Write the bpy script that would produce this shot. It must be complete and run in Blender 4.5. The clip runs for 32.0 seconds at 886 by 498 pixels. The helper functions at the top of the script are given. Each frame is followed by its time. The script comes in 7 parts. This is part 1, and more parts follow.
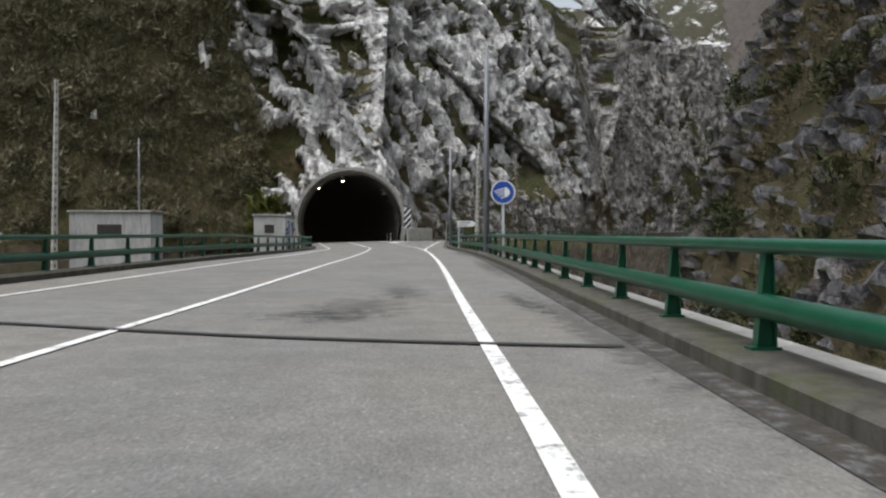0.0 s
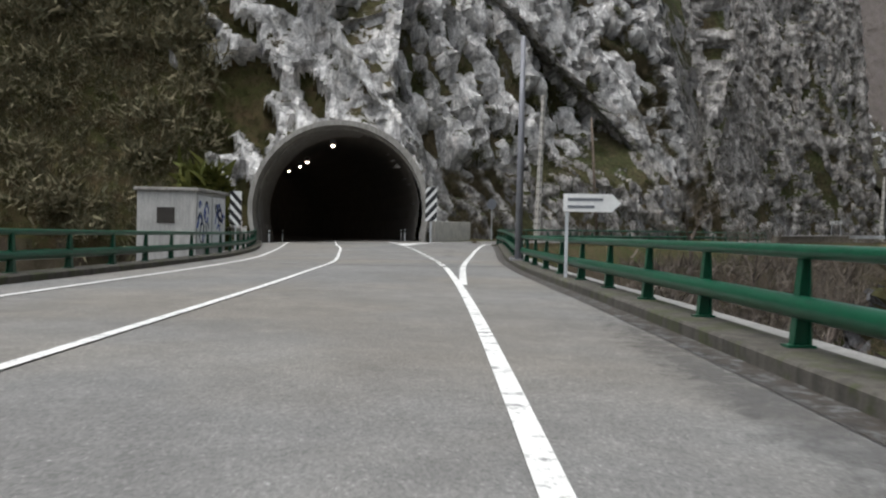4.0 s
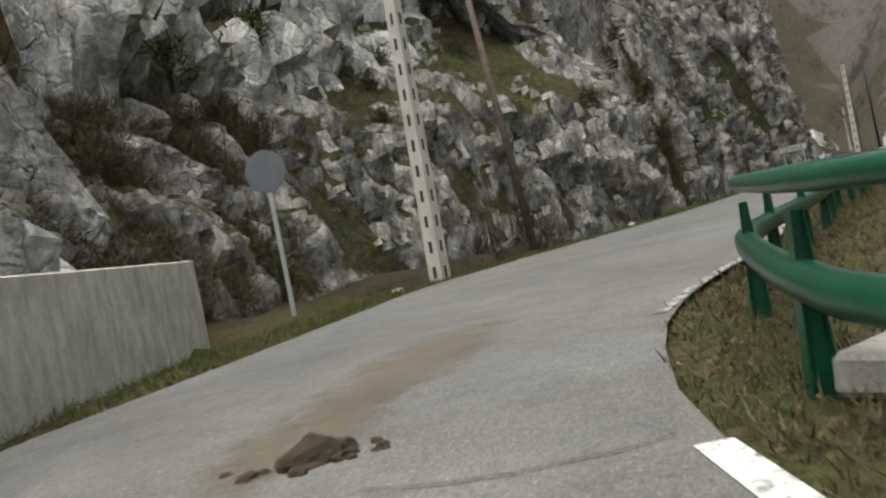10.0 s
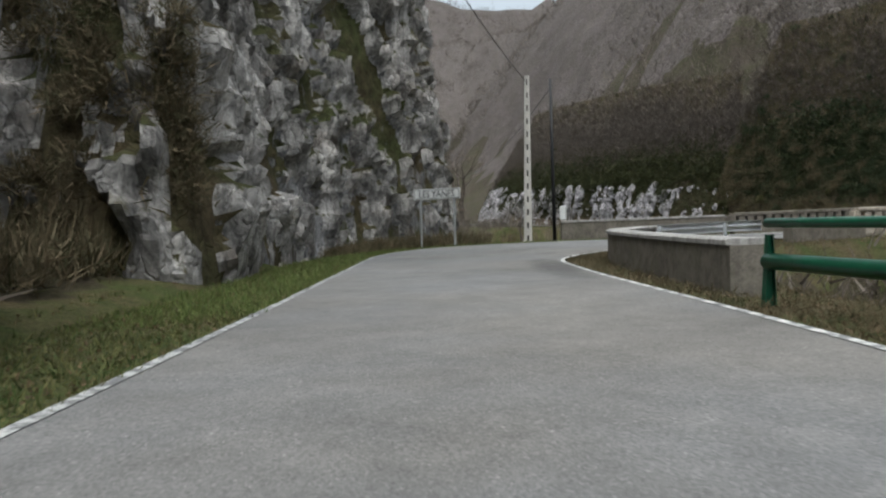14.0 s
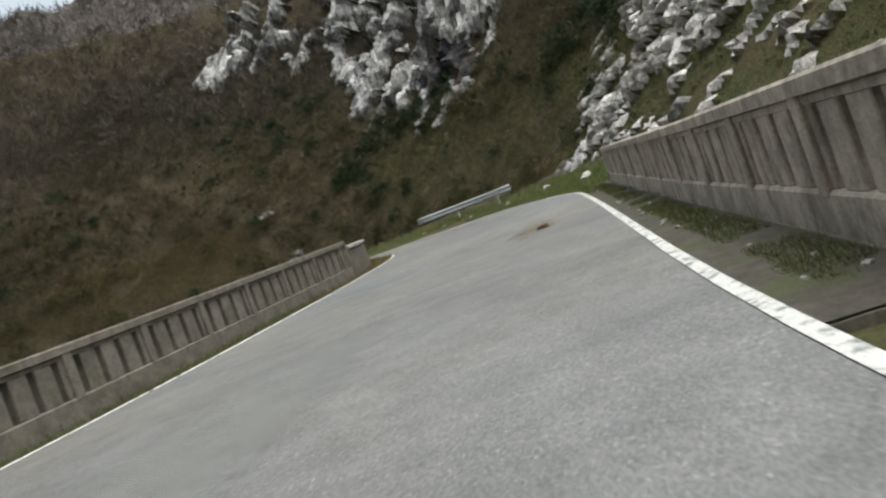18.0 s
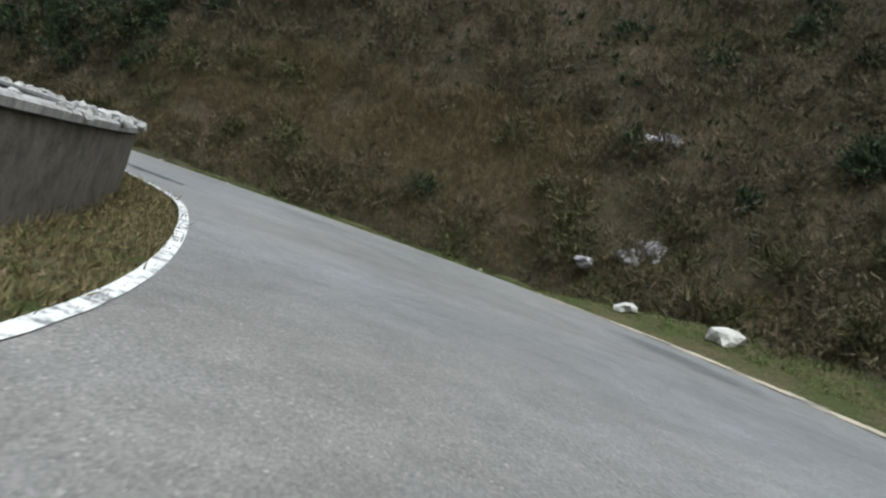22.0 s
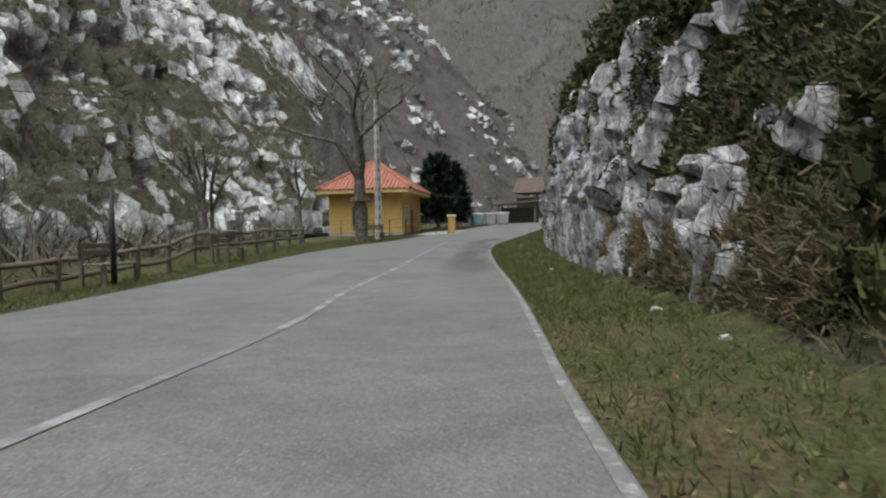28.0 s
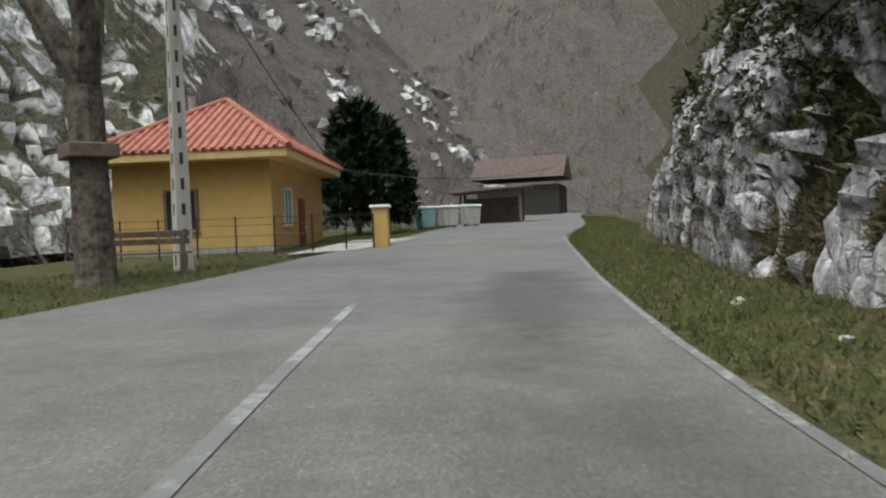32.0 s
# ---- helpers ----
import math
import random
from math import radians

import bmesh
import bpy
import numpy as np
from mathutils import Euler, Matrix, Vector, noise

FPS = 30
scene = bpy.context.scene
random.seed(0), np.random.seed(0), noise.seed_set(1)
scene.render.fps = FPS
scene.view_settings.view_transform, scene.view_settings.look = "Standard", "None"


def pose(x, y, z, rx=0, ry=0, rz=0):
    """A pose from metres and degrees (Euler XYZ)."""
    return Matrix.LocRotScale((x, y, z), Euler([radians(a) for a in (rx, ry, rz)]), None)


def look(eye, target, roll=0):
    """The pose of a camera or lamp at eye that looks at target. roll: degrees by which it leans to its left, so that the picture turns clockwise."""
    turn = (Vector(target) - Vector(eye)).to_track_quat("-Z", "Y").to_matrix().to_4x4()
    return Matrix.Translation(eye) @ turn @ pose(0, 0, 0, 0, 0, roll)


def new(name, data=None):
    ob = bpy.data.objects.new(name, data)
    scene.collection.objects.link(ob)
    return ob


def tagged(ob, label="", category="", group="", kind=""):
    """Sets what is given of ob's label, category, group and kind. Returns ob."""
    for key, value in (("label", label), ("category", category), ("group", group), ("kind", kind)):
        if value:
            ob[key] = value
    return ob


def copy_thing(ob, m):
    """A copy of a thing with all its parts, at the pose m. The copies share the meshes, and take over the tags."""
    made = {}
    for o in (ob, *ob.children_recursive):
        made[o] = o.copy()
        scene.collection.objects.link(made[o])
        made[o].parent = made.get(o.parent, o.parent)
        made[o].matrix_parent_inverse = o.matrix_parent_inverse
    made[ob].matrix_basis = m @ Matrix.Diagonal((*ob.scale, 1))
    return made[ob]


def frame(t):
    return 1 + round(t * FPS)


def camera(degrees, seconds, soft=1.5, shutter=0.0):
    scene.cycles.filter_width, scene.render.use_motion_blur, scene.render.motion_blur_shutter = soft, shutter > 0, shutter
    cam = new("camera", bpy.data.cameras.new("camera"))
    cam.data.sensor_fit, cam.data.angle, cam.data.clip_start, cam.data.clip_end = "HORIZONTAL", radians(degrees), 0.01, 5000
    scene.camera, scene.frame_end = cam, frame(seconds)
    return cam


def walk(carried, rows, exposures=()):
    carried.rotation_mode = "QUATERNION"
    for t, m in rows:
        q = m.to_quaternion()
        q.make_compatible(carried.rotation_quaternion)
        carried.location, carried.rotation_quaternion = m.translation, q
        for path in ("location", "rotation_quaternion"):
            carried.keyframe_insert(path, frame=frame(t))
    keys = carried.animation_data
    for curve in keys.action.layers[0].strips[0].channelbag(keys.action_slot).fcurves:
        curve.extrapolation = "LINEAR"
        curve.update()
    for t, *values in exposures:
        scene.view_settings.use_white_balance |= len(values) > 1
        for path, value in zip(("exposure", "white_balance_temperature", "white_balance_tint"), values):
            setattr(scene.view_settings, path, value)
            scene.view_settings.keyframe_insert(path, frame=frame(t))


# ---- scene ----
cam = camera(54.46, 32.0, soft=2.2, shutter=0.1)
PATH = [
    (0, (-0.02, 0.43, 0.880), (-0.013, 2.431, 0.854), -0.0),
    (0.5, (-0.02, 4.41, 0.891), (0.005, 6.411, 0.862), 1.4),
    (1, (0.01, 8.39, 0.908), (0.014, 10.392, 0.872), 2.7),
    (1.5, (0.04, 12.50, 0.938), (0.019, 14.499, 0.904), 2.3),
    (2, (-0.03, 16.60, 0.969), (-0.043, 18.602, 0.936), 1.8),
    (2.5, (-0.11, 20.69, 0.996), (-0.146, 22.685, 0.959), 1.9),
    (3, (-0.24, 24.76, 1.019), (-0.272, 26.764, 0.981), 2.1),
    (3.5, (-0.37, 28.74, 1.030), (-0.421, 30.740, 0.991), 1.8),
    (5.5, (-1.49, 44.91, 1.074), (-1.567, 46.908, 1.066), 0.2),
    (6, (-1.30, 48.65, 1.068), (-1.331, 50.651, 1.053), -0.4),
    (6.5, (-1.38, 51.53, 1.064), (-1.375, 53.525, 1.056), 0.7),
    (7, (-1.32, 55.94, 1.068), (-1.357, 57.947, 1.077), 3.9),
    (7.5, (-1.71, 60.31, 1.084), (-1.848, 62.308, 1.086), 5.3),
    (8, (-1.99, 64.22, 1.112), (-2.208, 66.211, 1.115), 0.1),
    (8.5, (-2.43, 67.90, 1.156), (-2.567, 69.896, 1.169), -7.5),
    (9, (-2.15, 71.58, 1.219), (-2.064, 73.579, 1.236), -10.9),
    (9.5, (-1.83, 75.42, 1.290), (-1.449, 77.381, 1.283), -11.0),
    (10, (-0.92, 79.55, 1.367), (-0.358, 81.470, 1.362), -11.3),
    (10.5, (1.17, 83.12, 1.435), (1.909, 84.981, 1.382), -11.9),
    (11, (3.04, 86.27, 1.495), (4.035, 88.002, 1.459), -8.3),
    (11.5, (5.04, 89.49, 1.552), (6.207, 91.118, 1.512), -5.8),
    (11.8, (6.35, 91.34, 1.578), (7.570, 92.924, 1.541), -3.1),
    (12, (7.24, 92.58, 1.594), (8.496, 94.131, 1.566), -2.4),
    (12.5, (9.43, 95.52, 1.630), (10.719, 97.048, 1.617), -1.2),
    (13, (11.69, 98.31, 1.667), (12.989, 99.829, 1.656), -0.3),
    (13.5, (13.84, 101.05, 1.695), (15.182, 102.529, 1.668), 0.2),
    (15.5, (23.80, 113.21, 1.828), (25.385, 114.428, 1.802), -11.3),
    (15.9, (26.28, 114.98, 1.861), (27.981, 116.048, 1.838), -14.3),
    (16, (26.95, 115.38, 1.870), (28.685, 116.376, 1.845), -14.3),
    (16.5, (30.47, 116.96, 1.920), (32.367, 117.611, 1.919), -16.6),
    (17, (34.36, 117.85, 1.978), (36.335, 118.150, 1.987), -19.5),
    (17.5, (38.31, 118.08, 2.052), (40.313, 117.944, 2.005), -21.1),
    (18, (42.39, 117.61, 2.143), (44.298, 117.006, 2.104), -20.0),
    (18.5, (46.17, 116.22, 2.246), (47.923, 115.255, 2.246), -11.1),
    (19, (49.64, 114.31, 2.368), (51.337, 113.256, 2.374), -3.5),
    (19.3, (51.63, 113.20, 2.437), (53.354, 112.179, 2.464), 1.0),
    (19.5, (52.97, 112.45, 2.481), (54.693, 111.427, 2.483), 3.5),
    (20, (56.53, 110.70, 2.586), (58.307, 109.772, 2.549), 16.0),
    (20.5, (60.33, 109.40, 2.691), (62.299, 109.078, 2.656), 21.5),
    (21, (64.39, 108.97, 2.797), (66.388, 108.792, 2.790), 17.6),
    (21.5, (68.62, 109.13, 2.887), (70.615, 109.256, 2.852), 19.1),
    (22, (72.58, 109.66, 2.959), (74.520, 110.143, 2.896), 18.2),
    (22.3, (74.74, 110.08, 2.993), (76.627, 110.763, 2.931), 18.1),
    (22.5, (76.21, 110.56, 3.011), (78.027, 111.396, 2.942), 16.3),
    (23, (79.65, 112.37, 3.042), (81.337, 113.444, 2.972), 15.8),
    (23.5, (82.40, 114.43, 3.053), (83.927, 115.707, 2.989), 15.0),
    (24, (85.15, 117.01, 3.045), (86.483, 118.499, 3.007), 13.5),
    (24.5, (87.47, 119.83, 3.019), (88.549, 121.519, 2.945), 11.0),
    (25, (89.51, 123.11, 3.000), (90.434, 124.882, 2.973), 11.1),
    (25.5, (91.39, 126.60, 2.993), (92.209, 128.431, 2.986), 9.7),
    (26, (93.14, 130.17, 2.993), (93.821, 132.053, 2.968), 8.6),
    (26.5, (94.90, 133.57, 2.998), (95.412, 135.505, 2.953), 2.4),
    (28.5, (98.64, 148.27, 2.868), (99.019, 150.229, 2.841), -1.4),
    (29, (99.35, 152.14, 2.898), (99.742, 154.102, 2.879), -0.2),
    (29.5, (100.07, 156.02, 2.939), (100.447, 157.985, 2.924), -0.8),
    (30, (100.84, 159.89, 2.983), (101.281, 161.844, 2.963), -1.3),
    (30.5, (101.69, 163.76, 3.026), (102.132, 165.709, 3.006), 0.1),
    (31, (102.63, 167.59, 3.084), (103.076, 169.543, 3.055), -0.9),
    (31.5, (103.50, 171.48, 3.173), (103.988, 173.421, 3.142), -2.9),
    (32, (104.48, 175.36, 3.278), (105.011, 177.290, 3.248), -2.3),
]
EXPOSE = [(0.0, 0.3, 6250, 8), (3.5, 0.3, 6250, 8), (7.0, 0.54, 6350, 6), (10.0, 0.58, 6700, 3), (11.0, 0.56, 6300, 4), (13.0, 0.56, 6150, 5), (16.0, 0.74, 6150, 3), (17.0, 0.8, 6000, 3), (18.0, 0.74, 6350, 3), (18.5, 0.72, 6350, 3), (21.0, 0.78, 5950, 3), (22.0, 0.78, 5850, 3), (24.0, 0.86, 6100, 4), (26.0, 0.66, 6050, 3), (29.0, 0.58, 6250, 2), (32.0, 0.64, 6300, 2)]
walk(cam, [(t, look(eye, target, roll)) for t, eye, target, roll in PATH], EXPOSE)


# ---- world and light ----
world = bpy.data.worlds.new("world")
scene.world = world
world.use_nodes = True
wn = world.node_tree.nodes
sky = wn.new("ShaderNodeTexSky")
sky.sky_type, sky.sun_disc = "NISHITA", False
sky.sun_elevation, sky.sun_rotation = radians(72), radians(233)
sky.dust_density, sky.air_density = 5.0, 1.2
wn["Background"].inputs["Strength"].default_value = 0.15
grey = wn.new("ShaderNodeHueSaturation")
grey.inputs["Saturation"].default_value = 0.35
world.node_tree.links.new(sky.outputs[0], grey.inputs["Color"])
world.node_tree.links.new(grey.outputs[0], wn["Background"].inputs["Color"])
sun = new("sun", bpy.data.lights.new("sun", "SUN"))
sun.data.energy, sun.data.angle, sun.data.color = 1.15, radians(60), (1.0, 0.985, 0.96)
sun.matrix_world = look((-32, -24, 130), (0, 0, 0))


# ---- materials ----
class Nodes:
    """A small wrapper to write node materials in few lines."""

    def __init__(self, name, rough=0.8, metal=0.0, spec=0.3):
        self.mat = bpy.data.materials.new(name)
        self.mat.use_nodes = True
        self.t = self.mat.node_tree
        self.b = self.t.nodes["Principled BSDF"]
        self.b.inputs["Roughness"].default_value = rough
        self.b.inputs["Metallic"].default_value = metal
        self.b.inputs["Specular IOR Level"].default_value = spec
        self.co = self.t.nodes.new("ShaderNodeTexCoord").outputs["Object"]
        self.geo = self.t.nodes.new("ShaderNodeNewGeometry")

    def link(self, a, b):
        self.t.links.new(a, b)

    def put(self, sock, v):
        if isinstance(v, bpy.types.NodeSocket):
            self.link(v, sock)
        elif isinstance(v, tuple) and len(v) == 3 and sock.type == "RGBA":
            sock.default_value = (*v, 1)
        else:
            sock.default_value = v

    def scaled(self, s):
        m = self.t.nodes.new("ShaderNodeMapping")
        m.inputs["Scale"].default_value = s
        self.link(self.geo.outputs["Position"], m.inputs["Vector"])
        return m.outputs[0]

    def noise(self, scale, detail=4, rough=0.6, vec=None, dist=0.0):
        n = self.t.nodes.new("ShaderNodeTexNoise")
        n.inputs["Scale"].default_value, n.inputs["Detail"].default_value = scale, detail
        n.inputs["Roughness"].default_value, n.inputs["Distortion"].default_value = rough, dist
        self.link(vec or self.geo.outputs["Position"], n.inputs["Vector"])
        return n.outputs["Fac"]

    def cells(self, scale, vec=None, feature="F1", out="Distance"):
        n = self.t.nodes.new("ShaderNodeTexVoronoi")
        n.feature = feature
        n.inputs["Scale"].default_value = scale
        self.link(vec or self.geo.outputs["Position"], n.inputs["Vector"])
        return n.outputs[out]

    def ramp(self, fac, *stops):
        n = self.t.nodes.new("ShaderNodeValToRGB")
        els = n.color_ramp.elements
        while len(els) < len(stops):
            els.new(0.5)
        for e, (p, c) in zip(els, stops):
            e.position, e.color = p, (*c, 1) if isinstance(c, tuple) else (c, c, c, 1)
        self.link(fac, n.inputs[0])
        return n.outputs[0]

    def mix(self, fac, a, b, kind="MIX"):
        n = self.t.nodes.new("ShaderNodeMix")
        n.data_type, n.blend_type = "RGBA", kind
        self.put(n.inputs[0], fac), self.put(n.inputs[6], a), self.put(n.inputs[7], b)
        return n.outputs[2]

    def math(self, op, a, b=0.0):
        n = self.t.nodes.new("ShaderNodeMath")
        n.operation = op
        self.put(n.inputs[0], a), self.put(n.inputs[1], b)
        return n.outputs[0]

    def up(self):
        s = self.t.nodes.new("ShaderNodeSeparateXYZ")
        self.link(self.geo.outputs["Normal"], s.inputs[0])
        return s.outputs[2]

    def random(self):
        return self.t.nodes.new("ShaderNodeObjectInfo").outputs["Random"]

    def island(self):
        return self.geo.outputs["Random Per Island"]

    def done(self, color, height=None, strength=0.5, dist=0.05, rough=None):
        self.put(self.b.inputs["Base Color"], color)
        if rough is not None:
            self.put(self.b.inputs["Roughness"], rough)
        if height is not None:
            n = self.t.nodes.new("ShaderNodeBump")
            n.inputs["Strength"].default_value, n.inputs["Distance"].default_value = strength, dist
            self.link(height, n.inputs["Height"])
            self.link(n.outputs[0], self.b.inputs["Normal"])
        return self.mat


def asphalt(name, light, patchy=0.3, tan=0.55):
    n = Nodes(name, 0.85)
    stone = n.cells(75.0, out="Color")
    fine = n.ramp(n.noise(60, 3), (0.3, 0.75), (0.7, 1.2))
    big = n.ramp(n.noise(0.35, 5, 0.65), (0.3, 1 - patchy), (0.7, 1 + patchy))
    worn = n.ramp(n.noise(2.2, 5, 0.7), (0.35, 0.86), (0.65, 1.1))
    c = n.mix(1.0, light, fine, "MULTIPLY")
    c = n.mix(1.0, c, big, "MULTIPLY")
    c = n.mix(1.0, c, worn, "MULTIPLY")
    grit = n.ramp(n.math("MULTIPLY", stone, 1.0), (0.0, 0.5), (0.5, 0.9), (0.85, 1.12), (0.97, 1.9))
    c = n.mix(0.75, c, n.mix(1.0, c, grit, "MULTIPLY"))
    warm = n.ramp(n.noise(0.16, 4, 0.6), (0.42, 0.0), (0.62, tan))
    c = n.mix(warm, c, n.mix(1.0, c, (1.1, 1.0, 0.86), "MULTIPLY"))
    return n.done(c, n.noise(120, 2), 0.35, 0.01)


def plain(name, color, rough=0.6, metal=0.0, vary=0.15, scale=3.0, bump=0.1):
    n = Nodes(name, rough, metal)
    v = n.ramp(n.noise(scale, 6, 0.7), (0.3, 1 - vary), (0.7, 1 + vary))
    w = n.ramp(n.noise(scale * 14, 3), (0.3, 1 - vary / 2), (0.7, 1 + vary / 2))
    c = n.mix(1.0, n.mix(1.0, color, v, "MULTIPLY"), w, "MULTIPLY")
    return n.done(c, n.noise(scale * 20, 3), bump, 0.02)


def concrete(name, color, stain=0.5, moss=0.0, drawn=0.7):
    n = Nodes(name, 0.9)
    streak = n.noise(1.0, 6, 0.75, n.scaled((5.0, 5.0, drawn)))
    blot = n.noise(1.3, 6, 0.7)
    c = n.mix(n.ramp(streak, (0.42, 0.0), (0.62, stain)), color, tuple(v * 0.28 for v in color))
    c = n.mix(n.ramp(blot, (0.45, 0.0), (0.7, 0.5)), c, tuple(v * 0.55 for v in color))
    if moss:
        c = n.mix(n.ramp(n.noise(2.2, 6, 0.7), (0.5, 0.0), (0.62, moss)), c, (0.06, 0.07, 0.025))
    c = n.mix(1.0, c, n.ramp(n.noise(45, 3), (0.3, 0.8), (0.7, 1.15)), "MULTIPLY")
    return n.done(c, n.noise(30, 5, 0.7), 0.4, 0.02)


def rocky(name, rock, dark, scrub, scrub2, cover, size=1.0, tilt=(1.0, 1.0, 0.6), ochre=0.4, wet=0.6, at=0.54):
    """Limestone, cleft shade painted dark; plants and soil on the flatter ground and in patches."""
    n = Nodes(name, 0.95, spec=0.12)
    v = n.scaled(tilt)
    big = n.noise(0.12 / size, 6, 0.6, v)
    mid = n.noise(0.55 / size, 8, 0.68, v, 0.8)
    fin = n.noise(4.0 / size, 6, 0.72)
    warp = n.t.nodes.new("ShaderNodeTexNoise")
    warp.inputs["Scale"].default_value, warp.inputs["Detail"].default_value = 1.8 / size, 4
    n.link(n.geo.outputs["Position"], warp.inputs["Vector"])
    bent = n.t.nodes.new("ShaderNodeVectorMath")
    bent.operation = "MULTIPLY_ADD"
    n.link(warp.outputs["Color"], bent.inputs[0])
    bent.inputs[1].default_value = (0.7 * size,) * 3
    n.link(v, bent.inputs[2])
    v = bent.outputs[0]
    blocks = n.cells(1.6 / size, v, out="Color")
    edge = n.cells(1.6 / size, v, "DISTANCE_TO_EDGE")
    ridge = n.math("ABSOLUTE", n.math("SUBTRACT", n.noise(0.8 / size, 7, 0.65, v, 1.2), 0.5))
    c = n.mix(n.ramp(mid, (0.38, 1.0), (0.56, 0.0)), rock, tuple(q * 0.42 for q in rock))
    # Upright dark streaks, standing for stain and cleft shade alike.
    dark_streak = n.noise(1.0 / size, 7, 0.7, n.scaled((2.4, 2.4, 0.5)), 0.6)
    c = n.mix(n.ramp(dark_streak, (at, 0.0), (at + 0.14, wet)), c, tuple(q * 0.16 for q in rock))
    c = n.mix(n.ramp(n.noise(0.4 / size, 5, 0.7), (0.52, 0.0), (0.72, ochre)), c, (0.3, 0.2, 0.13))
    c = n.mix(1.0, c, n.ramp(fin, (0.3, 0.55), (0.66, 1.25)), "MULTIPLY")
    c = n.mix(1.0, c, n.ramp(blocks, (0.1, 0.6), (0.9, 1.25)), "MULTIPLY")
    # Block edges and ridges get cleft shade as thin dark lines.
    c = n.mix(n.ramp(edge, (0.0, 0.2), (0.05, 0.0)), c, dark)
    c = n.mix(n.ramp(ridge, (0.0, 0.3), (0.022, 0.0)), c, dark)
    mask = n.math("ADD", n.math("MULTIPLY", n.up(), 0.35), n.math("MULTIPLY", big, 0.9))
    mask = n.math("ADD", n.math("ADD", mask, n.math("MULTIPLY", mid, 0.6)), n.math("MULTIPLY", fin, 0.15))
    mask = n.ramp(n.math("MULTIPLY", mask, 0.5), (cover / 2 - 0.01, 0.0), (cover / 2 + 0.015, 1.0))
    green = n.mix(n.ramp(n.noise(0.3, 6, 0.7), (0.4, 0.0), (0.6, 1.0)), scrub, scrub2)
    green = n.mix(1.0, green, n.ramp(n.noise(3.0, 7, 0.78), (0.3, 0.25), (0.7, 1.7)), "MULTIPLY")
    c = n.mix(mask, c, green)
    h = n.math("ADD", n.math("ADD", mid, n.math("MULTIPLY", fin, 0.5)), n.math("ADD", n.math("MULTIPLY", ridge, 1.0), n.math("MINIMUM", n.math("MULTIPLY", edge, 4.0), 0.5)))
    return n.done(c, h, 0.8, 0.16 * size)


M_ROAD = asphalt("bridge_asphalt", (0.2, 0.195, 0.185), 0.12)
M_LANE = asphalt("old_asphalt", (0.17, 0.168, 0.165), 0.2, 0.5)
M_NORTH = asphalt("dark_asphalt", (0.135, 0.134, 0.132), 0.2)
M_JOINT = plain("joint_rubber", (0.035, 0.033, 0.032), 0.8)


def worn_paint(name, color, keep, scale=7):
    n = Nodes(name, 0.85)
    c = n.mix(n.ramp(n.noise(scale, 6, 0.75), (keep - 0.05, 1.0), (keep + 0.07, 0.0)), (0.145, 0.145, 0.143), color)
    return n.done(n.mix(1.0, c, n.ramp(n.noise(60, 3), (0.3, 0.8), (0.7, 1.15)), "MULTIPLY"))


M_PAINT = worn_paint("road_paint", (0.74, 0.73, 0.7), 0.58)
M_GREYED = worn_paint("greyed_road_paint", (0.58, 0.57, 0.54), 0.54)
M_WORN = worn_paint("worn_road_paint", (0.46, 0.46, 0.44), 0.47)
M_DASH = worn_paint("broken_road_paint", (0.27, 0.27, 0.265), 0.45, 1.3)
M_FAINT = worn_paint("faint_road_paint", (0.3, 0.29, 0.27), 0.43)
M_CONC = concrete("concrete", (0.4, 0.38, 0.35))
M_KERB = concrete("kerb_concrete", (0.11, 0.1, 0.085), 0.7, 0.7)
M_DECK = concrete("deck_edge_concrete", (0.34, 0.33, 0.31), 0.3)
# Darkened as a whole: moss and the walls' shade in one colour.
M_OLD = concrete("old_parapet_concrete", (0.21, 0.185, 0.155), 0.6, 0.3, 4.0)
M_GREEN = plain("green_railing_paint", (0.008, 0.07, 0.036), 0.28, vary=0.25, scale=5.0)
M_GALV = plain("galvanised_steel", (0.62, 0.64, 0.66), 0.35, 0.55, 0.15)
M_POLE = plain("grey_pole_steel", (0.22, 0.22, 0.24), 0.5, 0.3, 0.2)
M_POST = concrete("pole_concrete", (0.6, 0.57, 0.52), 0.3)
M_WOOD = plain("weathered_wood", (0.16, 0.125, 0.1), 0.9, vary=0.35, scale=5)
M_WHITE = plain("white_paint", (0.75, 0.75, 0.74), 0.5)
M_BLACK = plain("black_paint", (0.02, 0.02, 0.022), 0.5)
M_BLUE = plain("sign_blue", (0.02, 0.07, 0.33), 0.4)
M_SIGN_BACK = plain("sign_back_grey", (0.18, 0.19, 0.21), 0.5, 0.4)
M_TUNNEL = concrete("tunnel_lining", (0.2, 0.18, 0.16), 0.5)
M_SLOPE = rocky("mountain_slope", (0.42, 0.41, 0.4), (0.05, 0.05, 0.052), (0.055, 0.045, 0.025), (0.045, 0.05, 0.022), 1.0, 2.0)
M_CLIFF = rocky("limestone_cliff", (0.8, 0.78, 0.76), (0.025, 0.025, 0.028), (0.05, 0.05, 0.02), (0.07, 0.055, 0.03), 1.15, 0.7, (1.0, 1.0, 0.55), 0.3, 0.4, 0.6)
M_WALLROCK = rocky("grey_roadside_rock", (0.64, 0.61, 0.63), (0.03, 0.028, 0.032), (0.035, 0.045, 0.016), (0.06, 0.05, 0.026), 1.12, 0.42, (1.8, 1.8, 0.45), 0.12)
M_CRAG = rocky("limestone_crag", (0.76, 0.72, 0.68), (0.06, 0.055, 0.055), (0.05, 0.055, 0.02), (0.06, 0.05, 0.026), 1.25, 0.6)
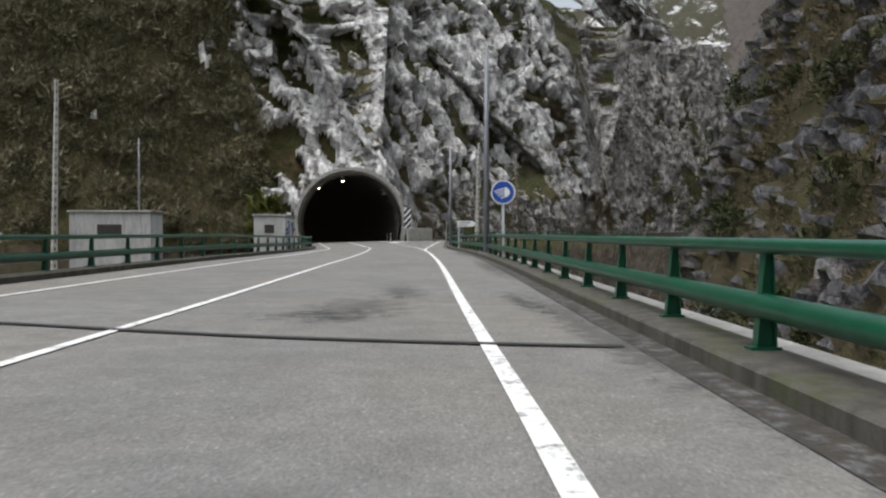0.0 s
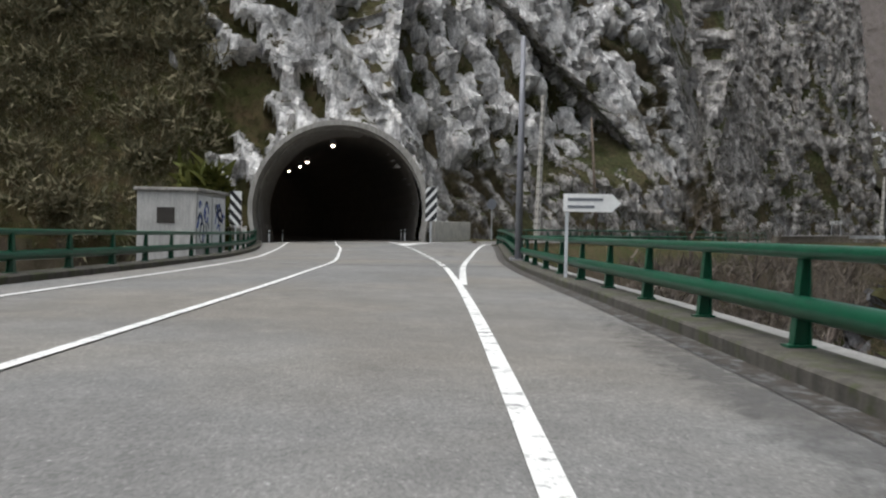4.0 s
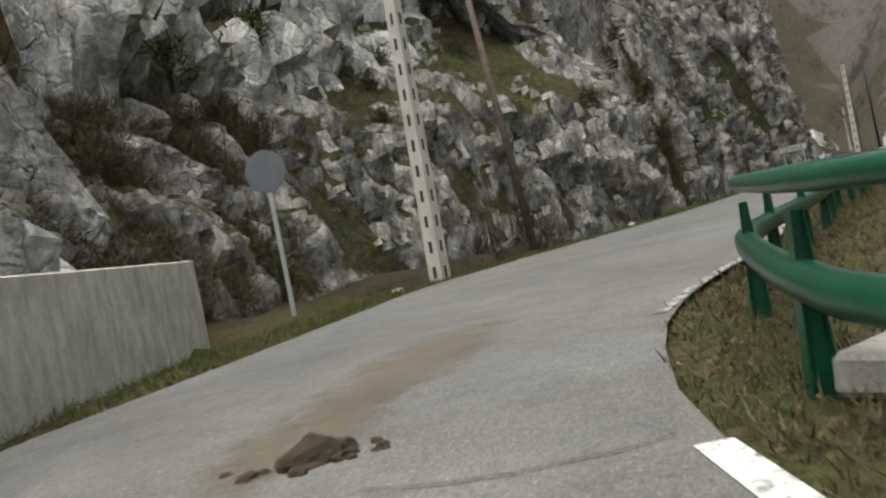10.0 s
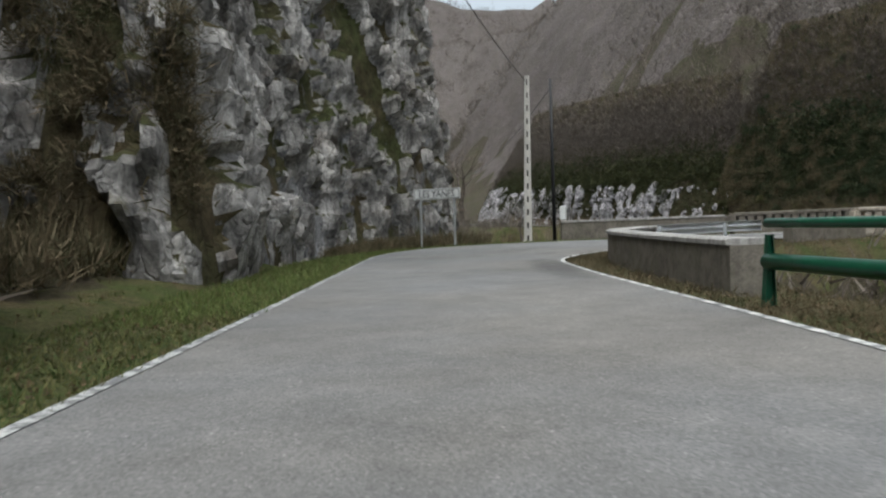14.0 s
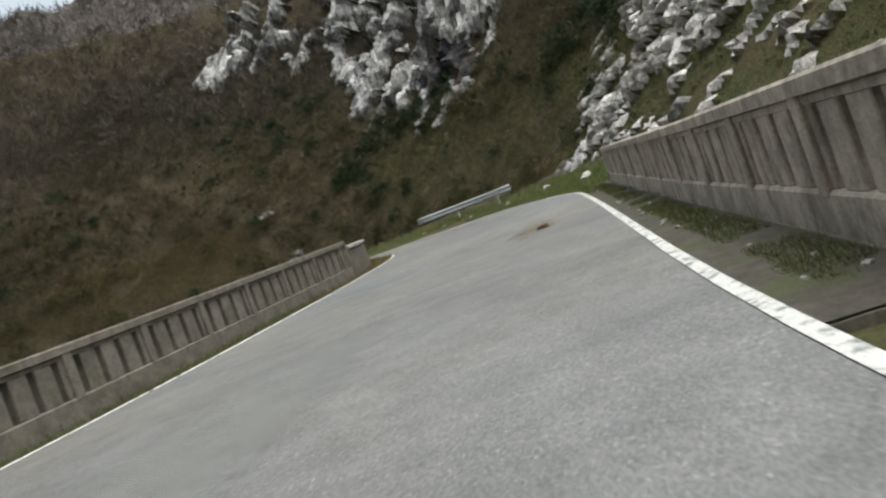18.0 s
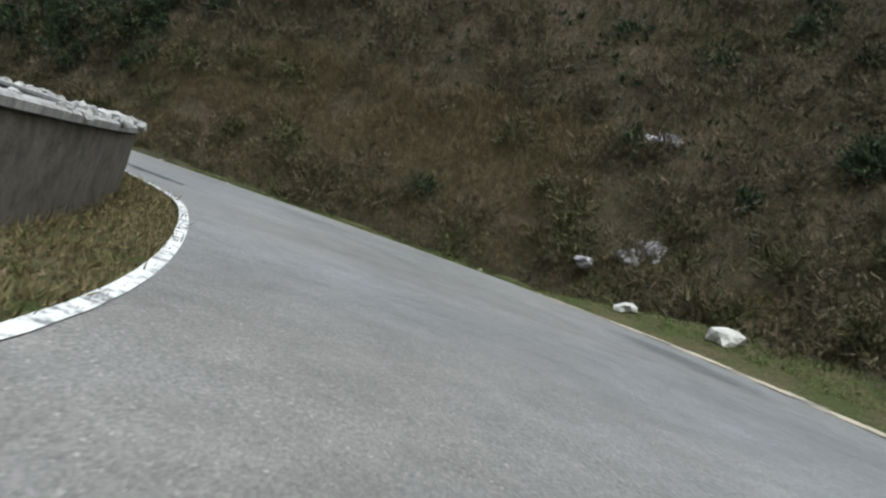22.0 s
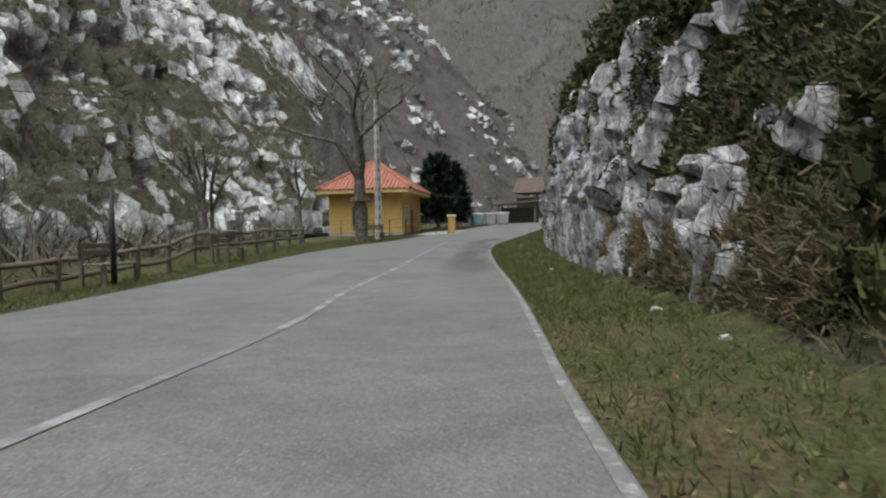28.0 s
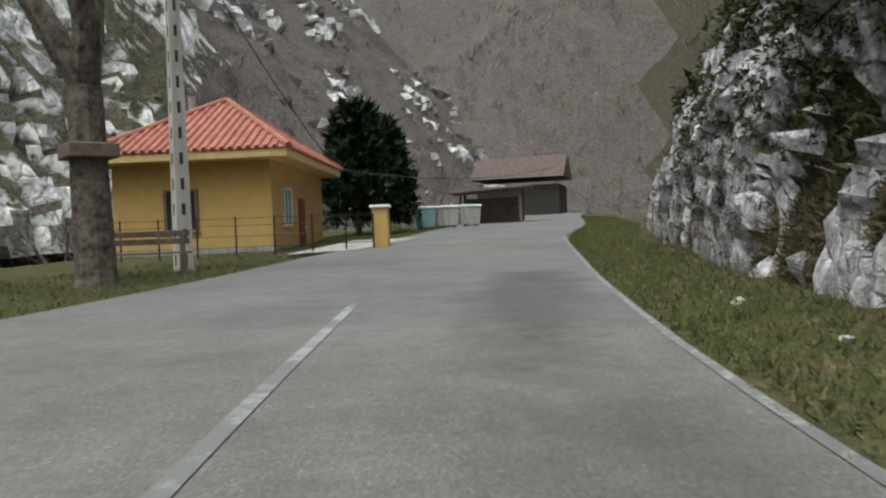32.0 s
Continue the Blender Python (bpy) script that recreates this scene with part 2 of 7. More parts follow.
M_SCRUB = rocky("scrub_slope", (0.34, 0.32, 0.31), (0.04, 0.04, 0.04), (0.065, 0.053, 0.042), (0.06, 0.056, 0.034), 0.72, 0.7)
# Far woods paler and greyer than near scrub, distance haze in the colour.
M_WOODS = rocky("winter_woods", (0.42, 0.41, 0.42), (0.07, 0.065, 0.065), (0.115, 0.098, 0.092), (0.095, 0.083, 0.072), 0.8, 2.0)
# Rock brightened past its own tone, to include the valley's haze.
M_PALE = rocky("pale_rock_woods", (0.88, 0.87, 0.86), (0.08, 0.08, 0.08), (0.075, 0.065, 0.045), (0.06, 0.062, 0.04), 1.02, 1.8, wet=0.3, at=0.6)


def grassy(name, green, dry):
    n = Nodes(name, 0.95, spec=0.1)
    c = n.mix(n.ramp(n.noise(0.8, 6, 0.7), (0.38, 0.0), (0.62, 1.0)), green, dry)
    c = n.mix(1.0, c, n.ramp(n.noise(14, 5, 0.75), (0.3, 0.35), (0.7, 1.6)), "MULTIPLY")
    return n.done(c, n.noise(22, 4, 0.7), 0.8, 0.06)


M_VERGE = grassy("verge_grass", (0.05, 0.064, 0.02), (0.095, 0.074, 0.042))
M_BANK = grassy("river_bank", (0.05, 0.045, 0.025), (0.07, 0.055, 0.04))
M_THICKET = rocky("dark_thicket_slope", (0.3, 0.29, 0.28), (0.04, 0.04, 0.04), (0.03, 0.026, 0.014), (0.032, 0.036, 0.016), 0.84, 1.0)
M_TURF = grassy("cliff_turf", (0.055, 0.058, 0.02), (0.085, 0.062, 0.034))
M_SPUR = rocky("grey_limestone_spur", (0.5, 0.475, 0.45), (0.025, 0.025, 0.028), (0.045, 0.052, 0.02), (0.065, 0.055, 0.03), 1.04, 0.6, (1.1, 1.1, 0.5), 0.3, 0.7, 0.52)
M_LEDGE = rocky("mossy_limestone_ledges", (0.42, 0.41, 0.41), (0.025, 0.025, 0.028), (0.05, 0.056, 0.023), (0.078, 0.062, 0.036), 0.84, 0.5, (1.1, 1.1, 0.5), 0.3, 0.7, 0.5)
M_WET = rocky("black_streaked_rock", (0.62, 0.6, 0.58), (0.02, 0.02, 0.024), (0.05, 0.05, 0.02), (0.06, 0.05, 0.03), 1.3, 0.9, (1.0, 1.0, 0.4), 0.15, 0.95, 0.47)
# Near-black rock for the shade painted into the overhang's hollow.
M_HOLLOW = rocky("hollow_shade_rock", (0.06, 0.06, 0.066), (0.015, 0.015, 0.018), (0.03, 0.03, 0.015), (0.03, 0.028, 0.018), 1.3, 0.6)
M_GORGE = rocky("dark_gorge_rock", (0.2, 0.195, 0.2), (0.03, 0.03, 0.033), (0.045, 0.047, 0.018), (0.06, 0.045, 0.026), 1.05, 0.8, (1.0, 1.0, 0.55))
M_CRAGTURF = grassy("crag_turf", (0.06, 0.066, 0.026), (0.088, 0.072, 0.042))
# Lighter copy of the parapet concrete, making up for its poorly lit face.
M_OLD_LIT = concrete("lit_parapet_concrete", (0.48, 0.42, 0.35), 0.7, 0.3, 3.0)
M_BROWN = grassy("brown_slope_turf", (0.05, 0.043, 0.023), (0.076, 0.059, 0.041))
M_DARKTURF = grassy("dark_thicket_turf", (0.05, 0.05, 0.022), (0.078, 0.062, 0.04))
M_YELLOW = plain("yellow_render", (0.52, 0.34, 0.12), 0.85, vary=0.1)
M_TILE = plain("terracotta_tile", (0.32, 0.125, 0.09), 0.85, vary=0.35)


# ---- helpers for meshes ----
def mesh_ob(name, verts, faces, mat, parent=None, label="", smooth=False):
    me = bpy.data.meshes.new(name)
    me.from_pydata([tuple(map(float, v)) for v in verts], [], faces)
    me.materials.append(mat)
    if smooth:
        me.shade_smooth()
    ob = new(name, me)
    if parent is not None:
        ob.parent = parent
    return tagged(ob, label)


def part(name, bm, mat, parent=None, label="", smooth=False):
    me = bpy.data.meshes.new(name)
    bm.to_mesh(me)
    bm.free()
    me.materials.append(mat)
    if smooth:
        me.shade_smooth()
    ob = new(name, me)
    if parent is not None:
        ob.parent = parent
    return tagged(ob, label)


def empty(name, x=0.0, y=0.0, z=0.0, turn=0.0):
    ob = new(name)
    ob.matrix_basis = pose(x, y, z, 0, 0, turn)
    return ob


def box(bm, x0, x1, y0, y1, z0, z1, bevel=0.0):
    r = bmesh.ops.create_cube(bm, size=1.0)
    vs = r["verts"]
    for v in vs:
        v.co = Vector(((x0 + x1) / 2 + v.co.x * (x1 - x0), (y0 + y1) / 2 + v.co.y * (y1 - y0), (z0 + z1) / 2 + v.co.z * (z1 - z0)))
    if bevel:
        es = list({e for v in vs for e in v.link_edges})
        bmesh.ops.bevel(bm, geom=es, offset=bevel, segments=1, affect="EDGES")
    return vs


def tube(bm, pts, radii, sides=8, closed=True):
    """A round bar along points, one radius a point."""
    pts = [Vector(p) for p in pts]
    rings = []
    for i, p in enumerate(pts):
        d = (pts[min(i + 1, len(pts) - 1)] - pts[max(i - 1, 0)]).normalized()
        a = d.orthogonal().normalized() if abs(d.z) > 0.9 else d.cross(Vector((0, 0, 1))).normalized()
        b = d.cross(a)
        r = radii[i] if isinstance(radii, (list, tuple)) else radii
        rings.append([bm.verts.new(p + r * (math.cos(2 * math.pi * k / sides) * a + math.sin(2 * math.pi * k / sides) * b)) for k in range(sides)])
    for lo, hi in zip(rings, rings[1:]):
        for k in range(sides):
            bm.faces.new((lo[k], lo[(k + 1) % sides], hi[(k + 1) % sides], hi[k]))
    if closed:
        bm.faces.new(rings[0][::-1]), bm.faces.new(rings[-1])


def along(pts, step):
    """A polyline walked in even steps, rounded at its corners: an array of points."""
    p = np.array(pts, float)
    for _ in range(2):
        q = [p[0]]
        for a, b in zip(p, p[1:]):
            q += [0.75 * a + 0.25 * b, 0.25 * a + 0.75 * b]
        p = np.array(q + [p[-1]])
    s = np.r_[0, np.cumsum(np.linalg.norm(np.diff(p, axis=0), axis=1))]
    n = max(2, int(round(s[-1] / step)) + 1)
    t = np.linspace(0, s[-1], n)
    return np.stack([np.interp(t, s, p[:, c]) for c in range(p.shape[1])], 1)


def sides_of(p):
    """The unit normals to the left of a polyline in plan."""
    d = np.gradient(p[:, :2], axis=0)
    d /= np.linalg.norm(d, axis=1)[:, None] + 1e-9
    return np.stack([-d[:, 1], d[:, 0]], 1)


def hash3(i, j, k, seed):
    h = (i * 374761393 + j * 668265263 + k * 2147483647 + seed * 974634777) & 0xFFFFFFFF
    h = ((h ^ (h >> 13)) * 1274126177) & 0xFFFFFFFF
    return ((h ^ (h >> 16)) & 0xFFFF) / 65535.0


def vnoise(x, y, z, seed=0):
    i, j, k = (np.floor(v).astype(np.int64) for v in (x, y, z))
    u, v, w = x - i, y - j, z - k
    u, v, w = (a * a * (3 - 2 * a) for a in (u, v, w))
    out = 0
    for a in (0, 1):
        for b in (0, 1):
            for c in (0, 1):
                out = out + hash3(i + a, j + b, k + c, seed) * (u if a else 1 - u) * (v if b else 1 - v) * (w if c else 1 - w)
    return out


def fbm(x, y, z, octaves=5, seed=0, ridged=False):
    out, amp, total = 0, 1.0, 0.0
    for o in range(octaves):
        n = vnoise(x * 2**o, y * 2**o, z * 2**o, seed + o)
        out, total, amp = out + amp * (1 - np.abs(2 * n - 1) if ridged else n), total + amp, amp * 0.5
    return out / total


# ---- the plan ----
ROAD_Z = [(0.0, -30.0, 0.0), (0.0, -12.0, 0.0), (0.0, 0.0, 0.0), (-0.1, 12.7, 0.06), (-0.7, 25.4, 0.14), (-1.8, 37.9, 0.18), (-2.2, 50.0, 0.19), (-2.8, 63.3, 0.23), (-1.6, 76.3, 0.44), (3.8, 87.6, 0.64), (10.8, 97.2, 0.77),
          (18.3, 106.5, 0.88), (27.0, 115.4, 1.02), (39.1, 118.1, 1.25), (51.0, 113.6, 1.53), (62.8, 109.4, 1.92), (75.5, 110.3, 2.16), (85.2, 117.0, 2.19), (91.7, 127.3, 2.13), (96.2, 138.7, 2.07),
          (99.1, 150.6, 2.01), (101.5, 163.0, 2.14), (104.5, 175.4, 2.4), (107.5, 187.0, 2.65), (112.5, 199.0, 3.0), (120.0, 216.0, 3.7), (135.0, 248.0, 5.0)]
TUNNEL_Z = [(-8.0, 86.0, 0.62), (-9.5, 92.0, 0.64), (-16.0, 115.0, 0.7), (-44.0, 156.0, 0.9)]
def dense(rows, step):
    p = np.array(rows, float)
    d = np.r_[0, np.cumsum(np.linalg.norm(np.diff(p[:, :2], axis=0), axis=1))]
    t = np.arange(0, d[-1], step)
    return np.stack([np.interp(t, d, p[:, c]) for c in range(3)], 1)


RZ = np.r_[dense(ROAD_Z, 1.0), dense(TUNNEL_Z, 3.0)]


def road_z(x, y):
    """The height of the roads and what lies beside them."""
    x, y = np.asarray(x, float), np.asarray(y, float)
    fx, fy = x.ravel(), y.ravel()
    z = np.empty(fx.shape)
    for i in range(0, len(fx), 20000):
        k = slice(i, i + 20000)
        w = 1 / ((fx[k, None] - RZ[:, 0]) ** 2 + (fy[k, None] - RZ[:, 1]) ** 2 + 1.0) ** 2
        z[k] = (w * RZ[:, 2]).sum(1) / w.sum(1)
    bank = np.clip((fy - 30) / 40, 0, 1) * np.clip((-3.5 - fx) / 10, 0, 1.0) * (fy < 140)
    return (z - 0.3 * bank * (fx < 20)).reshape(x.shape)


KERB_R = [(1.78, -40), (1.74, 0), (1.72, 12), (1.67, 22), (1.52, 32), (1.2, 42), (0.78, 49), (0.52, 54), (0.42, 60), (0.48, 65), (0.56, 70), (0.6, 75), (0.68, 79)]
KERB_L = [(-7.9, -40), (-7.6, 0), (-7.5, 17), (-7.4, 35), (-7.7, 48), (-8.6, 60), (-9.9, 69), (-11.6, 77), (-13.2, 83.5)]
TUNNEL = [(-8.6, 83), (-10.2, 95), (-15.0, 109), (-21.5, 122), (-31, 137), (-45, 151)]
LEFT = [(-5.5, 74), (-4.6, 80), (-2.9, 85.4), (-1.3, 87.8), (0.6, 90.8), (3.0, 94.9), (5.9, 97.45), (9.9, 100.95), (13.6, 104.4), (15.55, 106.4), (20.7, 111.7), (27, 118.4), (31, 122.6),
        (35, 125.4), (38.5, 126.4), (42, 125.6), (45.2, 123.4), (50.8, 119.4), (58.5, 114.9), (63.3, 112.3), (67, 111.3), (70.5, 110.95), (74, 111.3), (76, 111.85), (78.5, 113.1),
        (81.2, 114.75), (82.25, 115.6), (83.1, 116.6), (84.2, 118.1), (86.45, 121.25), (88.55, 124.95), (90.0, 129.15), (91.2, 137), (92.7, 146), (94.8, 156), (96.8, 166), (98.8, 175), (101, 182),
        (103.6, 188), (106.7, 196.5), (110.6, 205), (116, 217), (123, 233), (133, 252), (146, 276)]
RIGHT = [(0.6, 74), (0.25, 79.8), (0.55, 82.0), (1.3, 83.55), (2.2, 85.0), (3.7, 86.55), (5.6, 88.05), (8.5, 91.6), (13.7, 97.3), (18.7, 102.6), (22.6, 106.8), (27.8, 112.8),
         (30.2, 115.4), (31.4, 116.25), (32.7, 116.85), (34.2, 117.35), (36.0, 117.72), (38.0, 117.74), (41.6, 116.92), (44.9, 115.67), (52.32, 112.02), (58.52, 109.08), (61.92, 107.53), (67, 106), (73, 104.7),
         (78.6, 104.4), (83.9, 106.2), (88.0, 109.0), (90.4, 113), (91.8, 117.5), (92.5, 122), (93.65, 126.8), (95.35, 131.5), (96.9, 136.5), (98.1, 142), (99.2, 147.5),
         (100.6, 153), (102, 159), (103.3, 165), (104.8, 171.5), (106.6, 178), (109.2, 185), (112.0, 192), (115.6, 201), (121.6, 212), (128.4, 228), (138, 247), (152, 270)]
# the feet of the mountains: beyond the tunnel and the cliff, on the far side of the river, and to the north
FOOT_A = [(-400, 40), (-120, 66), (-40, 78), (-24, 84), (-15.5, 87.5), (-3.2, 87.5), (-1.6, 92), (0.6, 95.5), (3.2, 99.8), (8, 105), (14, 109.4), (19.5, 113.8), (24, 118.8),
          (28.4, 124.6), (33.5, 130), (38.5, 132.8), (43, 133.2), (46, 137), (46, 146), (40, 165), (24, 210), (-20, 330), (-60, 600), (-400, 600)]
FOOT_D = [(14, -400), (14, -60), (17, 20), (22, 62), (28, 80), (40, 92), (52, 101), (61, 104), (69, 103), (78, 101.5), (86, 104), (92, 109.5), (94.4, 117), (95, 123),
          (96.5, 129.5), (99, 136), (101.2, 143), (102.5, 151), (104.5, 160), (106.8, 170), (109.2, 179), (112.3, 187), (116, 195), (122.5, 208), (136, 232), (154, 266), (200, 340),
          (300, 600), (600, 600), (600, -400)]
FOOT_C = [(40, 600), (52, 330), (56, 240), (52, 190), (50, 165), (60, 152), (72, 158), (80, 178), (84, 205), (94, 226), (108, 244), (124, 264), (148, 296), (190, 350), (300, 600)]


def inside(poly, x, y):
    """How far points lie inside a polygon, in metres; less than nought outside it."""
    p = np.array(poly, float)
    dist, odd = np.full(x.shape, 1e9), np.zeros(x.shape, bool)
    for (ax, ay), (bx, by) in zip(p, np.roll(p, -1, 0)):
        t = np.clip(((x - ax) * (bx - ax) + (y - ay) * (by - ay)) / ((bx - ax) ** 2 + (by - ay) ** 2), 0, 1)
        dist = np.minimum(dist, np.hypot(x - ax - t * (bx - ax), y - ay - t * (by - ay)))
        odd ^= ((ay > y) != (by > y)) & (x < (bx - ax) * (y - ay) / (by - ay + 1e-12) + ax)
    return np.where(odd, dist, -dist)


ROAD_POLY = LEFT[2:] + RIGHT[:0:-1]
BRIDGE_POLY = KERB_L + [(-4.2, 84), *KERB_R[::-1]]


def ground_z(x, y):
    road = inside(ROAD_POLY, x, y)
    over = inside(BRIDGE_POLY, x, y)
    a, d, c = inside(FOOT_A, x, y), inside(FOOT_D, x, y), inside(FOOT_C, x, y)
    rz = road_z(x, y)
    wob = fbm(x * 0.02, y * 0.02, 0 * x, 5, 3) - 0.5
    wob2 = fbm(x * 0.11, y * 0.11, 0 * x, 4, 9, True) - 0.5
    river = -9 + 4 * np.clip((y - 60) / 120, 0, 1) + 2.5 * wob
    # banks: the shelf that carries the road, falling off towards the river
    away = np.maximum(-road - 2.2 - 4.0 * np.exp(-((x - 42) ** 2 + (y - 129) ** 2) / 40), 0)
    span = np.clip(1 - np.abs(x - 53) / 9.5, 0, 1) * (np.abs(y - 112) < 25)
    bank = rz - 0.06 - np.maximum(-road - 0.5, 0) * 0.06 - away * 0.9 - 16 * np.minimum(span * 3, 1) * (away > 0)
    outer = (x > 61.5) & (x < 90.4) & (road < 0) & (y < np.interp(x, [61.9, 67, 73, 78.6, 83.9, 88, 90.4], [107.5, 106, 104.7, 104.4, 106.2, 109, 113]))
    bank = np.where(outer, rz - 0.06 + 0.26 * np.maximum(-road - 0.3, 0), bank)
    north = np.clip((y - 150) / 20, 0, 1) * (x < 115)
    bank = np.where(north > 0, np.maximum(bank, rz - 0.06 - np.maximum(-road - 9, 0) * 0.5 * north - (1 - north) * 40), bank)
    a2 = np.maximum(a - 4, 0)
    hill_a = rz + np.minimum(a2, 9) * np.interp(x, [-5, 18], [1.15, 3.0]) + np.maximum(a2 - 9, 0) * 1.3
    hill_a = hill_a + (wob * 34 + wob2 * 9) * np.clip(a2 / 22, 0, 1)
    steep = np.clip((y - 128) / 12, 0, 1) * np.clip((215 - y) / 15, 0, 1)
    west = np.clip((86 - y) / 10, 0, 1)
    d2 = np.maximum(d - 3 * (1 - west), 0)
    hill_d = np.where(y < 92, -9.0, rz) + np.minimum(d2, 12) * (0.95 + 0.35 * steep + 1.2 * west) + np.maximum(d2 - 12, 0) * 1.4
    hill_d = hill_d + (wob * 26 + wob2 * 6) * np.clip(d2 / 18, 0, 1)
    hill_d = np.minimum(hill_d, 36 + np.clip((y - 165) / 40, 0, 1) * 40 + wob * 14 + wob2 * 3 + np.clip((97 - y) / 10, 0, 1) * 200)
    far = np.clip((x * 0.45 + y * 0.9 - 330) * 0.66, 0, 105 + np.clip((350 - x) / 200, 0, 1) * 75) + wob * 50
    hill_c = -2 + np.minimum(c, 160) * 1.05 + np.maximum(c - 160, 0) * 0.3 + (wob * 40 + wob2 * 10) * np.clip(c / 25, 0, 1)
    z = np.maximum(river, bank)
    for h, k in ((hill_a, a), (hill_d, d), (hill_c, c)):
        z = np.where(k > 0, np.maximum(z, h), z)
    z = np.where(x * 0.45 + y * 0.9 > 330, np.maximum(z, far), z)
    z = np.where(road > -0.4, rz - 0.05, z)
    z = np.where((over > -3.0) & (y < 79), np.minimum(z, -5.0 + np.clip(y - 70, 0, 9) * 0.5), z)
    z = np.where((over > -1.0) & (y >= 79), rz - 0.08, z)
    return z


def spaced(*runs):
    out = []
    for a, b, step in runs:
        out += list(np.arange(a, b, step))
    return np.array(out)


def terrain():
    xs = spaced((-400, -100, 12), (-100, -30, 3), (-30, 125, 0.7), (125, 200, 3), (200, 600, 12))
    ys = spaced((-100, -10, 6), (-10, 76, 2), (76, 215, 0.7), (215, 300, 3), (300, 600, 12))
    gx, gy = np.meshgrid(xs, ys)
    gz = ground_z(gx, gy)
    a, d, c = inside(FOOT_A, gx, gy), inside(FOOT_D, gx, gy), inside(FOOT_C, gx, gy)
    rough = np.clip(np.maximum(np.maximum(a, d), c) / 6, 0, 1)
    px = gx + rough * 2.2 * (fbm(gx * 0.3, gy * 0.3, gz * 0.3, 4, 21) - 0.5)
    py = gy + rough * 2.2 * (fbm(gx * 0.3, gy * 0.3, gz * 0.3, 4, 31) - 0.5)
    pz = gz + rough * 2.0 * (fbm(gx * 0.45, gy * 0.45, gz * 0.2, 4, 41, True) - 0.5)
    ny, nx = gx.shape
    idx = np.arange(ny * nx).reshape(ny, nx)
    q = np.stack([idx[:-1, :-1], idx[:-1, 1:], idx[1:, 1:], idx[1:, :-1]], -1).reshape(-1, 4)
    mx, my, mz = gx.ravel()[q].mean(1), gy.ravel()[q].mean(1), gz.ravel()[q].min(1)
    axis = np.interp(my, [83, 95, 110], [-8.6, -10.2, -15.3])
    mouth = (np.abs(mx - axis) < 5.5) & (my > 84) & (my < 104) & (mz < 8.6)
    q = q[~mouth]
    v = np.stack([px.ravel(), py.ravel(), pz.ravel()], 1)
    ob = mesh_ob("ground", v, q.tolist(), M_SLOPE)
    for m in (M_VERGE, M_BANK, M_SCRUB, M_WOODS, M_PALE, M_THICKET):
        ob.data.materials.append(m)
    cx, cy = gx.ravel()[q].mean(1), gy.ravel()[q].mean(1)
    ra, rd, rc, rr = inside(FOOT_A, cx, cy), inside(FOOT_D, cx, cy), inside(FOOT_C, cx, cy), inside(ROAD_POLY, cx, cy)
    kind = np.where(rr > -3.2, 1, 2)
    kind = np.where((cy > 150) & (cx > 70) & (rr > -14), 1, kind)
    kind = np.where((cx * 0.45 + cy * 0.9 > 330), 4, kind)
    kind = np.where(rc > 0, np.where(cx < 96 + 0.25 * (cy - 230), 5, 4), kind)
    kind = np.where(rd > 0, np.where(cy < 92, 6, 3), kind)
    kind = np.where((rd > 8 + 26 * fbm(cx * 0.08, cy * 0.08, 0 * cx, 4, 17)) & (cy > 118), 4, np.where((rd > 30) & (cy > 60), 4, kind))
    kind = np.where(ra > 4, 0, kind)
    ob.data.polygons.foreach_set("material_index", kind.astype(np.int32))
    ob.data.shade_smooth()
    return tagged(ob, "steep limestone mountainsides with winter scrub above the gorge", "ground", kind="structure")


terrain()


def ribbon(name, left, right, mat, lift=0.0, step=1.0, across=9, thick=0.0):
    """A road surface between two edges."""
    n = 2 + int(np.linalg.norm(np.diff(np.array(left), axis=0), axis=1).sum() / step)
    lf, rt = (along(e, 0.25) for e in (left, right))
    lf, rt = (e[np.linspace(0, len(e) - 1, n).round().astype(int)] for e in (lf, rt))
    vs, fs = [], []
    for i in range(n):
        for k in range(across):
            x, y = lf[i] + (rt[i] - lf[i]) * k / (across - 1)
            vs.append((x, y, float(road_z(x, y)) + lift))
    for i in range(n - 1):
        for k in range(across - 1):
            a = i * across + k
            fs.append((a, a + 1, a + across + 1, a + across))
    return mesh_ob(name, vs, fs, mat)


def stripe(name, pts, width, mat, lift=0.012, label=""):
    p = along(pts, 0.6)
    nrm = sides_of(p)
    vs = []
    for q, m in zip(p, nrm):
        for s in (1, -1):
            x, y = q[:2] + s * m * width / 2
            vs.append((x, y, float(road_z(x, y)) + lift))
    fs = [(2 * i, 2 * i + 1, 2 * i + 3, 2 * i + 2) for i in range(len(p) - 1)]
    return tagged(mesh_ob(name, vs, fs, mat), label or "white road marking painted on grey asphalt", "marking", kind="structure")


def shifted(pts, off):
    p = np.array(pts, float)
    return (p + sides_of(p) * off).tolist()


TUN_L = shifted(TUNNEL, 4.9)
TUN_R = shifted(TUNNEL, -4.9)
tagged(ribbon("road_bridge", KERB_L + TUN_L[1:], KERB_R + [(-3.0, 83.6)] + TUN_R[1:], M_ROAD), "grey asphalt carriageway of the bridge running into the tunnel", "road", kind="structure")
kl, kr = LEFT.index((91.2, 137)), RIGHT.index((96.9, 136.5))
tagged(ribbon("road", LEFT[:kl + 1], RIGHT[:kr + 1], M_LANE, 0.005), "worn grey asphalt of the narrow mountain road", "road", kind="structure")
tagged(ribbon("road_north", LEFT[kl:], RIGHT[kr:], M_NORTH, 0.005), "darker grey asphalt of the road towards the house", "road", kind="structure")


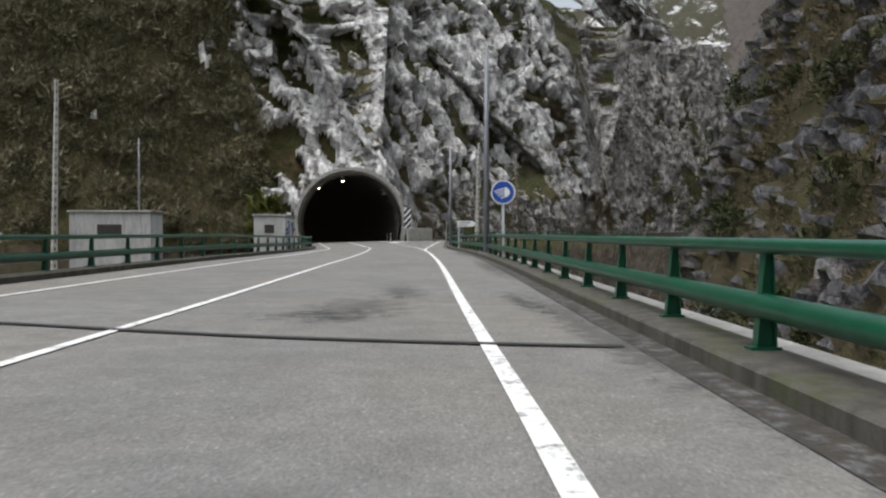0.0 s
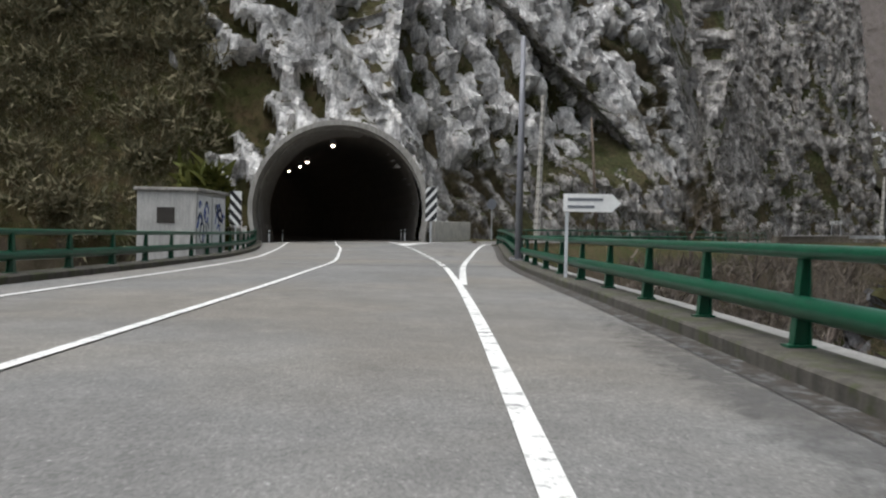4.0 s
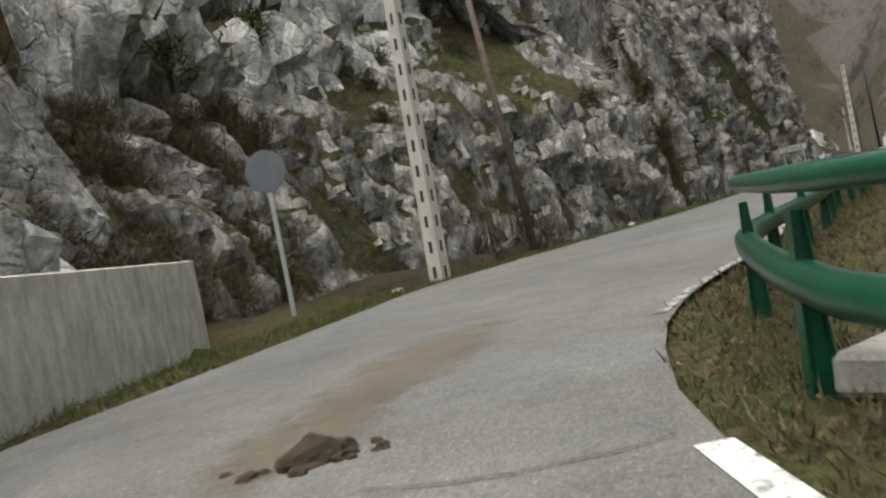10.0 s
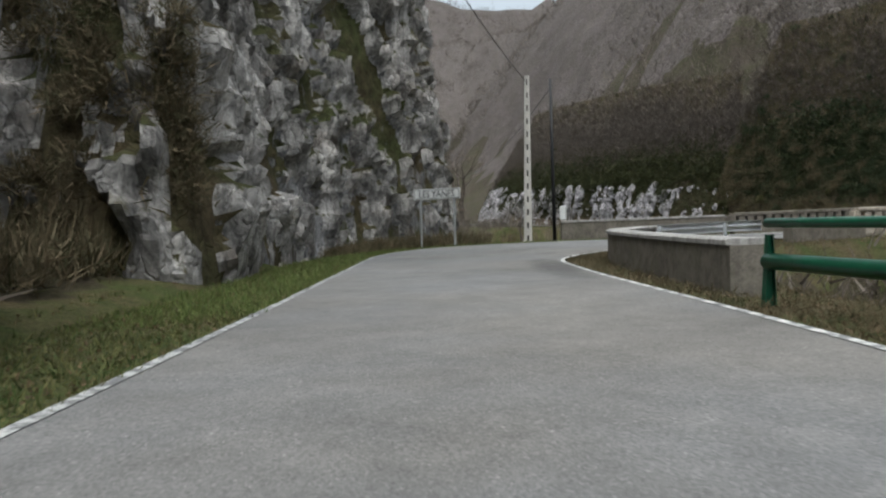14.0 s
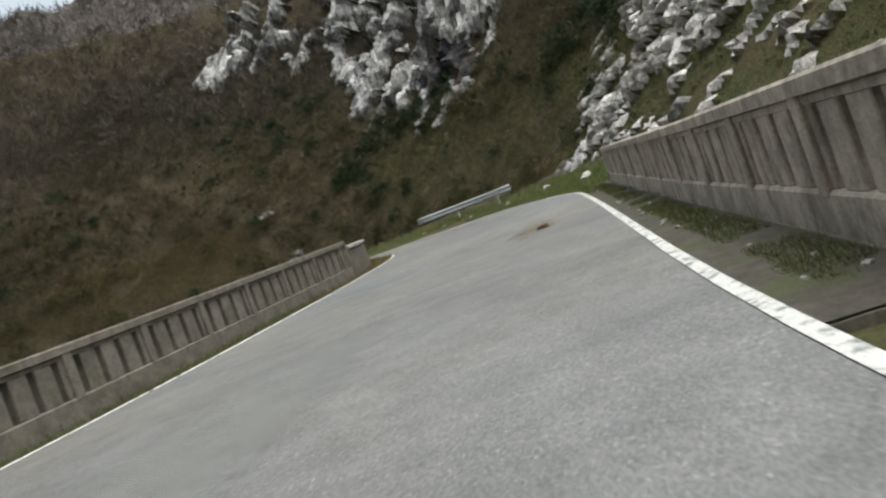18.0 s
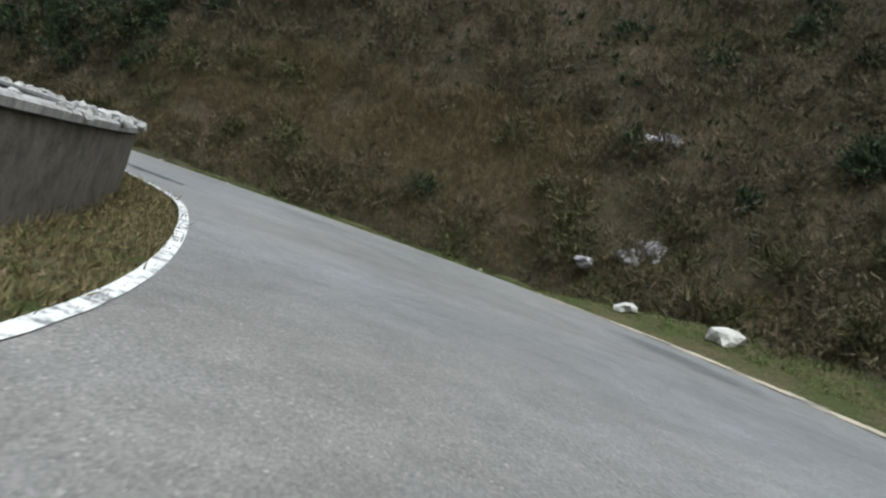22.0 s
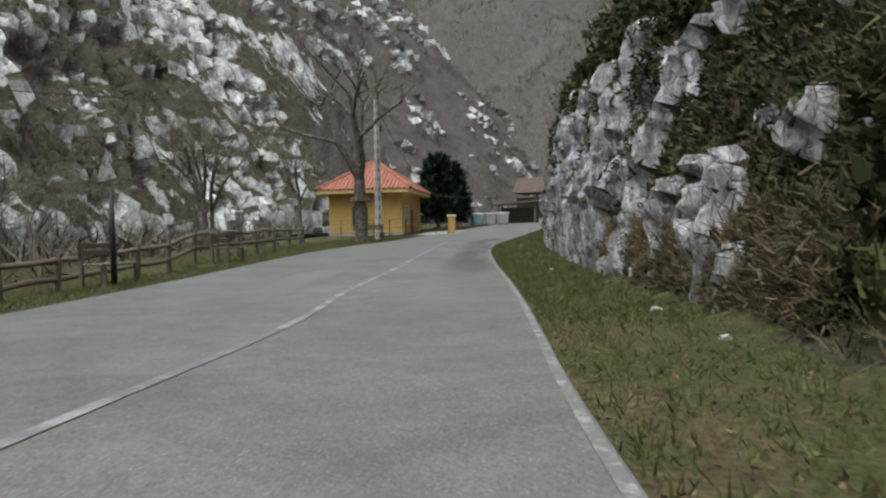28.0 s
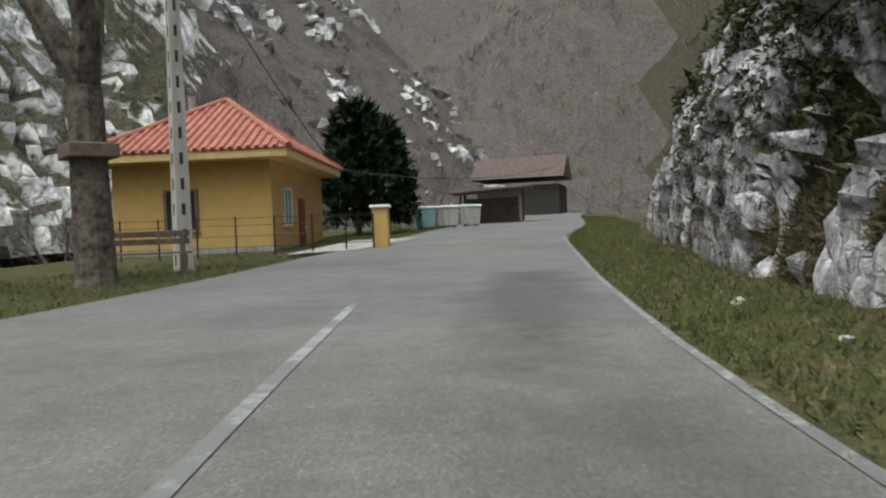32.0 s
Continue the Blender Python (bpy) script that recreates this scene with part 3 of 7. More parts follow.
# ---- rock faces and slopes beside the road ----
def rock_face(name, foot, mats, label, height, lean, step=0.3, rough=1.0, hole=False, seed=0, drop=0.6, angle=60, cover=0.5, size=2.0, stretch=2.5, proud=0.7, ends=(0, 0), broad=0.25, top=None, above=0.8, base=None, soften=0.08, thin=None, bare=0.4, fins=0.0, grain=1.0):
    """A broken rock face that rises from a line on the ground; lean is metres back for each metre up, along the line.
    Slabs of rock stand proud, drawn out at an angle; turf fills the hollows between them. ends: metres over which it sinks at its two ends."""
    p = along(foot, step)
    out = -sides_of(p)
    s = np.linspace(0, 1, len(p))
    rows = int(height / step) + 1
    up = np.linspace(-drop, height, rows)
    ln = np.interp(s, *lean) if isinstance(lean, tuple) else np.full(len(p), lean)
    gs, gu = np.meshgrid(np.arange(len(p)), np.arange(rows))
    u = up[gu]
    run = gs * step
    total = len(p) * step
    fade = np.ones(len(p))
    for e, d in ((ends[0], run[0]), (ends[1], total - run[0])):
        if e:
            fade = fade * np.clip(d / e, 0, 1) ** 0.7
    u = np.where(u > 0, u * fade[gs], u)
    low = np.minimum(u, top) if top else u
    back = np.maximum(low, 0) * ln[gs] + (u - low) * above
    x, y = p[gs, 0] - out[gs, 0] * back, p[gs, 1] - out[gs, 1] * back
    z = (road_z(p[:, 0], p[:, 1])[gs] if base is None else base) + u
    f = np.clip((u + drop) / 2.0, 0.25, 1)
    c, sn = math.cos(math.radians(angle)), math.sin(math.radians(angle))
    wx = run + size * 1.2 * (fbm(run / size * 0.7, u / size * 0.7, 0 * u, 3, 43 + seed) - 0.5)
    wu = u + size * 1.2 * (fbm(run / size * 0.7, u / size * 0.7, 0 * u + 9, 3, 44 + seed) - 0.5)
    lng, acr = (wx * c + wu * sn) / size / stretch, (wu * c - wx * sn) / size
    field = fbm(lng, acr, 0 * u, 3, 47 + seed) + broad * (fbm(run * 0.07, u * 0.07, 0 * u, 3, 49 + seed) - 0.5)
    field = field - np.quantile(field, 1 - cover)
    if top:
        field = field - np.clip((u - top + 2.5 * (fbm(run * 0.15, 0 * u, 0 * u, 3, 45) - 0.3)) / 2, 0, 1) * bare
    if thin:
        field = field - thin[2] * np.clip((thin[1] - run) / (thin[1] - thin[0]), 0, 1)
    slab = np.clip(field / soften, 0, 1)
    a1 = fbm(x * 0.16, y * 0.16, z * 0.11, 3, 51 + seed) - 0.5
    a2 = fbm(lng * 1.3, acr * 1.1, 0 * u, 2, 61 + seed, True) - 0.5
    a3 = fbm(run * 0.9 / (size + 0.4), u * 0.7 / (size + 0.4), 0 * u, 2, 71 + seed, True) - 0.5
    cell = np.floor(fbm(lng * 1.4, acr * 0.9, 0 * u, 2, 81 + seed) * 9) / 9 - 0.5
    a4 = fbm(run * 0.3 / step, u * 0.25 / step, 0 * u, 1, 77 + seed, True) - 0.5
    ribs = fbm((wx * c + wu * sn) * 0.45, (wu * c - wx * sn) * 1.5, 0 * u, 2, 33 + seed, True) - 0.5
    push = (0.7 * grain * step * a4 + min(0.4, 2.2 * step) * ribs) * f * slab + rough * f * (3.0 * a1 + slab * (1.0 * a2 + 0.8 * a3 + 0.8 * cell) + 0.35 * a3) + proud * f * slab * (0.6 + np.clip(field * 5, 0, 0.8))
    if fins:
        rib = 0.34 / step
        thin_rib = fbm((wx * sn - wu * c) * rib, (wx * c + wu * sn) * rib * 0.22, 0 * u, 2, 37 + seed, True) - 0.55
        push = push + fins * f * (0.25 + 0.75 * slab) * thin_rib
    x, y = x + out[gs, 0] * push, y + out[gs, 1] * push
    z = z + rough * f * 0.5 * (fbm(x * 0.9, y * 0.9, z * 0.9, 3, 91 + seed) - 0.5) + proud * 0.5 * slab * f
    n = len(p)
    idx = np.arange(rows * n).reshape(rows, n)
    quads = np.stack([idx[:-1, :-1], idx[:-1, 1:], idx[1:, 1:], idx[1:, :-1]], -1).reshape(-1, 4)
    v = np.stack([x.ravel(), y.ravel(), z.ravel()], 1)
    stony = slab.ravel()[quads].mean(1) > 0.25
    if hole:
        m = v[quads].mean(1)
        axis = np.interp(m[:, 1], [83, 95, 110, 126], [-8.6, -10.2, -15.3, -24])
        k = ~((np.hypot(m[:, 0] - axis, np.maximum(m[:, 2] - 2.6, 0)) < 5.3) & (m[:, 1] < 118))
        quads, stony = quads[k], stony[k]
    ob = mesh_ob(name, v, quads[:, ::-1].tolist(), mats[0])
    ob.data.materials.append(mats[1])
    ob.data.polygons.foreach_set("material_index", (~stony).astype(np.int32))
    ob.data.shade_smooth()
    ob.data.set_sharp_from_angle(angle=math.radians(32))
    tagged(ob, label, "rock", kind="structure")
    return v, quads, stony


FACES = {}
FACES["thicket"] = rock_face("slope_thicket", [(-75, 72), (-40, 79), (-24, 84), (-17.5, 86.9)], (M_CLIFF, M_TURF), "overgrown olive mountainside beside the tunnel", 60, ([0, 1], [0.7, 0.5]), 0.6, 1.1, seed=6,
                             cover=0.03, size=1.2, angle=70)
FACES["tunnel"] = rock_face("rock_face_tunnel", [(-20, 86), (-16, 87.3), (-9, 87.8), (-3.9, 87.8), (-3.6, 92.0), (-2.2, 96.0)], (M_CLIFF, M_TURF),
                            "pale limestone mountainside above the tunnel mouth", 60, ([0, 0.4, 1], [0.5, 0.55, 0.62]), 0.3, 1.0, True, seed=1, angle=-65, cover=0.8, size=1.1, stretch=2.4, proud=0.8, broad=0.5, ends=(0, 10), thin=(0, 8, 0.3), fins=0.9)
FACES["cliff"] = rock_face("rock_face_cliff", [(-8.0, 90.6), (-4.8, 92.0), (-1.8, 95.8), (1.6, 100.6), (6.8, 105.8), (11.5, 108.2), (15.2, 109.1), (17.1, 110.0), (18.0, 111.4), (18.0, 113.8), (16.3, 117.5)], (M_SPUR, M_LEDGE), "broken pale limestone spur with turf ledges along the road", 32,
                           ([0, 0.2, 0.45, 0.7, 1], [0.9, 0.7, 0.4, 0.14, 0.08]), 0.17, 0.42, True, seed=2, angle=-62, cover=0.76, size=0.6, stretch=2.6, proud=0.38, broad=0.4, thin=(0, 20, 0.2), top=5.0, above=1.1, bare=0.06, fins=0.25, grain=0.0, ends=(0, 7), soften=0.2)
FACES["spur"] = rock_face("rock_face_spur", [(20.5, 123), (21.4, 119.0), (22.9, 117.0), (24.8, 119.4), (28.4, 124.6), (33.5, 130), (38.5, 132.6), (43, 133), (46.4, 135.2), (48.3, 138.2), (48.6, 145)], (M_SPUR, M_LEDGE), "steep grey limestone cliff above the bend", 30,
                          ([0, 0.3, 1], [0.2, 0.22, 0.1]), 0.17, 0.42, seed=12, angle=-76, cover=0.8, size=0.6, stretch=2.8, proud=0.4, broad=0.5, ends=(3, 5), fins=0.25, grain=0.0, soften=0.2)
FACES["back"] = rock_face("rock_face_upper", [(-12, 95.5), (-7, 97.5), (-2, 101), (4, 107.5), (10, 113.5), (16, 118.5), (21, 123.5), (25, 130)], (M_CLIFF, M_LEDGE), "high grey limestone wall above the spur", 36, 0.34, 0.33, 0.8, True, seed=14,
                          angle=-70, cover=0.62, size=1.0, stretch=2.8, proud=0.7, broad=0.5, base=7.5, drop=3.0, ends=(4, 4), fins=0.8, grain=0.5)
FACES["crag"] = rock_face("rock_face_crag", [(79.5, 101.0), (69, 103.2), (60, 104.2), (52, 102), (40, 94)], (M_CRAG, M_CRAGTURF), "slanting pale limestone crags in rough grass", 26, 0.95, 0.13, 0.18, seed=3,
                          angle=42, cover=0.31, size=0.3, stretch=4.2, proud=0.26, ends=(9, 5), fins=0.12, grain=0.0, soften=0.14)
FACES["scrub"] = rock_face("scrub_slope", [(103.3, 153), (102.3, 147), (100.8, 141), (99.3, 136), (97.2, 129.5), (95.6, 123), (94.4, 116), (91.5, 109), (86, 104), (80, 101.7), (72, 102.2)], (M_WALLROCK, M_BROWN),
                           "brown winter scrub slope above the road", 22, ([0, 0.25, 0.45, 0.6, 1], [0.3, 0.38, 0.6, 0.75, 0.9]), 0.26, 0.6, seed=4, cover=0.0, size=0.7, proud=0.4, angle=60, ends=(5, 3))
FACES["wall"] = rock_face("rock_face_roadside", [(122, 207), (115.8, 194.5), (112.2, 187), (109.1, 179), (106.7, 170), (104.4, 160), (103.1, 154), (102.5, 151)], (M_WALLROCK, M_BROWN),
                          "grey weathered rock wall beside the road", 18, ([0, 0.2, 0.5, 0.7, 0.85, 1], [0.5, 0.36, 0.26, 0.2, 0.3, 0.5]), 0.13, 0.3, seed=5, angle=76, cover=0.54, size=0.36, stretch=4.4, proud=0.3, ends=(6, 4), broad=0.45, top=5.2, above=0.5, bare=0.55, fins=0.45)
FACES["overhang"] = rock_face("rock_overhang", [(104, 116), (101, 110.5), (98.5, 106), (95.5, 103.3), (92.3, 101.2), (89, 99.2), (86, 96), (84.5, 92)], (M_WET, M_BROWN), "pale broken rock with black wet streaks and painted hollow shade high on the slope", 15, 0.5, 0.22, 0.6, seed=9,
                              angle=62, cover=0.66, size=0.6, stretch=3.0, proud=0.9, base=7.4, drop=2.0, ends=(7, 3), fins=0.6)
ob = bpy.data.objects["rock_overhang"]
ob.data.materials.append(M_HOLLOW)
v, quads, stony = FACES["overhang"]
m = v[quads].mean(1)
# The hollow's shade is painted on as a ragged dark ellipsoid.
shaded = ((m[:, 0] - 88.7) / 2.2) ** 2 + ((m[:, 1] - 98.4) / 2.2) ** 2 + ((m[:, 2] - 11.0) / 1.7) ** 2 + 2.4 * (fbm(m[:, 0] * 0.6, m[:, 1] * 0.6, m[:, 2] * 0.35, 4, 12) - 0.5)
ob.data.polygons.foreach_set("material_index", np.where(shaded < 1, 2, np.where(stony, 0, 1)).astype(np.int32))
FACES["gorge"] = rock_face("rock_face_gorge", [(48, 101), (36, 100), (27, 95), (22, 86), (19, 72), (17, 50), (16, 20), (16, -30)], (M_GORGE, M_DARKTURF), "dark overgrown rock across the gorge", 62,
                           ([0, 0.3, 0.6, 1], [0.3, 0.34, 0.45, 0.5]), 0.45, 1.1, seed=8, angle=65, cover=0.26, size=0.7, stretch=2.4, proud=0.6, base=-9.0, top=34, above=0.8, ends=(6, 0))
FACES["far"] = rock_face("rock_face_far", [(58, 153), (72, 161), (79, 178), (83, 205), (93, 226), (107, 244)], (M_PALE, M_WOODS), "pale broken limestone slope across the valley", 75, 0.8, 0.7, 1.0, seed=7,
                         angle=62, cover=0.8, size=1.0, stretch=2.6, proud=0.9, broad=0.3)

FACES["ridge"] = rock_face("rock_face_ridge", [(98, 238), (108, 250), (126, 270), (150, 298), (175, 330)], (M_PALE, M_WOODS), "brown wooded hillside with slanting pale rock bands", 80, 0.9, 0.9, 1.2, seed=15,
                           angle=-38, cover=0.2, size=1.3, stretch=4.5, proud=0.9, broad=0.5, base=0.0, fins=1.0)


M_GUTTER = worn_paint("gutter_dirt", (0.05, 0.042, 0.034), 0.55)


# ---- kerbs, deck and joints of the bridge ----
def strip_solid(name, inner, width, z0, z1, mat, label, side=1, step=1.0, kind="structure", taper=0.0):
    """A low wall or kerb along a line: its near face on the line, its body to one side."""
    p = along(inner, step)
    nrm = sides_of(p) * side
    vs, fs = [], []
    for q, m in zip(p, nrm):
        rz = float(road_z(q[0], q[1]))
        for off, z in ((0, z0), (taper, z1 - 0.02), (taper + 0.025, z1), (width - 0.025, z1), (width, z1 - 0.02), (width, z0)):
            vs.append((q[0] + m[0] * off, q[1] + m[1] * off, rz + z))
    k = 6
    for i in range(len(p) - 1):
        for j in range(k - 1):
            a = i * k + j
            fs.append((a, a + 1, a + k + 1, a + k))
    fs += [tuple(range(k)), tuple(range((len(p) - 1) * k, len(p) * k))]
    ob = mesh_ob(name, vs, fs, mat)
    bm = bmesh.new()
    bm.from_mesh(ob.data)
    bmesh.ops.recalc_face_normals(bm, faces=bm.faces)
    bm.to_mesh(ob.data)
    bm.free()
    return tagged(ob, label, name.replace("_", " "), kind=kind)


RAIL_R = KERB_R + [(0.72, 79.6)]
stripe("gutter_dirt", shifted(KERB_R, 0.12), 0.26, M_GUTTER, 0.008, "dark damp dirt along the foot of the kerb")
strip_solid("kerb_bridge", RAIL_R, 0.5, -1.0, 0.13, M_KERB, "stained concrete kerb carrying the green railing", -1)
strip_solid("deck_edge", shifted(RAIL_R, -0.51), 0.3, -1.2, 0.1, M_DECK, "pale concrete edge of the bridge deck", -1)
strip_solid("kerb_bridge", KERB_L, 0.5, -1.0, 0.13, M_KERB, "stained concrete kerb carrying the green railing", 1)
strip_solid("deck_edge", shifted(KERB_L, 0.51), 0.3, -1.2, 0.1, M_DECK, "pale concrete edge of the bridge deck", 1)


def joint(pts, width=0.16):
    return stripe("expansion_joint", pts, width, M_JOINT, 0.016, "dark rubber expansion joint across the bridge deck")


joint([(-7.5, 9.9), (-4.34, 8.85), (-1.85, 7.74), (0.29, 7.21), (1.4, 7.05)], 0.13)
joint([(-8.1, 55.9), (-4.67, 54.9), (-2.89, 54.5), (-1.94, 54.63), (-0.94, 54.96), (0.4, 55.7)], 0.15)
joint([(-12.3, 81.5), (-6.66, 80.87), (-4.94, 80.54), (-2.94, 80.6), (-1.17, 80.74), (0.3, 80.55)], 0.1)


# ---- road markings ----
EDGE = [(0.5, -30), (0.46, 2), (0.42, 4.5), (0.36, 7), (0.26, 11.5), (0.13, 18.5), (0.04, 22.5), (-0.08, 27.5), (-0.25, 32.5), (-0.4, 37), (-0.6, 42), (-0.85, 47), (-1.1, 51), (-1.32, 54.35)]
stripe("edge_line", EDGE, 0.125, M_PAINT)
stripe("edge_line", [(-0.8, 47.3), (-0.86, 51.6), (-0.9, 55), (-0.8, 61), (-0.68, 64.5), (-0.58, 69), (-0.38, 73.5), (-0.22, 77), (-0.08, 78.8), (0.06, 79.9), (0.2, 80.6), (0.4, 81.3), (0.62, 82.1)], 0.14, M_PAINT)
stripe("centre_line", [(-2.9, -30), (-2.92, 7), (-3.05, 16.5), (-3.17, 25), (-3.3, 33.5), (-3.55, 40), (-3.85, 46), (-4.25, 52), (-4.5, 56.5), (-5.1, 61), (-5.65, 64.7), (-6.55, 71), (-7.0, 73.9), (-8.4, 81), (-9.8, 90), (-12, 101)], 0.11, M_PAINT)
stripe("edge_line", [(-6.2, -30), (-6.15, 15), (-6.05, 30), (-6.1, 38), (-6.5, 44), (-6.9, 52), (-7.6, 60), (-8.8, 67), (-10.15, 75), (-11.4, 82), (-13, 92)], 0.12, M_PAINT)
DASH_Y, DASH_X = [54.3, 57.7, 59.8, 61.8, 63.65, 65.8, 67.6, 69.4, 71, 73, 74.8], [-1.32, -1.63, -1.85, -2.08, -2.31, -2.57, -2.84, -3.08, -3.33, -3.66, -3.95]
for y0, y1 in ((55.25, 56.3), (57.1, 58.1), (58.85, 59.85), (60.5, 61.75), (62.65, 63.65), (64.6, 65.7), (66.5, 67.6), (68.4, 69.4), (70.1, 71.1), (71.9, 72.9), (73.6, 74.6)):
    stripe("dash", [(float(np.interp(y, DASH_Y, DASH_X)), y) for y in (y0, y1)], 0.15, M_PAINT)


def painted_area(name, pts, mat=None, lift=0.013):
    vs = [(x, y, float(road_z(x, y)) + lift) for x, y in pts]
    return tagged(mesh_ob(name, vs, [tuple(range(len(vs)))], mat or M_PAINT), "white painted nose where the tunnel road and side road part", "marking", kind="structure")


painted_area("gore_nose", [(-4.2, 76.1), (-4.0, 76.0), (-3.78, 76.94), (-3.55, 79.2), (-3.28, 80.48), (-4.95, 80.42)])
painted_area("gore_nose", [(-4.98, 80.68), (-3.22, 80.72), (-2.98, 81.5), (-3.45, 81.9), (-4.6, 81.15)])
stripe("gore_line", [(-4.95, 80.7), (-5.3, 82.6), (-6.2, 86), (-7.6, 91), (-9.9, 100)], 0.14, M_PAINT)
stripe("gore_line", [(-5.2, 82.55), (-4.3, 82.25), (-3.45, 82.1), (-2.95, 82.8), (-2.4, 84.2)], 0.22, M_PAINT)
painted_area("paint_patch", [(-5.22, 78.55), (-5.05, 78.5), (-4.98, 78.8), (-5.12, 78.95)], M_WORN)
RL = shifted(RIGHT, 0.05)
stripe("edge_line", [RL[i] for i in range(4, 13)], 0.1, M_WORN)
stripe("edge_line", [RL[i] for i in range(8, 24)], 0.085, M_GREYED)
LL = shifted(LEFT, 0.02)
M_SHOULDER = concrete("dirty_shoulder", (0.085, 0.074, 0.06), 0.6, 0.7, 3.0)
strip_solid("deck_edge", RIGHT[19:22], 0.72, -0.9, -0.012, M_OLD, "concrete deck edge of the old bridge below the shoulder", -1)
stripe("shoulder", shifted(RIGHT, -0.3)[19:22], 0.6, M_SHOULDER, 0.002, "crumbling asphalt shoulder between edge line and parapet")
stripe("edge_line", [LL[i] for i in range(6, 16)], 0.09, M_WORN)
stripe("edge_line", [LL[i] for i in range(15, 19)], 0.09, M_PAINT)
stripe("edge_line", [LL[i] for i in range(18, 32)], 0.1, M_GREYED)
stripe("edge_line", [RL[i] for i in range(31, 44)], 0.065, M_FAINT)
stripe("centre_line", [(93.3, 131.2), (93.5, 132), (94.35, 137), (95.6, 143.5), (96.9, 149), (98.15, 153.2), (98.84, 156.67), (99.22, 158.4), (100.25, 162.4), (101.2, 166), (102.27, 170.48), (102.75, 172.27), (103.4, 174.9), (104.6, 179.5), (106.0, 184.5)], 0.1, M_DASH)


# ---- green railings ----
def railing_post():
    bm = bmesh.new()
    box(bm, -0.06, 0.06, -0.1, 0.1, 0.0, 0.02)
    for sy in (-0.07, 0.05):
        for v in box(bm, -0.045, 0.045, sy - 0.006, sy + 0.006, 0.02, 0.7):
            if v.co.z > 0.5:
                v.co.y = v.co.y * 0.4 - 0.02
    for v in box(bm, -0.006, 0.006, -0.07, 0.05, 0.02, 0.7):
        if v.co.z > 0.5:
            v.co.y = v.co.y * 0.4 - 0.02
    return bm


def railing(line, label, spacing=2.2, lower=0.28, upper=0.67, sink=0.0, close=True, base=0.13):
    """Two round green rails on steel posts along a line."""
    p = along(line, spacing)
    ob = tagged(empty("steel_railing"), label, "railing")
    proto = railing_post()
    for v in proto.verts:
        v.co.z *= upper / 0.72
    me = bpy.data.meshes.new("post")
    proto.to_mesh(me)
    proto.free()
    me.materials.append(M_GREEN)
    nrm = sides_of(p)
    for q, m in zip(p, nrm):
        o = new("post", me)
        o.parent = ob
        o.matrix_basis = pose(q[0], q[1], float(road_z(q[0], q[1])) + base - sink, 0, 0, math.degrees(math.atan2(m[1], m[0])) - 90)
    f = along(line, 0.8)
    for name, r, h in (("lower_rail", 0.085, lower), ("top_rail", 0.05, upper)):
        bm = bmesh.new()
        tube(bm, [(x, y, float(road_z(x, y)) + base + h) for x, y in f], r, 12)
        part(name, bm, M_GREEN, ob, smooth=True)
    return ob


railing(shifted(KERB_R, -0.34)[:-1] + [(0.8, 78.5), (0.72, 80.4)], "dark green steel railing with two round rails on the bridge kerb")
railing([(0.72, 80.4), (0.95, 81.6), (1.35, 82.45), (1.85, 83.3), (2.9, 85.0), (5.1, 87.1), (7.4, 89.3), (9.8, 92.0), (13.8, 95.5), (16.5, 98.3), (22.2, 104.8), (24.7, 108.3)], "dark green steel railing along the verge of the side road", 2.2, 0.4, 0.8, 0.1, base=0.01)
railing(shifted(KERB_L, 0.36), "dark green steel railing on the far kerb of the bridge")


# ---- tunnel ----
def arch(r, n=28, base=0.0, centre=2.0):
    """Half outline of a horseshoe arch, from the right foot over the crown to the left foot."""
    a0 = -0.28
    pts = [(r * math.cos(a0) - 0.05, base)]
    for k in range(n + 1):
        t = a0 + (math.pi - 2 * a0) * k / n
        pts.append((r * math.cos(t), centre + r * math.sin(t)))
    return pts + [(-r * math.cos(a0) + 0.05, base)]


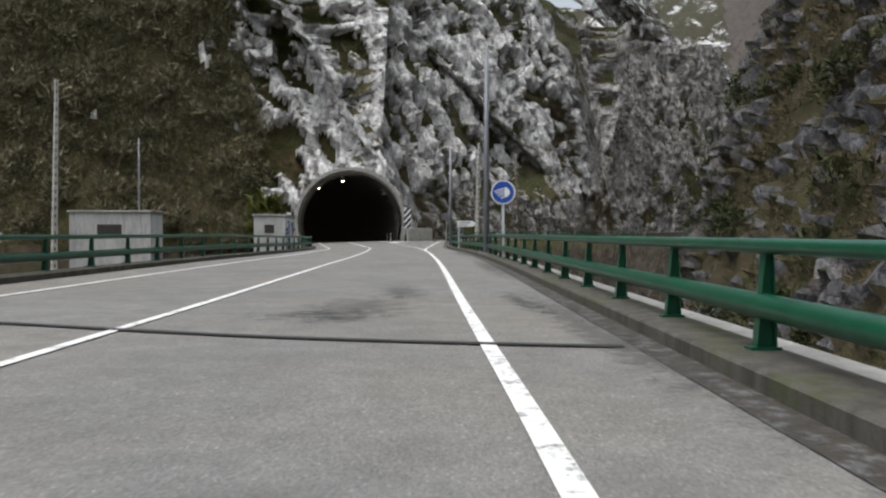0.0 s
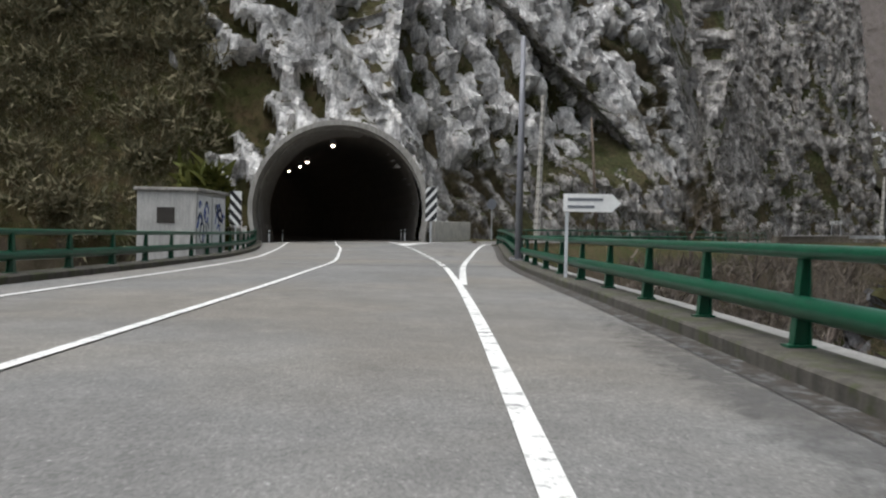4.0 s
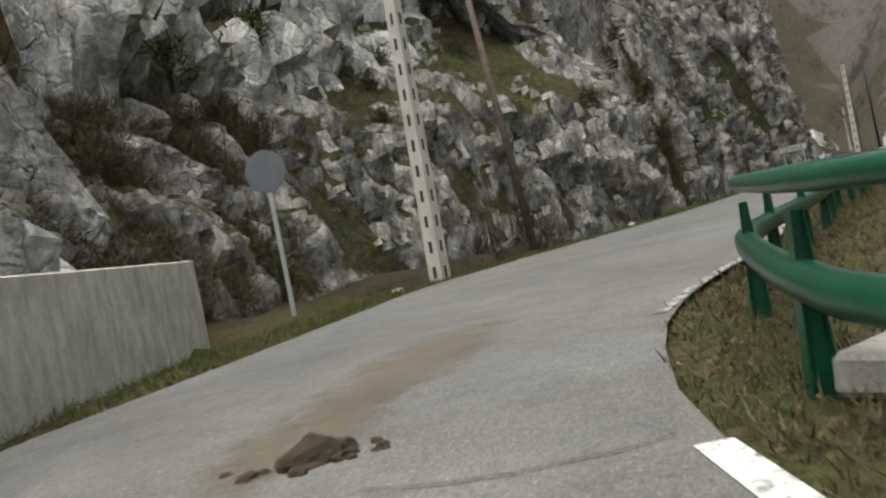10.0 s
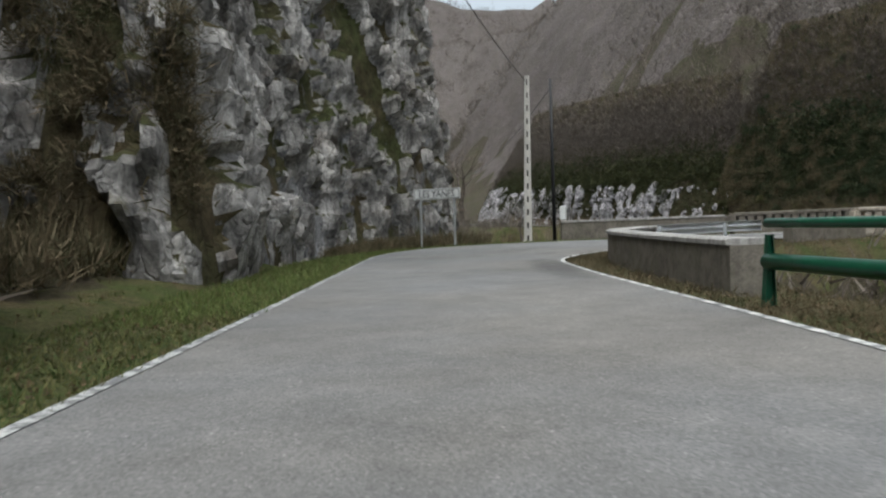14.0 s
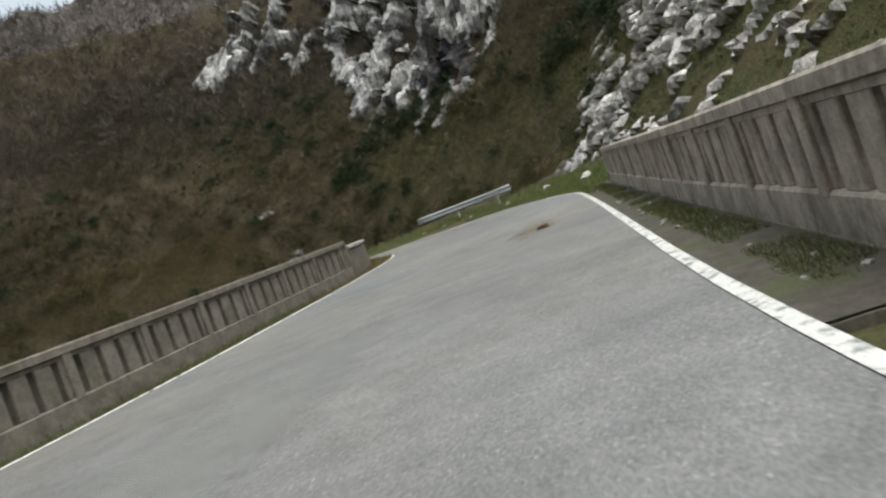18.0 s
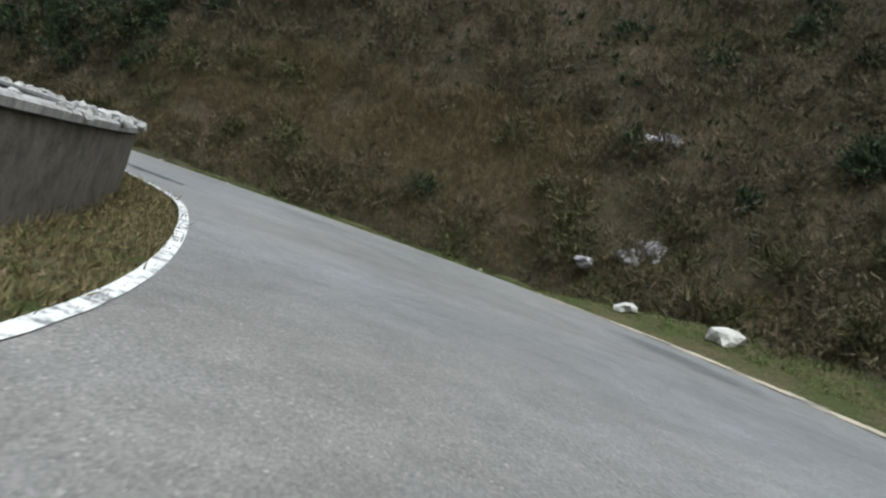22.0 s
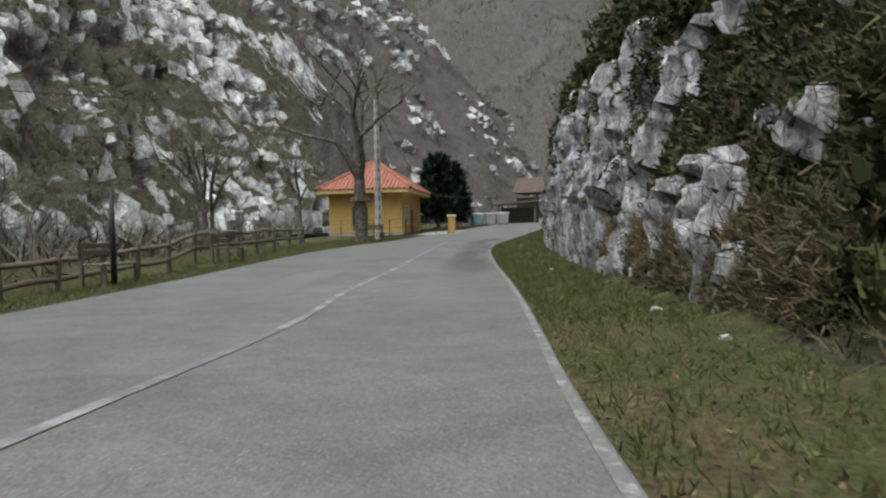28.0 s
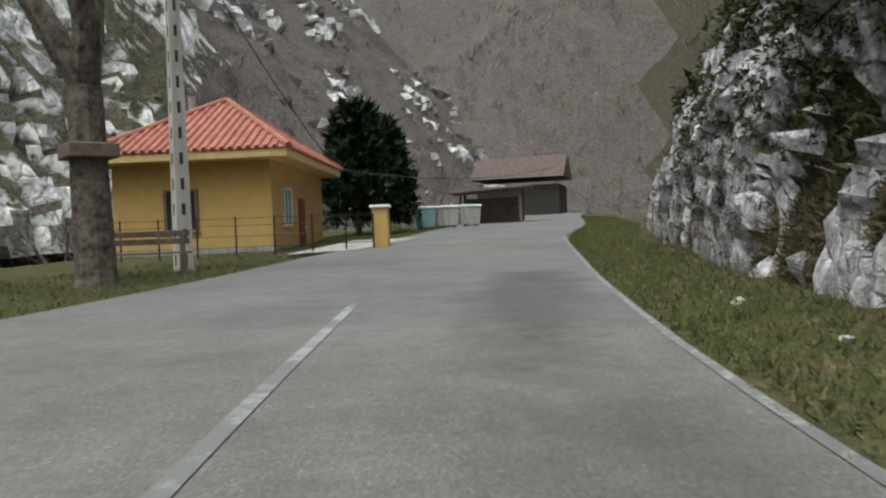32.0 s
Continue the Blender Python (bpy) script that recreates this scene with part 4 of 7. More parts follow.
def tunnel():
    ob = tagged(empty("tunnel_portal", -8.57, 83.3, 0.3), "pale concrete horseshoe collar of the road tunnel mouth", "tunnel portal")
    ob.matrix_basis = pose(-8.57, 83.3, 0.3, 0, -1.6, 4)
    outer, inner = arch(5.3, base=-1.0), arch(5.06, base=-1.0)
    vs, fs = [], []
    for y, o, i in ((0.0, outer, inner), (6.5, outer, inner)):
        vs += [(x, y, z) for x, z in o] + [(x, y, z) for x, z in i]
    n = len(outer)
    for k in range(n - 1):
        fs += [(k, k + 1, n + k + 1, n + k), (k, 2 * n + k, 2 * n + k + 1, k + 1), (n + k, n + k + 1, 3 * n + k + 1, 3 * n + k)]
    mesh_ob("collar", vs, fs, M_CONC, ob)
    for name, r0, r1, y in (("lip", 5.3, 5.42, 0.5), ("inner_ring", 5.06, 4.97, 1.6)):
        a, b = arch(r0, base=-1.0), arch(r1, base=-1.0)
        vs = [(x, y, z) for x, z in a] + [(x, y, z) for x, z in b] + [(x, y + 0.9, z) for x, z in b] + [(x, y + 0.9, z) for x, z in a]
        fs = []
        for k in range(n - 1):
            fs += [(k, k + 1, n + k + 1, n + k), (n + k, n + k + 1, 2 * n + k + 1, 2 * n + k), (2 * n + k, 2 * n + k + 1, 3 * n + k + 1, 3 * n + k)]
        mesh_ob(name, vs, fs, M_CONC, ob)
    # the lining, swept along the bend
    p = along(TUNNEL, 2.0)
    nrm = sides_of(p)
    ring = arch(4.9, 20, -0.8)
    vs, fs = [], []
    for q, m in zip(p, nrm):
        rz = float(road_z(q[0], q[1]))
        vs += [(q[0] - m[0] * x, q[1] - m[1] * x, rz + z + 0.1) for x, z in ring]
    k = len(ring)
    for i in range(1, len(p) - 1):
        fs += [(i * k + j, i * k + j + 1, (i + 1) * k + j + 1, (i + 1) * k + j) for j in range(k - 1)]
    fs.append(tuple(range((len(p) - 1) * k, len(p) * k)))
    tagged(mesh_ob("tunnel_wall", vs, fs, M_TUNNEL), "dark concrete tunnel lining bending away", "tunnel", kind="structure")
    lamp = bpy.data.materials.new("tunnel_lamp_glow")
    lamp.use_nodes = True
    b = lamp.node_tree.nodes["Principled BSDF"]
    b.inputs["Emission Color"].default_value, b.inputs["Emission Strength"].default_value = (1.0, 0.78, 0.6, 1), 14.0
    for x, y in ((-10.2, 90.5), (-14.7, 104.6), (-16.3, 109.6), (-18.7, 116.2), (-23.8, 127.0), (-26.0, 130.5), (-28.0, 134.0)):
        o = tagged(empty("tunnel_lamp", x, y, 6.85), "small bright lamp under the tunnel crown", "lamp", "tunnel lamps")
        bm = bmesh.new()
        box(bm, -0.2, 0.2, -0.12, 0.12, 0.0, 0.4, 0.02)
        part("housing", bm, M_POLE, o)
        bm = bmesh.new()
        bmesh.ops.create_uvsphere(bm, u_segments=10, v_segments=6, radius=0.13)
        part("bulb", bm, lamp, o)


tunnel()
strip_solid("kerb_tunnel", [(-3.75, 84.2), (-4.3, 88), (-5.4, 96), (-7.6, 104)], 0.5, -0.5, 0.2, M_KERB, "dark concrete kerb along the tunnel wall", -1)
strip_solid("retaining_wall", [(-2.95, 85.1), (-2.35, 88.4), (-1.35, 91.9), (-0.85, 93.6)], 0.4, -0.8, 1.27, concrete("retaining_concrete", (0.68, 0.65, 0.58), 0.5, 0.0, 2.0), "weathered grey concrete retaining wall by the tunnel", 1)


# ---- parapets of the old road ----
def balustrade(line, label, mat, spacing=0.415, height=0.86):
    """An old concrete parapet: plinth, bays of four narrow slots between shallow piers, and a cap."""
    ob = tagged(empty("concrete_balustrade"), label, "balustrade")
    p = along(line, spacing)
    d = np.gradient(p, axis=0)
    ang = np.degrees(np.arctan2(d[:, 1], d[:, 0]))
    zs = [float(road_z(x, y)) for x, y in p]

    def course(name, z0, z1, half):
        nrm = sides_of(p)
        vs, fs = [], []
        for q, m, z in zip(p, nrm, zs):
            for off, h in ((half, z0), (half, z1 - 0.02), (half - 0.02, z1), (-half + 0.02, z1), (-half, z1 - 0.02), (-half, z0)):
                vs.append((q[0] + m[0] * off, q[1] + m[1] * off, z + h))
        for i in range(len(p) - 1):
            fs += [(i * 6 + j, i * 6 + (j + 1) % 6, (i + 1) * 6 + (j + 1) % 6, (i + 1) * 6 + j) for j in range(6)]
        fs += [tuple(range(6))[::-1], tuple(range((len(p) - 1) * 6, len(p) * 6))]
        o = mesh_ob(name, vs, fs, mat, ob)
        bm = bmesh.new()
        bm.from_mesh(o.data)
        bmesh.ops.recalc_face_normals(bm, faces=bm.faces)
        bm.to_mesh(o.data)
        bm.free()

    course("plinth", -0.5, 0.24, 0.15)
    course("beam", 0.7, 0.76, 0.13)
    course("cap", 0.756, height, 0.165)
    bm = bmesh.new()
    box(bm, -0.147, 0.147, -0.125, 0.125, 0.235, 0.705, 0.012)
    slab = bpy.data.meshes.new("baluster")
    bm.to_mesh(slab)
    bm.free()
    slab.materials.append(mat)
    bm = bmesh.new()
    box(bm, -0.147, 0.147, -0.12, 0.12, 0.235, 0.75, 0.012)
    box(bm, -0.075, 0.075, -0.158, 0.158, 0.2, 0.77, 0.012)
    pier = bpy.data.meshes.new("pier")
    bm.to_mesh(pier)
    bm.free()
    pier.materials.append(mat)
    for i, (q, a, z) in enumerate(zip(p, ang, zs)):
        o = new("pier" if i % 4 == 0 or i == len(p) - 1 else "baluster", pier if i % 4 == 0 or i == len(p) - 1 else slab)
        o.parent = ob
        o.matrix_basis = pose(q[0], q[1], z, 0, 0, a)
    return ob


balustrade([(44.5, 114.98), (51.42, 111.62), (56.3, 109.26), (60.5, 107.2)], "old grey-brown concrete bridge parapet with upright slots", M_OLD_LIT)
balustrade([(48.9, 121.55), (51.45, 120.0), (58.6, 115.85), (62.0, 113.75)], "old dark concrete bridge parapet with upright slots beside the outer lane", M_OLD)
M_CAP = concrete("pale_wall_cap", (0.42, 0.4, 0.38), 0.7, 0.2)
for line, side, top in (([(43.8, 126.3), (45.4, 124.9), (47.2, 123.2), (48.8, 121.8)], 1, 0.8), ([(62.1, 113.55), (64.5, 112.55), (67.5, 112.0), (71.06, 111.95), (72.8, 112.25), (75.9, 112.95), (78.4, 114.0), (80.2, 115.0), (81.75, 116.0),
                        (83.1, 117.6), (86.1, 121.7), (87.6, 124.6), (89.4, 129.3), (90.6, 133.5), (91.3, 138), (92.2, 146), (92.9, 151)], 1, 0.72)):
    strip_solid("parapet_wall", line, 0.34, -2.5, top - 0.08, M_OLD, "low dark weathered concrete wall at the road edge", side)
    strip_solid("parapet_cap", shifted(line, -0.03), 0.4, top - 0.076, top, M_CAP, "pale lichen-covered coping of the low wall", side)
strip_solid("low_wall", [(25.6, 109.2), (28.3, 112.1), (30.5, 114.4), (32.0, 115.6), (33.6, 116.3), (35.2, 116.8)], 0.4, -2.5, 0.54, M_OLD, "low dark concrete wall inside the bend", -1)
strip_solid("parapet_cap", [(25.6, 109.25), (28.3, 112.15), (30.5, 114.45), (32.0, 115.65), (33.6, 116.35), (35.2, 116.85)], 0.48, 0.544, 0.62, M_CAP, "pale coping of the low stone wall", -1)
strip_solid("low_wall", [(41.4, 115.9), (42.9, 115.5), (44.4, 114.9)], 0.36, -2.5, 0.6, M_OLD, "low dark concrete wall between guard rail and bridge", -1)


# ---- poles, signs and posts ----
def zat(x, y):
    return float(ground_z(np.array([float(x)]), np.array([float(y)]))[0])


def concrete_pole(x, y, height, label, lean=0.0, turn=40, base=None):
    """A square tapered concrete pole; dark plates stand in for rows of shaded holes."""
    ob = tagged(empty("concrete_pole"), label, "pole", "concrete poles")
    ob.matrix_basis = pose(x, y, (zat(x, y) if base is None else base) - 0.05, lean, lean, turn)
    b, t, step = 0.17, 0.1, 0.55
    n = int(height / step)
    vs, fs = [], []
    for i in range(n + 1):
        w = b + (t - b) * i / n
        vs += [(-w, -w, i * step), (w, -w, i * step), (w, w, i * step), (-w, w, i * step)]
    for i in range(n):
        a = i * 4
        for k in range(4):
            fs.append((a + k, a + (k + 1) % 4, a + 4 + (k + 1) % 4, a + 4 + k))
    fs += [(3, 2, 1, 0), tuple(range(n * 4, n * 4 + 4))]
    mesh_ob("shaft", vs, fs, M_POST, ob)
    # Thin dark plate on the face, in place of a hole's inner shade.
    bm = bmesh.new()
    box(bm, -0.05, 0.05, -0.012, 0.012, -0.13, 0.13, 0.008)
    hole = bpy.data.meshes.new("shade_plate")
    bm.to_mesh(hole)
    bm.free()
    hole.materials.append(M_SHADE)
    for i in range(n):
        w = b + (t - b) * (i + 0.5) / n
        for k in range(4):
            o = new("shade_plate", hole)
            o.parent = ob
            o.matrix_basis = pose(0, 0, 0, 0, 0, 90 * k) @ pose(0, -w + 0.008, (i + 0.5) * step) @ Matrix.Diagonal((w / 0.17, 1, 1, 1))
    return ob


# Dark colour painted on for shaded openings; also on the barn's walls.
M_SHADE = plain("dark_shade", (0.05, 0.045, 0.04), 0.95)
concrete_pole(4.1, 97.35, 11.5, "pale concrete power pole with holes at the foot of the cliff", 1.0)
concrete_pole(43.8, 128.1, 7.2, "pale concrete power pole with holes on the grass verge", 0.6, base=1.2)
concrete_pole(-25.8, 58, 13, "tall pale concrete power pole beyond the bridge", 0.8, base=-1.2)
concrete_pole(104.0, 194.9, 8.3, "pale concrete power pole with holes beside the old tree", 0.0, 20)


def round_pole(x, y, z, height, r, mat, label, tilt=(0, 0), plate=False, name="pole"):
    ob = tagged(empty(name), label, "pole")
    ob.matrix_basis = pose(x, y, z, tilt[0], tilt[1])
    bm = bmesh.new()
    tube(bm, [(0, 0, 0), (0, 0, height * 0.5), (0, 0, height)], [r, r * 0.85, r * 0.65], 12)
    part("shaft", bm, mat, ob, smooth=True)
    if plate:
        bm = bmesh.new()
        box(bm, -0.26, 0.26, -0.26, 0.26, -0.02, 0.03, 0.005)
        part("base_plate", bm, mat, ob)
        for sx in (-0.2, 0.2):
            for sy in (-0.2, 0.2):
                bm = bmesh.new()
                tube(bm, [(sx, sy, 0.03), (sx, sy, 0.09)], 0.018, 6)
                part("bolt", bm, mat, ob)
    return ob


lamp_post = round_pole(1.74, 33.1, 0.3, 7.6, 0.12, M_POLE, "tall grey steel lamp post bolted to the bridge kerb", plate=True, name="lamp_post")
round_pole(0.68, 57.9, 0.35, 6.5, 0.11, M_POLE, "tall grey steel lamp post bolted to the bridge kerb", plate=True, name="lamp_post")
round_pole(9.8, 105.7, 0.7, 10.5, 0.13, M_WOOD, "weathered wooden telephone pole against the cliff", (0, -4), name="telephone_pole")
round_pole(46.2, 128.6, 0.9, 7.6, 0.09, M_BLACK, "thin dark steel pole on the verge", (0, -1), name="telephone_pole")
round_pole(-21.5, 62, -1.0, 9, 0.07, M_POLE, "thin grey pole beyond the bridge")
bm = bmesh.new()
box(bm, -0.16, 0.16, -0.13, 0.13, 0.0, 0.62, 0.02)
meter = tagged(part("meter_box", bm, M_WHITE), "pale grey meter box on a thin dark pole", "box")
meter.matrix_basis = pose(46.5, 128.35, 2.2, 0, 0, 30)


def disc(bm, r, y0, y1, n=32):
    a = [bm.verts.new((r * math.cos(2 * math.pi * k / n), y0, r * math.sin(2 * math.pi * k / n))) for k in range(n)]
    b = [bm.verts.new((r * math.cos(2 * math.pi * k / n), y1, r * math.sin(2 * math.pi * k / n))) for k in range(n)]
    bm.faces.new(a), bm.faces.new(b[::-1])
    for k in range(n):
        bm.faces.new((a[k], b[k], b[(k + 1) % n], a[(k + 1) % n]))
    bmesh.ops.recalc_face_normals(bm, faces=bm.faces)


def round_sign(x, y, z, height, turn, front, label, lamp=False):
    ob = tagged(empty("road_sign", x, y, z, turn), label, "sign")
    bm = bmesh.new()
    box(bm, -0.04, 0.04, 0.01, 0.05, 0, height + 0.3, 0.005)
    part("post", bm, M_GALV, ob)
    bm = bmesh.new()
    disc(bm, 0.38, -0.012, 0.008)
    for v in bm.verts:
        v.co.z += height
    part("rim", bm, M_WHITE if lamp else M_SIGN_BACK, ob)
    bm = bmesh.new()
    disc(bm, 0.34, -0.018, -0.0125)
    for v in bm.verts:
        v.co.z += height
    part("face", bm, front, ob)
    if lamp:
        bm = bmesh.new()
        vs = [bm.verts.new((0.04 + 0.17 * max(0, math.cos(t)), -0.023, height + 0.16 * math.sin(t))) for t in np.linspace(-math.pi / 2, math.pi / 2, 14)]
        bm.faces.new(vs)
        part("lamp_symbol", bm, M_WHITE, ob)
        for k in range(5):
            bm = bmesh.new()
            zz = height + 0.13 - 0.068 * k
            x0 = -0.29 + 0.055 * k
            vs = [bm.verts.new(q) for q in ((0.02, -0.023, zz + 0.012), (0.02, -0.023, zz - 0.022), (x0, -0.023, zz - 0.13 + 0.012 * k), (x0, -0.023, zz - 0.1 + 0.012 * k))]
            bm.faces.new(vs)
            part("ray_bar", bm, M_WHITE, ob)
    return ob


round_sign(1.95, 27.3, 0.27, 2.03, -4, M_BLUE, "round blue road sign with a white headlamp symbol", True)
round_sign(0.65, 94.9, 0.68, 2.6, -28, M_SIGN_BACK, "round grey road sign seen from behind on a thin post")


def arrow_sign():
    ob = tagged(empty("arrow_sign", 1.45, 48.2, 0.3, -6), "white arrow-shaped direction sign with grey lettering bars", "sign")
    bm = bmesh.new()
    out = [(-0.5, 1.2), (0.36, 1.2), (0.52, 1.36), (0.36, 1.52), (-0.5, 1.52)]
    a, b = [bm.verts.new((x, -0.015, z)) for x, z in out], [bm.verts.new((x, 0.015, z)) for x, z in out]
    bm.faces.new(a), bm.faces.new(b[::-1])
    for k in range(5):
        bm.faces.new((a[k], b[k], b[(k + 1) % 5], a[(k + 1) % 5]))
    bmesh.ops.recalc_face_normals(bm, faces=bm.faces)
    part("board", bm, M_WHITE, ob)
    for z, x1 in ((1.42, 0.2), (1.29, 0.05)):
        bm = bmesh.new()
        box(bm, -0.42, x1, -0.022, -0.016, z - 0.025, z + 0.025)
        part("lettering_bar", bm, M_SIGN_BACK, ob)
    bm = bmesh.new()
    box(bm, -0.46, -0.4, 0.02, 0.06, 0, 1.52, 0.004)
    part("post", bm, M_GALV, ob)


arrow_sign()


def village_sign():
    ob = tagged(empty("village_sign", 38.9, 128.8, zat(38.9, 128.8), 60), "white village name sign with black letters on two posts", "sign")
    ob.matrix_basis = pose(39.1, 128.7, 2.05, 0, 0, -78)
    bm = bmesh.new()
    box(bm, -1.1, 1.1, -0.015, 0.015, 1.0, 1.42, 0.01)
    part("board", bm, M_WHITE, ob)
    bm = bmesh.new()
    for x0, x1, z0, z1 in ((-1.06, 1.06, 1.03, 1.05), (-1.06, 1.06, 1.37, 1.39), (-1.06, -1.04, 1.03, 1.39), (1.04, 1.06, 1.03, 1.39)):
        box(bm, x0, x1, -0.021, -0.017, z0, z1)
    part("border", bm, M_BLACK, ob)
    txt = bpy.data.curves.new("letters", "FONT")
    txt.body, txt.size, txt.align_x, txt.align_y, txt.extrude = "LES YANES", 0.36, "CENTER", "CENTER", 0.002
    txt.materials.append(M_BLACK)
    o = new("letters", txt)
    o.parent = ob
    o.matrix_basis = pose(0, -0.02, 1.2, 90, 0, 0)
    for x in (-0.8, 0.8):
        bm = bmesh.new()
        box(bm, x - 0.035, x + 0.035, 0.018, 0.06, -1.6, 1.42, 0.004)
        part("post", bm, M_GALV, ob)


village_sign()


def hazard_panel(x, y, z, turn, label, flip=1):
    """A tall board with slanting black and white bands at the tunnel mouth."""
    ob = tagged(empty("hazard_panel", x, y, z, turn), label, "sign", "tunnel hazard panels")
    w, h = 0.67, 2.0
    bm = bmesh.new()
    box(bm, -w / 2, w / 2, -0.02, 0.02, 0, h, 0.006)
    part("board", bm, M_WHITE, ob)
    band, rise = 0.34, 0.75
    for k in range(-1, 4):
        z0 = k * 2 * band * 0.86 + 0.1
        poly = [(-w / 2, z0), (w / 2, z0 + flip * rise), (w / 2, z0 + flip * rise + band), (-w / 2, z0 + band)]
        cl = []
        for lim, sgn in ((0.0, 1), (h, -1)):
            src, cl = (poly if lim == 0 else cl), []
            for (ax, az), (bx, bz) in zip(src, src[1:] + src[:1]):
                ia, ib = sgn * (az - lim) >= 0, sgn * (bz - lim) >= 0
                if ia:
                    cl.append((ax, az))
                if ia != ib:
                    t = (lim - az) / (bz - az)
                    cl.append((ax + t * (bx - ax), lim))
            if not cl:
                break
        if len(cl) > 2:
            bm = bmesh.new()
            bm.faces.new([bm.verts.new((px, -0.026, pz)) for px, pz in cl])
            bmesh.ops.recalc_face_normals(bm, faces=bm.faces)
            part("black_band", bm, M_BLACK, ob)
    bm = bmesh.new()
    box(bm, -0.04, 0.04, 0.03, 0.09, -1.9, h - 0.1)
    part("post", bm, M_GALV, ob)


hazard_panel(-3.13, 83.1, 1.78, 2, "tall black and white striped board beside the tunnel mouth")
hazard_panel(-14.62, 82.9, 1.3, 5, "tall black and white striped board by the tunnel", -1)


def delineator(x, y, label="small white road-edge post with a dark band"):
    ob = tagged(empty("delineator_post", x, y, float(road_z(x, y))), label, "post", "delineator posts")
    bm = bmesh.new()
    box(bm, -0.05, 0.05, -0.03, 0.03, 0, 0.75, 0.015)
    part("body", bm, M_WHITE, ob)
    bm = bmesh.new()
    box(bm, -0.052, 0.052, -0.032, 0.032, 0.52, 0.64)
    part("band", bm, M_BLACK, ob)


for x, y in ((-5.0, 87.6), (-5.7, 93), (-13.0, 84.5), (-13.4, 90)):
    delineator(x, y)


# ---- guard rails ----
def w_beam(pts, label, top=0.75, width=0.31, base=None):
    """A galvanised two-wave guard rail on short posts."""
    ob = tagged(empty("guard_rail"), label, "guard rail")
    p = along(pts, 0.5)
    nrm = sides_of(p)
    prof = [(0.0, 0.0), (0.075, 0.04), (0.08, 0.09), (0.01, 0.13), (0.01, 0.18), (0.08, 0.22), (0.075, 0.27), (0.0, 0.31)]
    vs, fs = [], []
    zs = [float(road_z(x, y)) if base is None else base[0] + (base[1] - base[0]) * i / (len(p) - 1) for i, (x, y) in enumerate(p)]
    for q, m, z in zip(p, nrm, zs):
        for o, h in prof:
            vs.append((q[0] + m[0] * o, q[1] + m[1] * o, z + top - width + h))
    k = len(prof)
    for i in range(len(p) - 1):
        fs += [(i * k + j, i * k + j + 1, (i + 1) * k + j + 1, (i + 1) * k + j) for j in range(k - 1)]
    beam = mesh_ob("beam", vs, fs, M_GALV, ob, smooth=True)
    sol = beam.modifiers.new("thick", "SOLIDIFY")
    sol.thickness = 0.004
    for i in range(3, len(p), 7):
        bm = bmesh.new()
        box(bm, -0.05, 0.05, -0.03, 0.03, -0.9, top - 0.04, 0.004)
        o = part("post", bm, M_GALV, ob)
        o.matrix_basis = pose(p[i][0] - nrm[i][0] * 0.08, p[i][1] - nrm[i][1] * 0.08, zs[i], 0, 0, math.degrees(math.atan2(nrm[i][1], nrm[i][0])))
    return ob


w_beam([(34.8, 116.6), (35.7, 116.88), (36.6, 117.03), (37.7, 117.08), (38.9, 117.02), (40.1, 116.72), (40.9, 116.3)], "shiny galvanised guard rail rounding the inside of the bend", 0.62)
w_beam([(77.4, 102.6), (81.2, 103.2), (84.9, 104.9)], "short galvanised guard rail standing in the grass", 1.0, base=(2.1, 2.16))


# ---- small buildings beyond the bridge ----
def cabin(x, y, z, turn, w, d, h, label, painted=False):
    ob = tagged(empty("utility_cabin", x, y, z, turn), label, "cabin")
    bm = bmesh.new()
    box(bm, -w / 2, w / 2, -d / 2, d / 2, -2.5, h, 0.02)
    part("wall_body", bm, M_CABIN, ob)
    bm = bmesh.new()
    box(bm, -w / 2 - 0.12, w / 2 + 0.12, -d / 2 - 0.12, d / 2 + 0.12, h + 0.002, h + 0.14, 0.02)
    part("roof", bm, M_CONC, ob)
    bm = bmesh.new()
    box(bm, -w * 0.16, w * 0.14, -d / 2 - 0.03, -d / 2 - 0.002, h * 0.45, h * 0.72, 0.008)
    part("vent_grille", bm, M_SHADE, ob)
    rnd = random.Random(5)
    for k in range(2):
        bm = bmesh.new()
        y0, y1 = -d / 2 + 0.15 + k * (d / 2 - 0.05), -0.1 + k * (d / 2 - 0.05)
        box(bm, w / 2 + 0.002, w / 2 + 0.03, y0, y1, 0.1, h - 0.15, 0.008)
        door = part("door", bm, M_WHITE, ob, "pale metal door")
        if painted:
            for j in range(9):
                bm = bmesh.new()
                cy, cz, r = rnd.uniform(y0 + 0.2, y1 - 0.2), rnd.uniform(0.4, h - 0.5), rnd.uniform(0.1, 0.28)
                pts = [(w / 2 + 0.036, cy + r * math.cos(t) * rnd.uniform(0.6, 1.3), cz + r * 1.6 * math.sin(t)) for t in np.linspace(0, rnd.uniform(2.5, 6), 9)]
                tube(bm, pts, 0.03, 4)
                part("paint_scrawl", bm, rnd.choice((M_BLUE, M_BLACK, M_SIGN_BACK)), door)
    return ob


M_CABIN = concrete("cabin_render", (0.5, 0.49, 0.47), 0.4)
cabin(-13.4, 70.2, 0.15, 0, 2.5, 4.2, 2.45, "small grey concrete cabin with scrawled pale doors", True)
cabin(-22.5, 60.5, -0.3, 4, 5.4, 3.2, 2.9, "low pale concrete utility building beyond the railing")


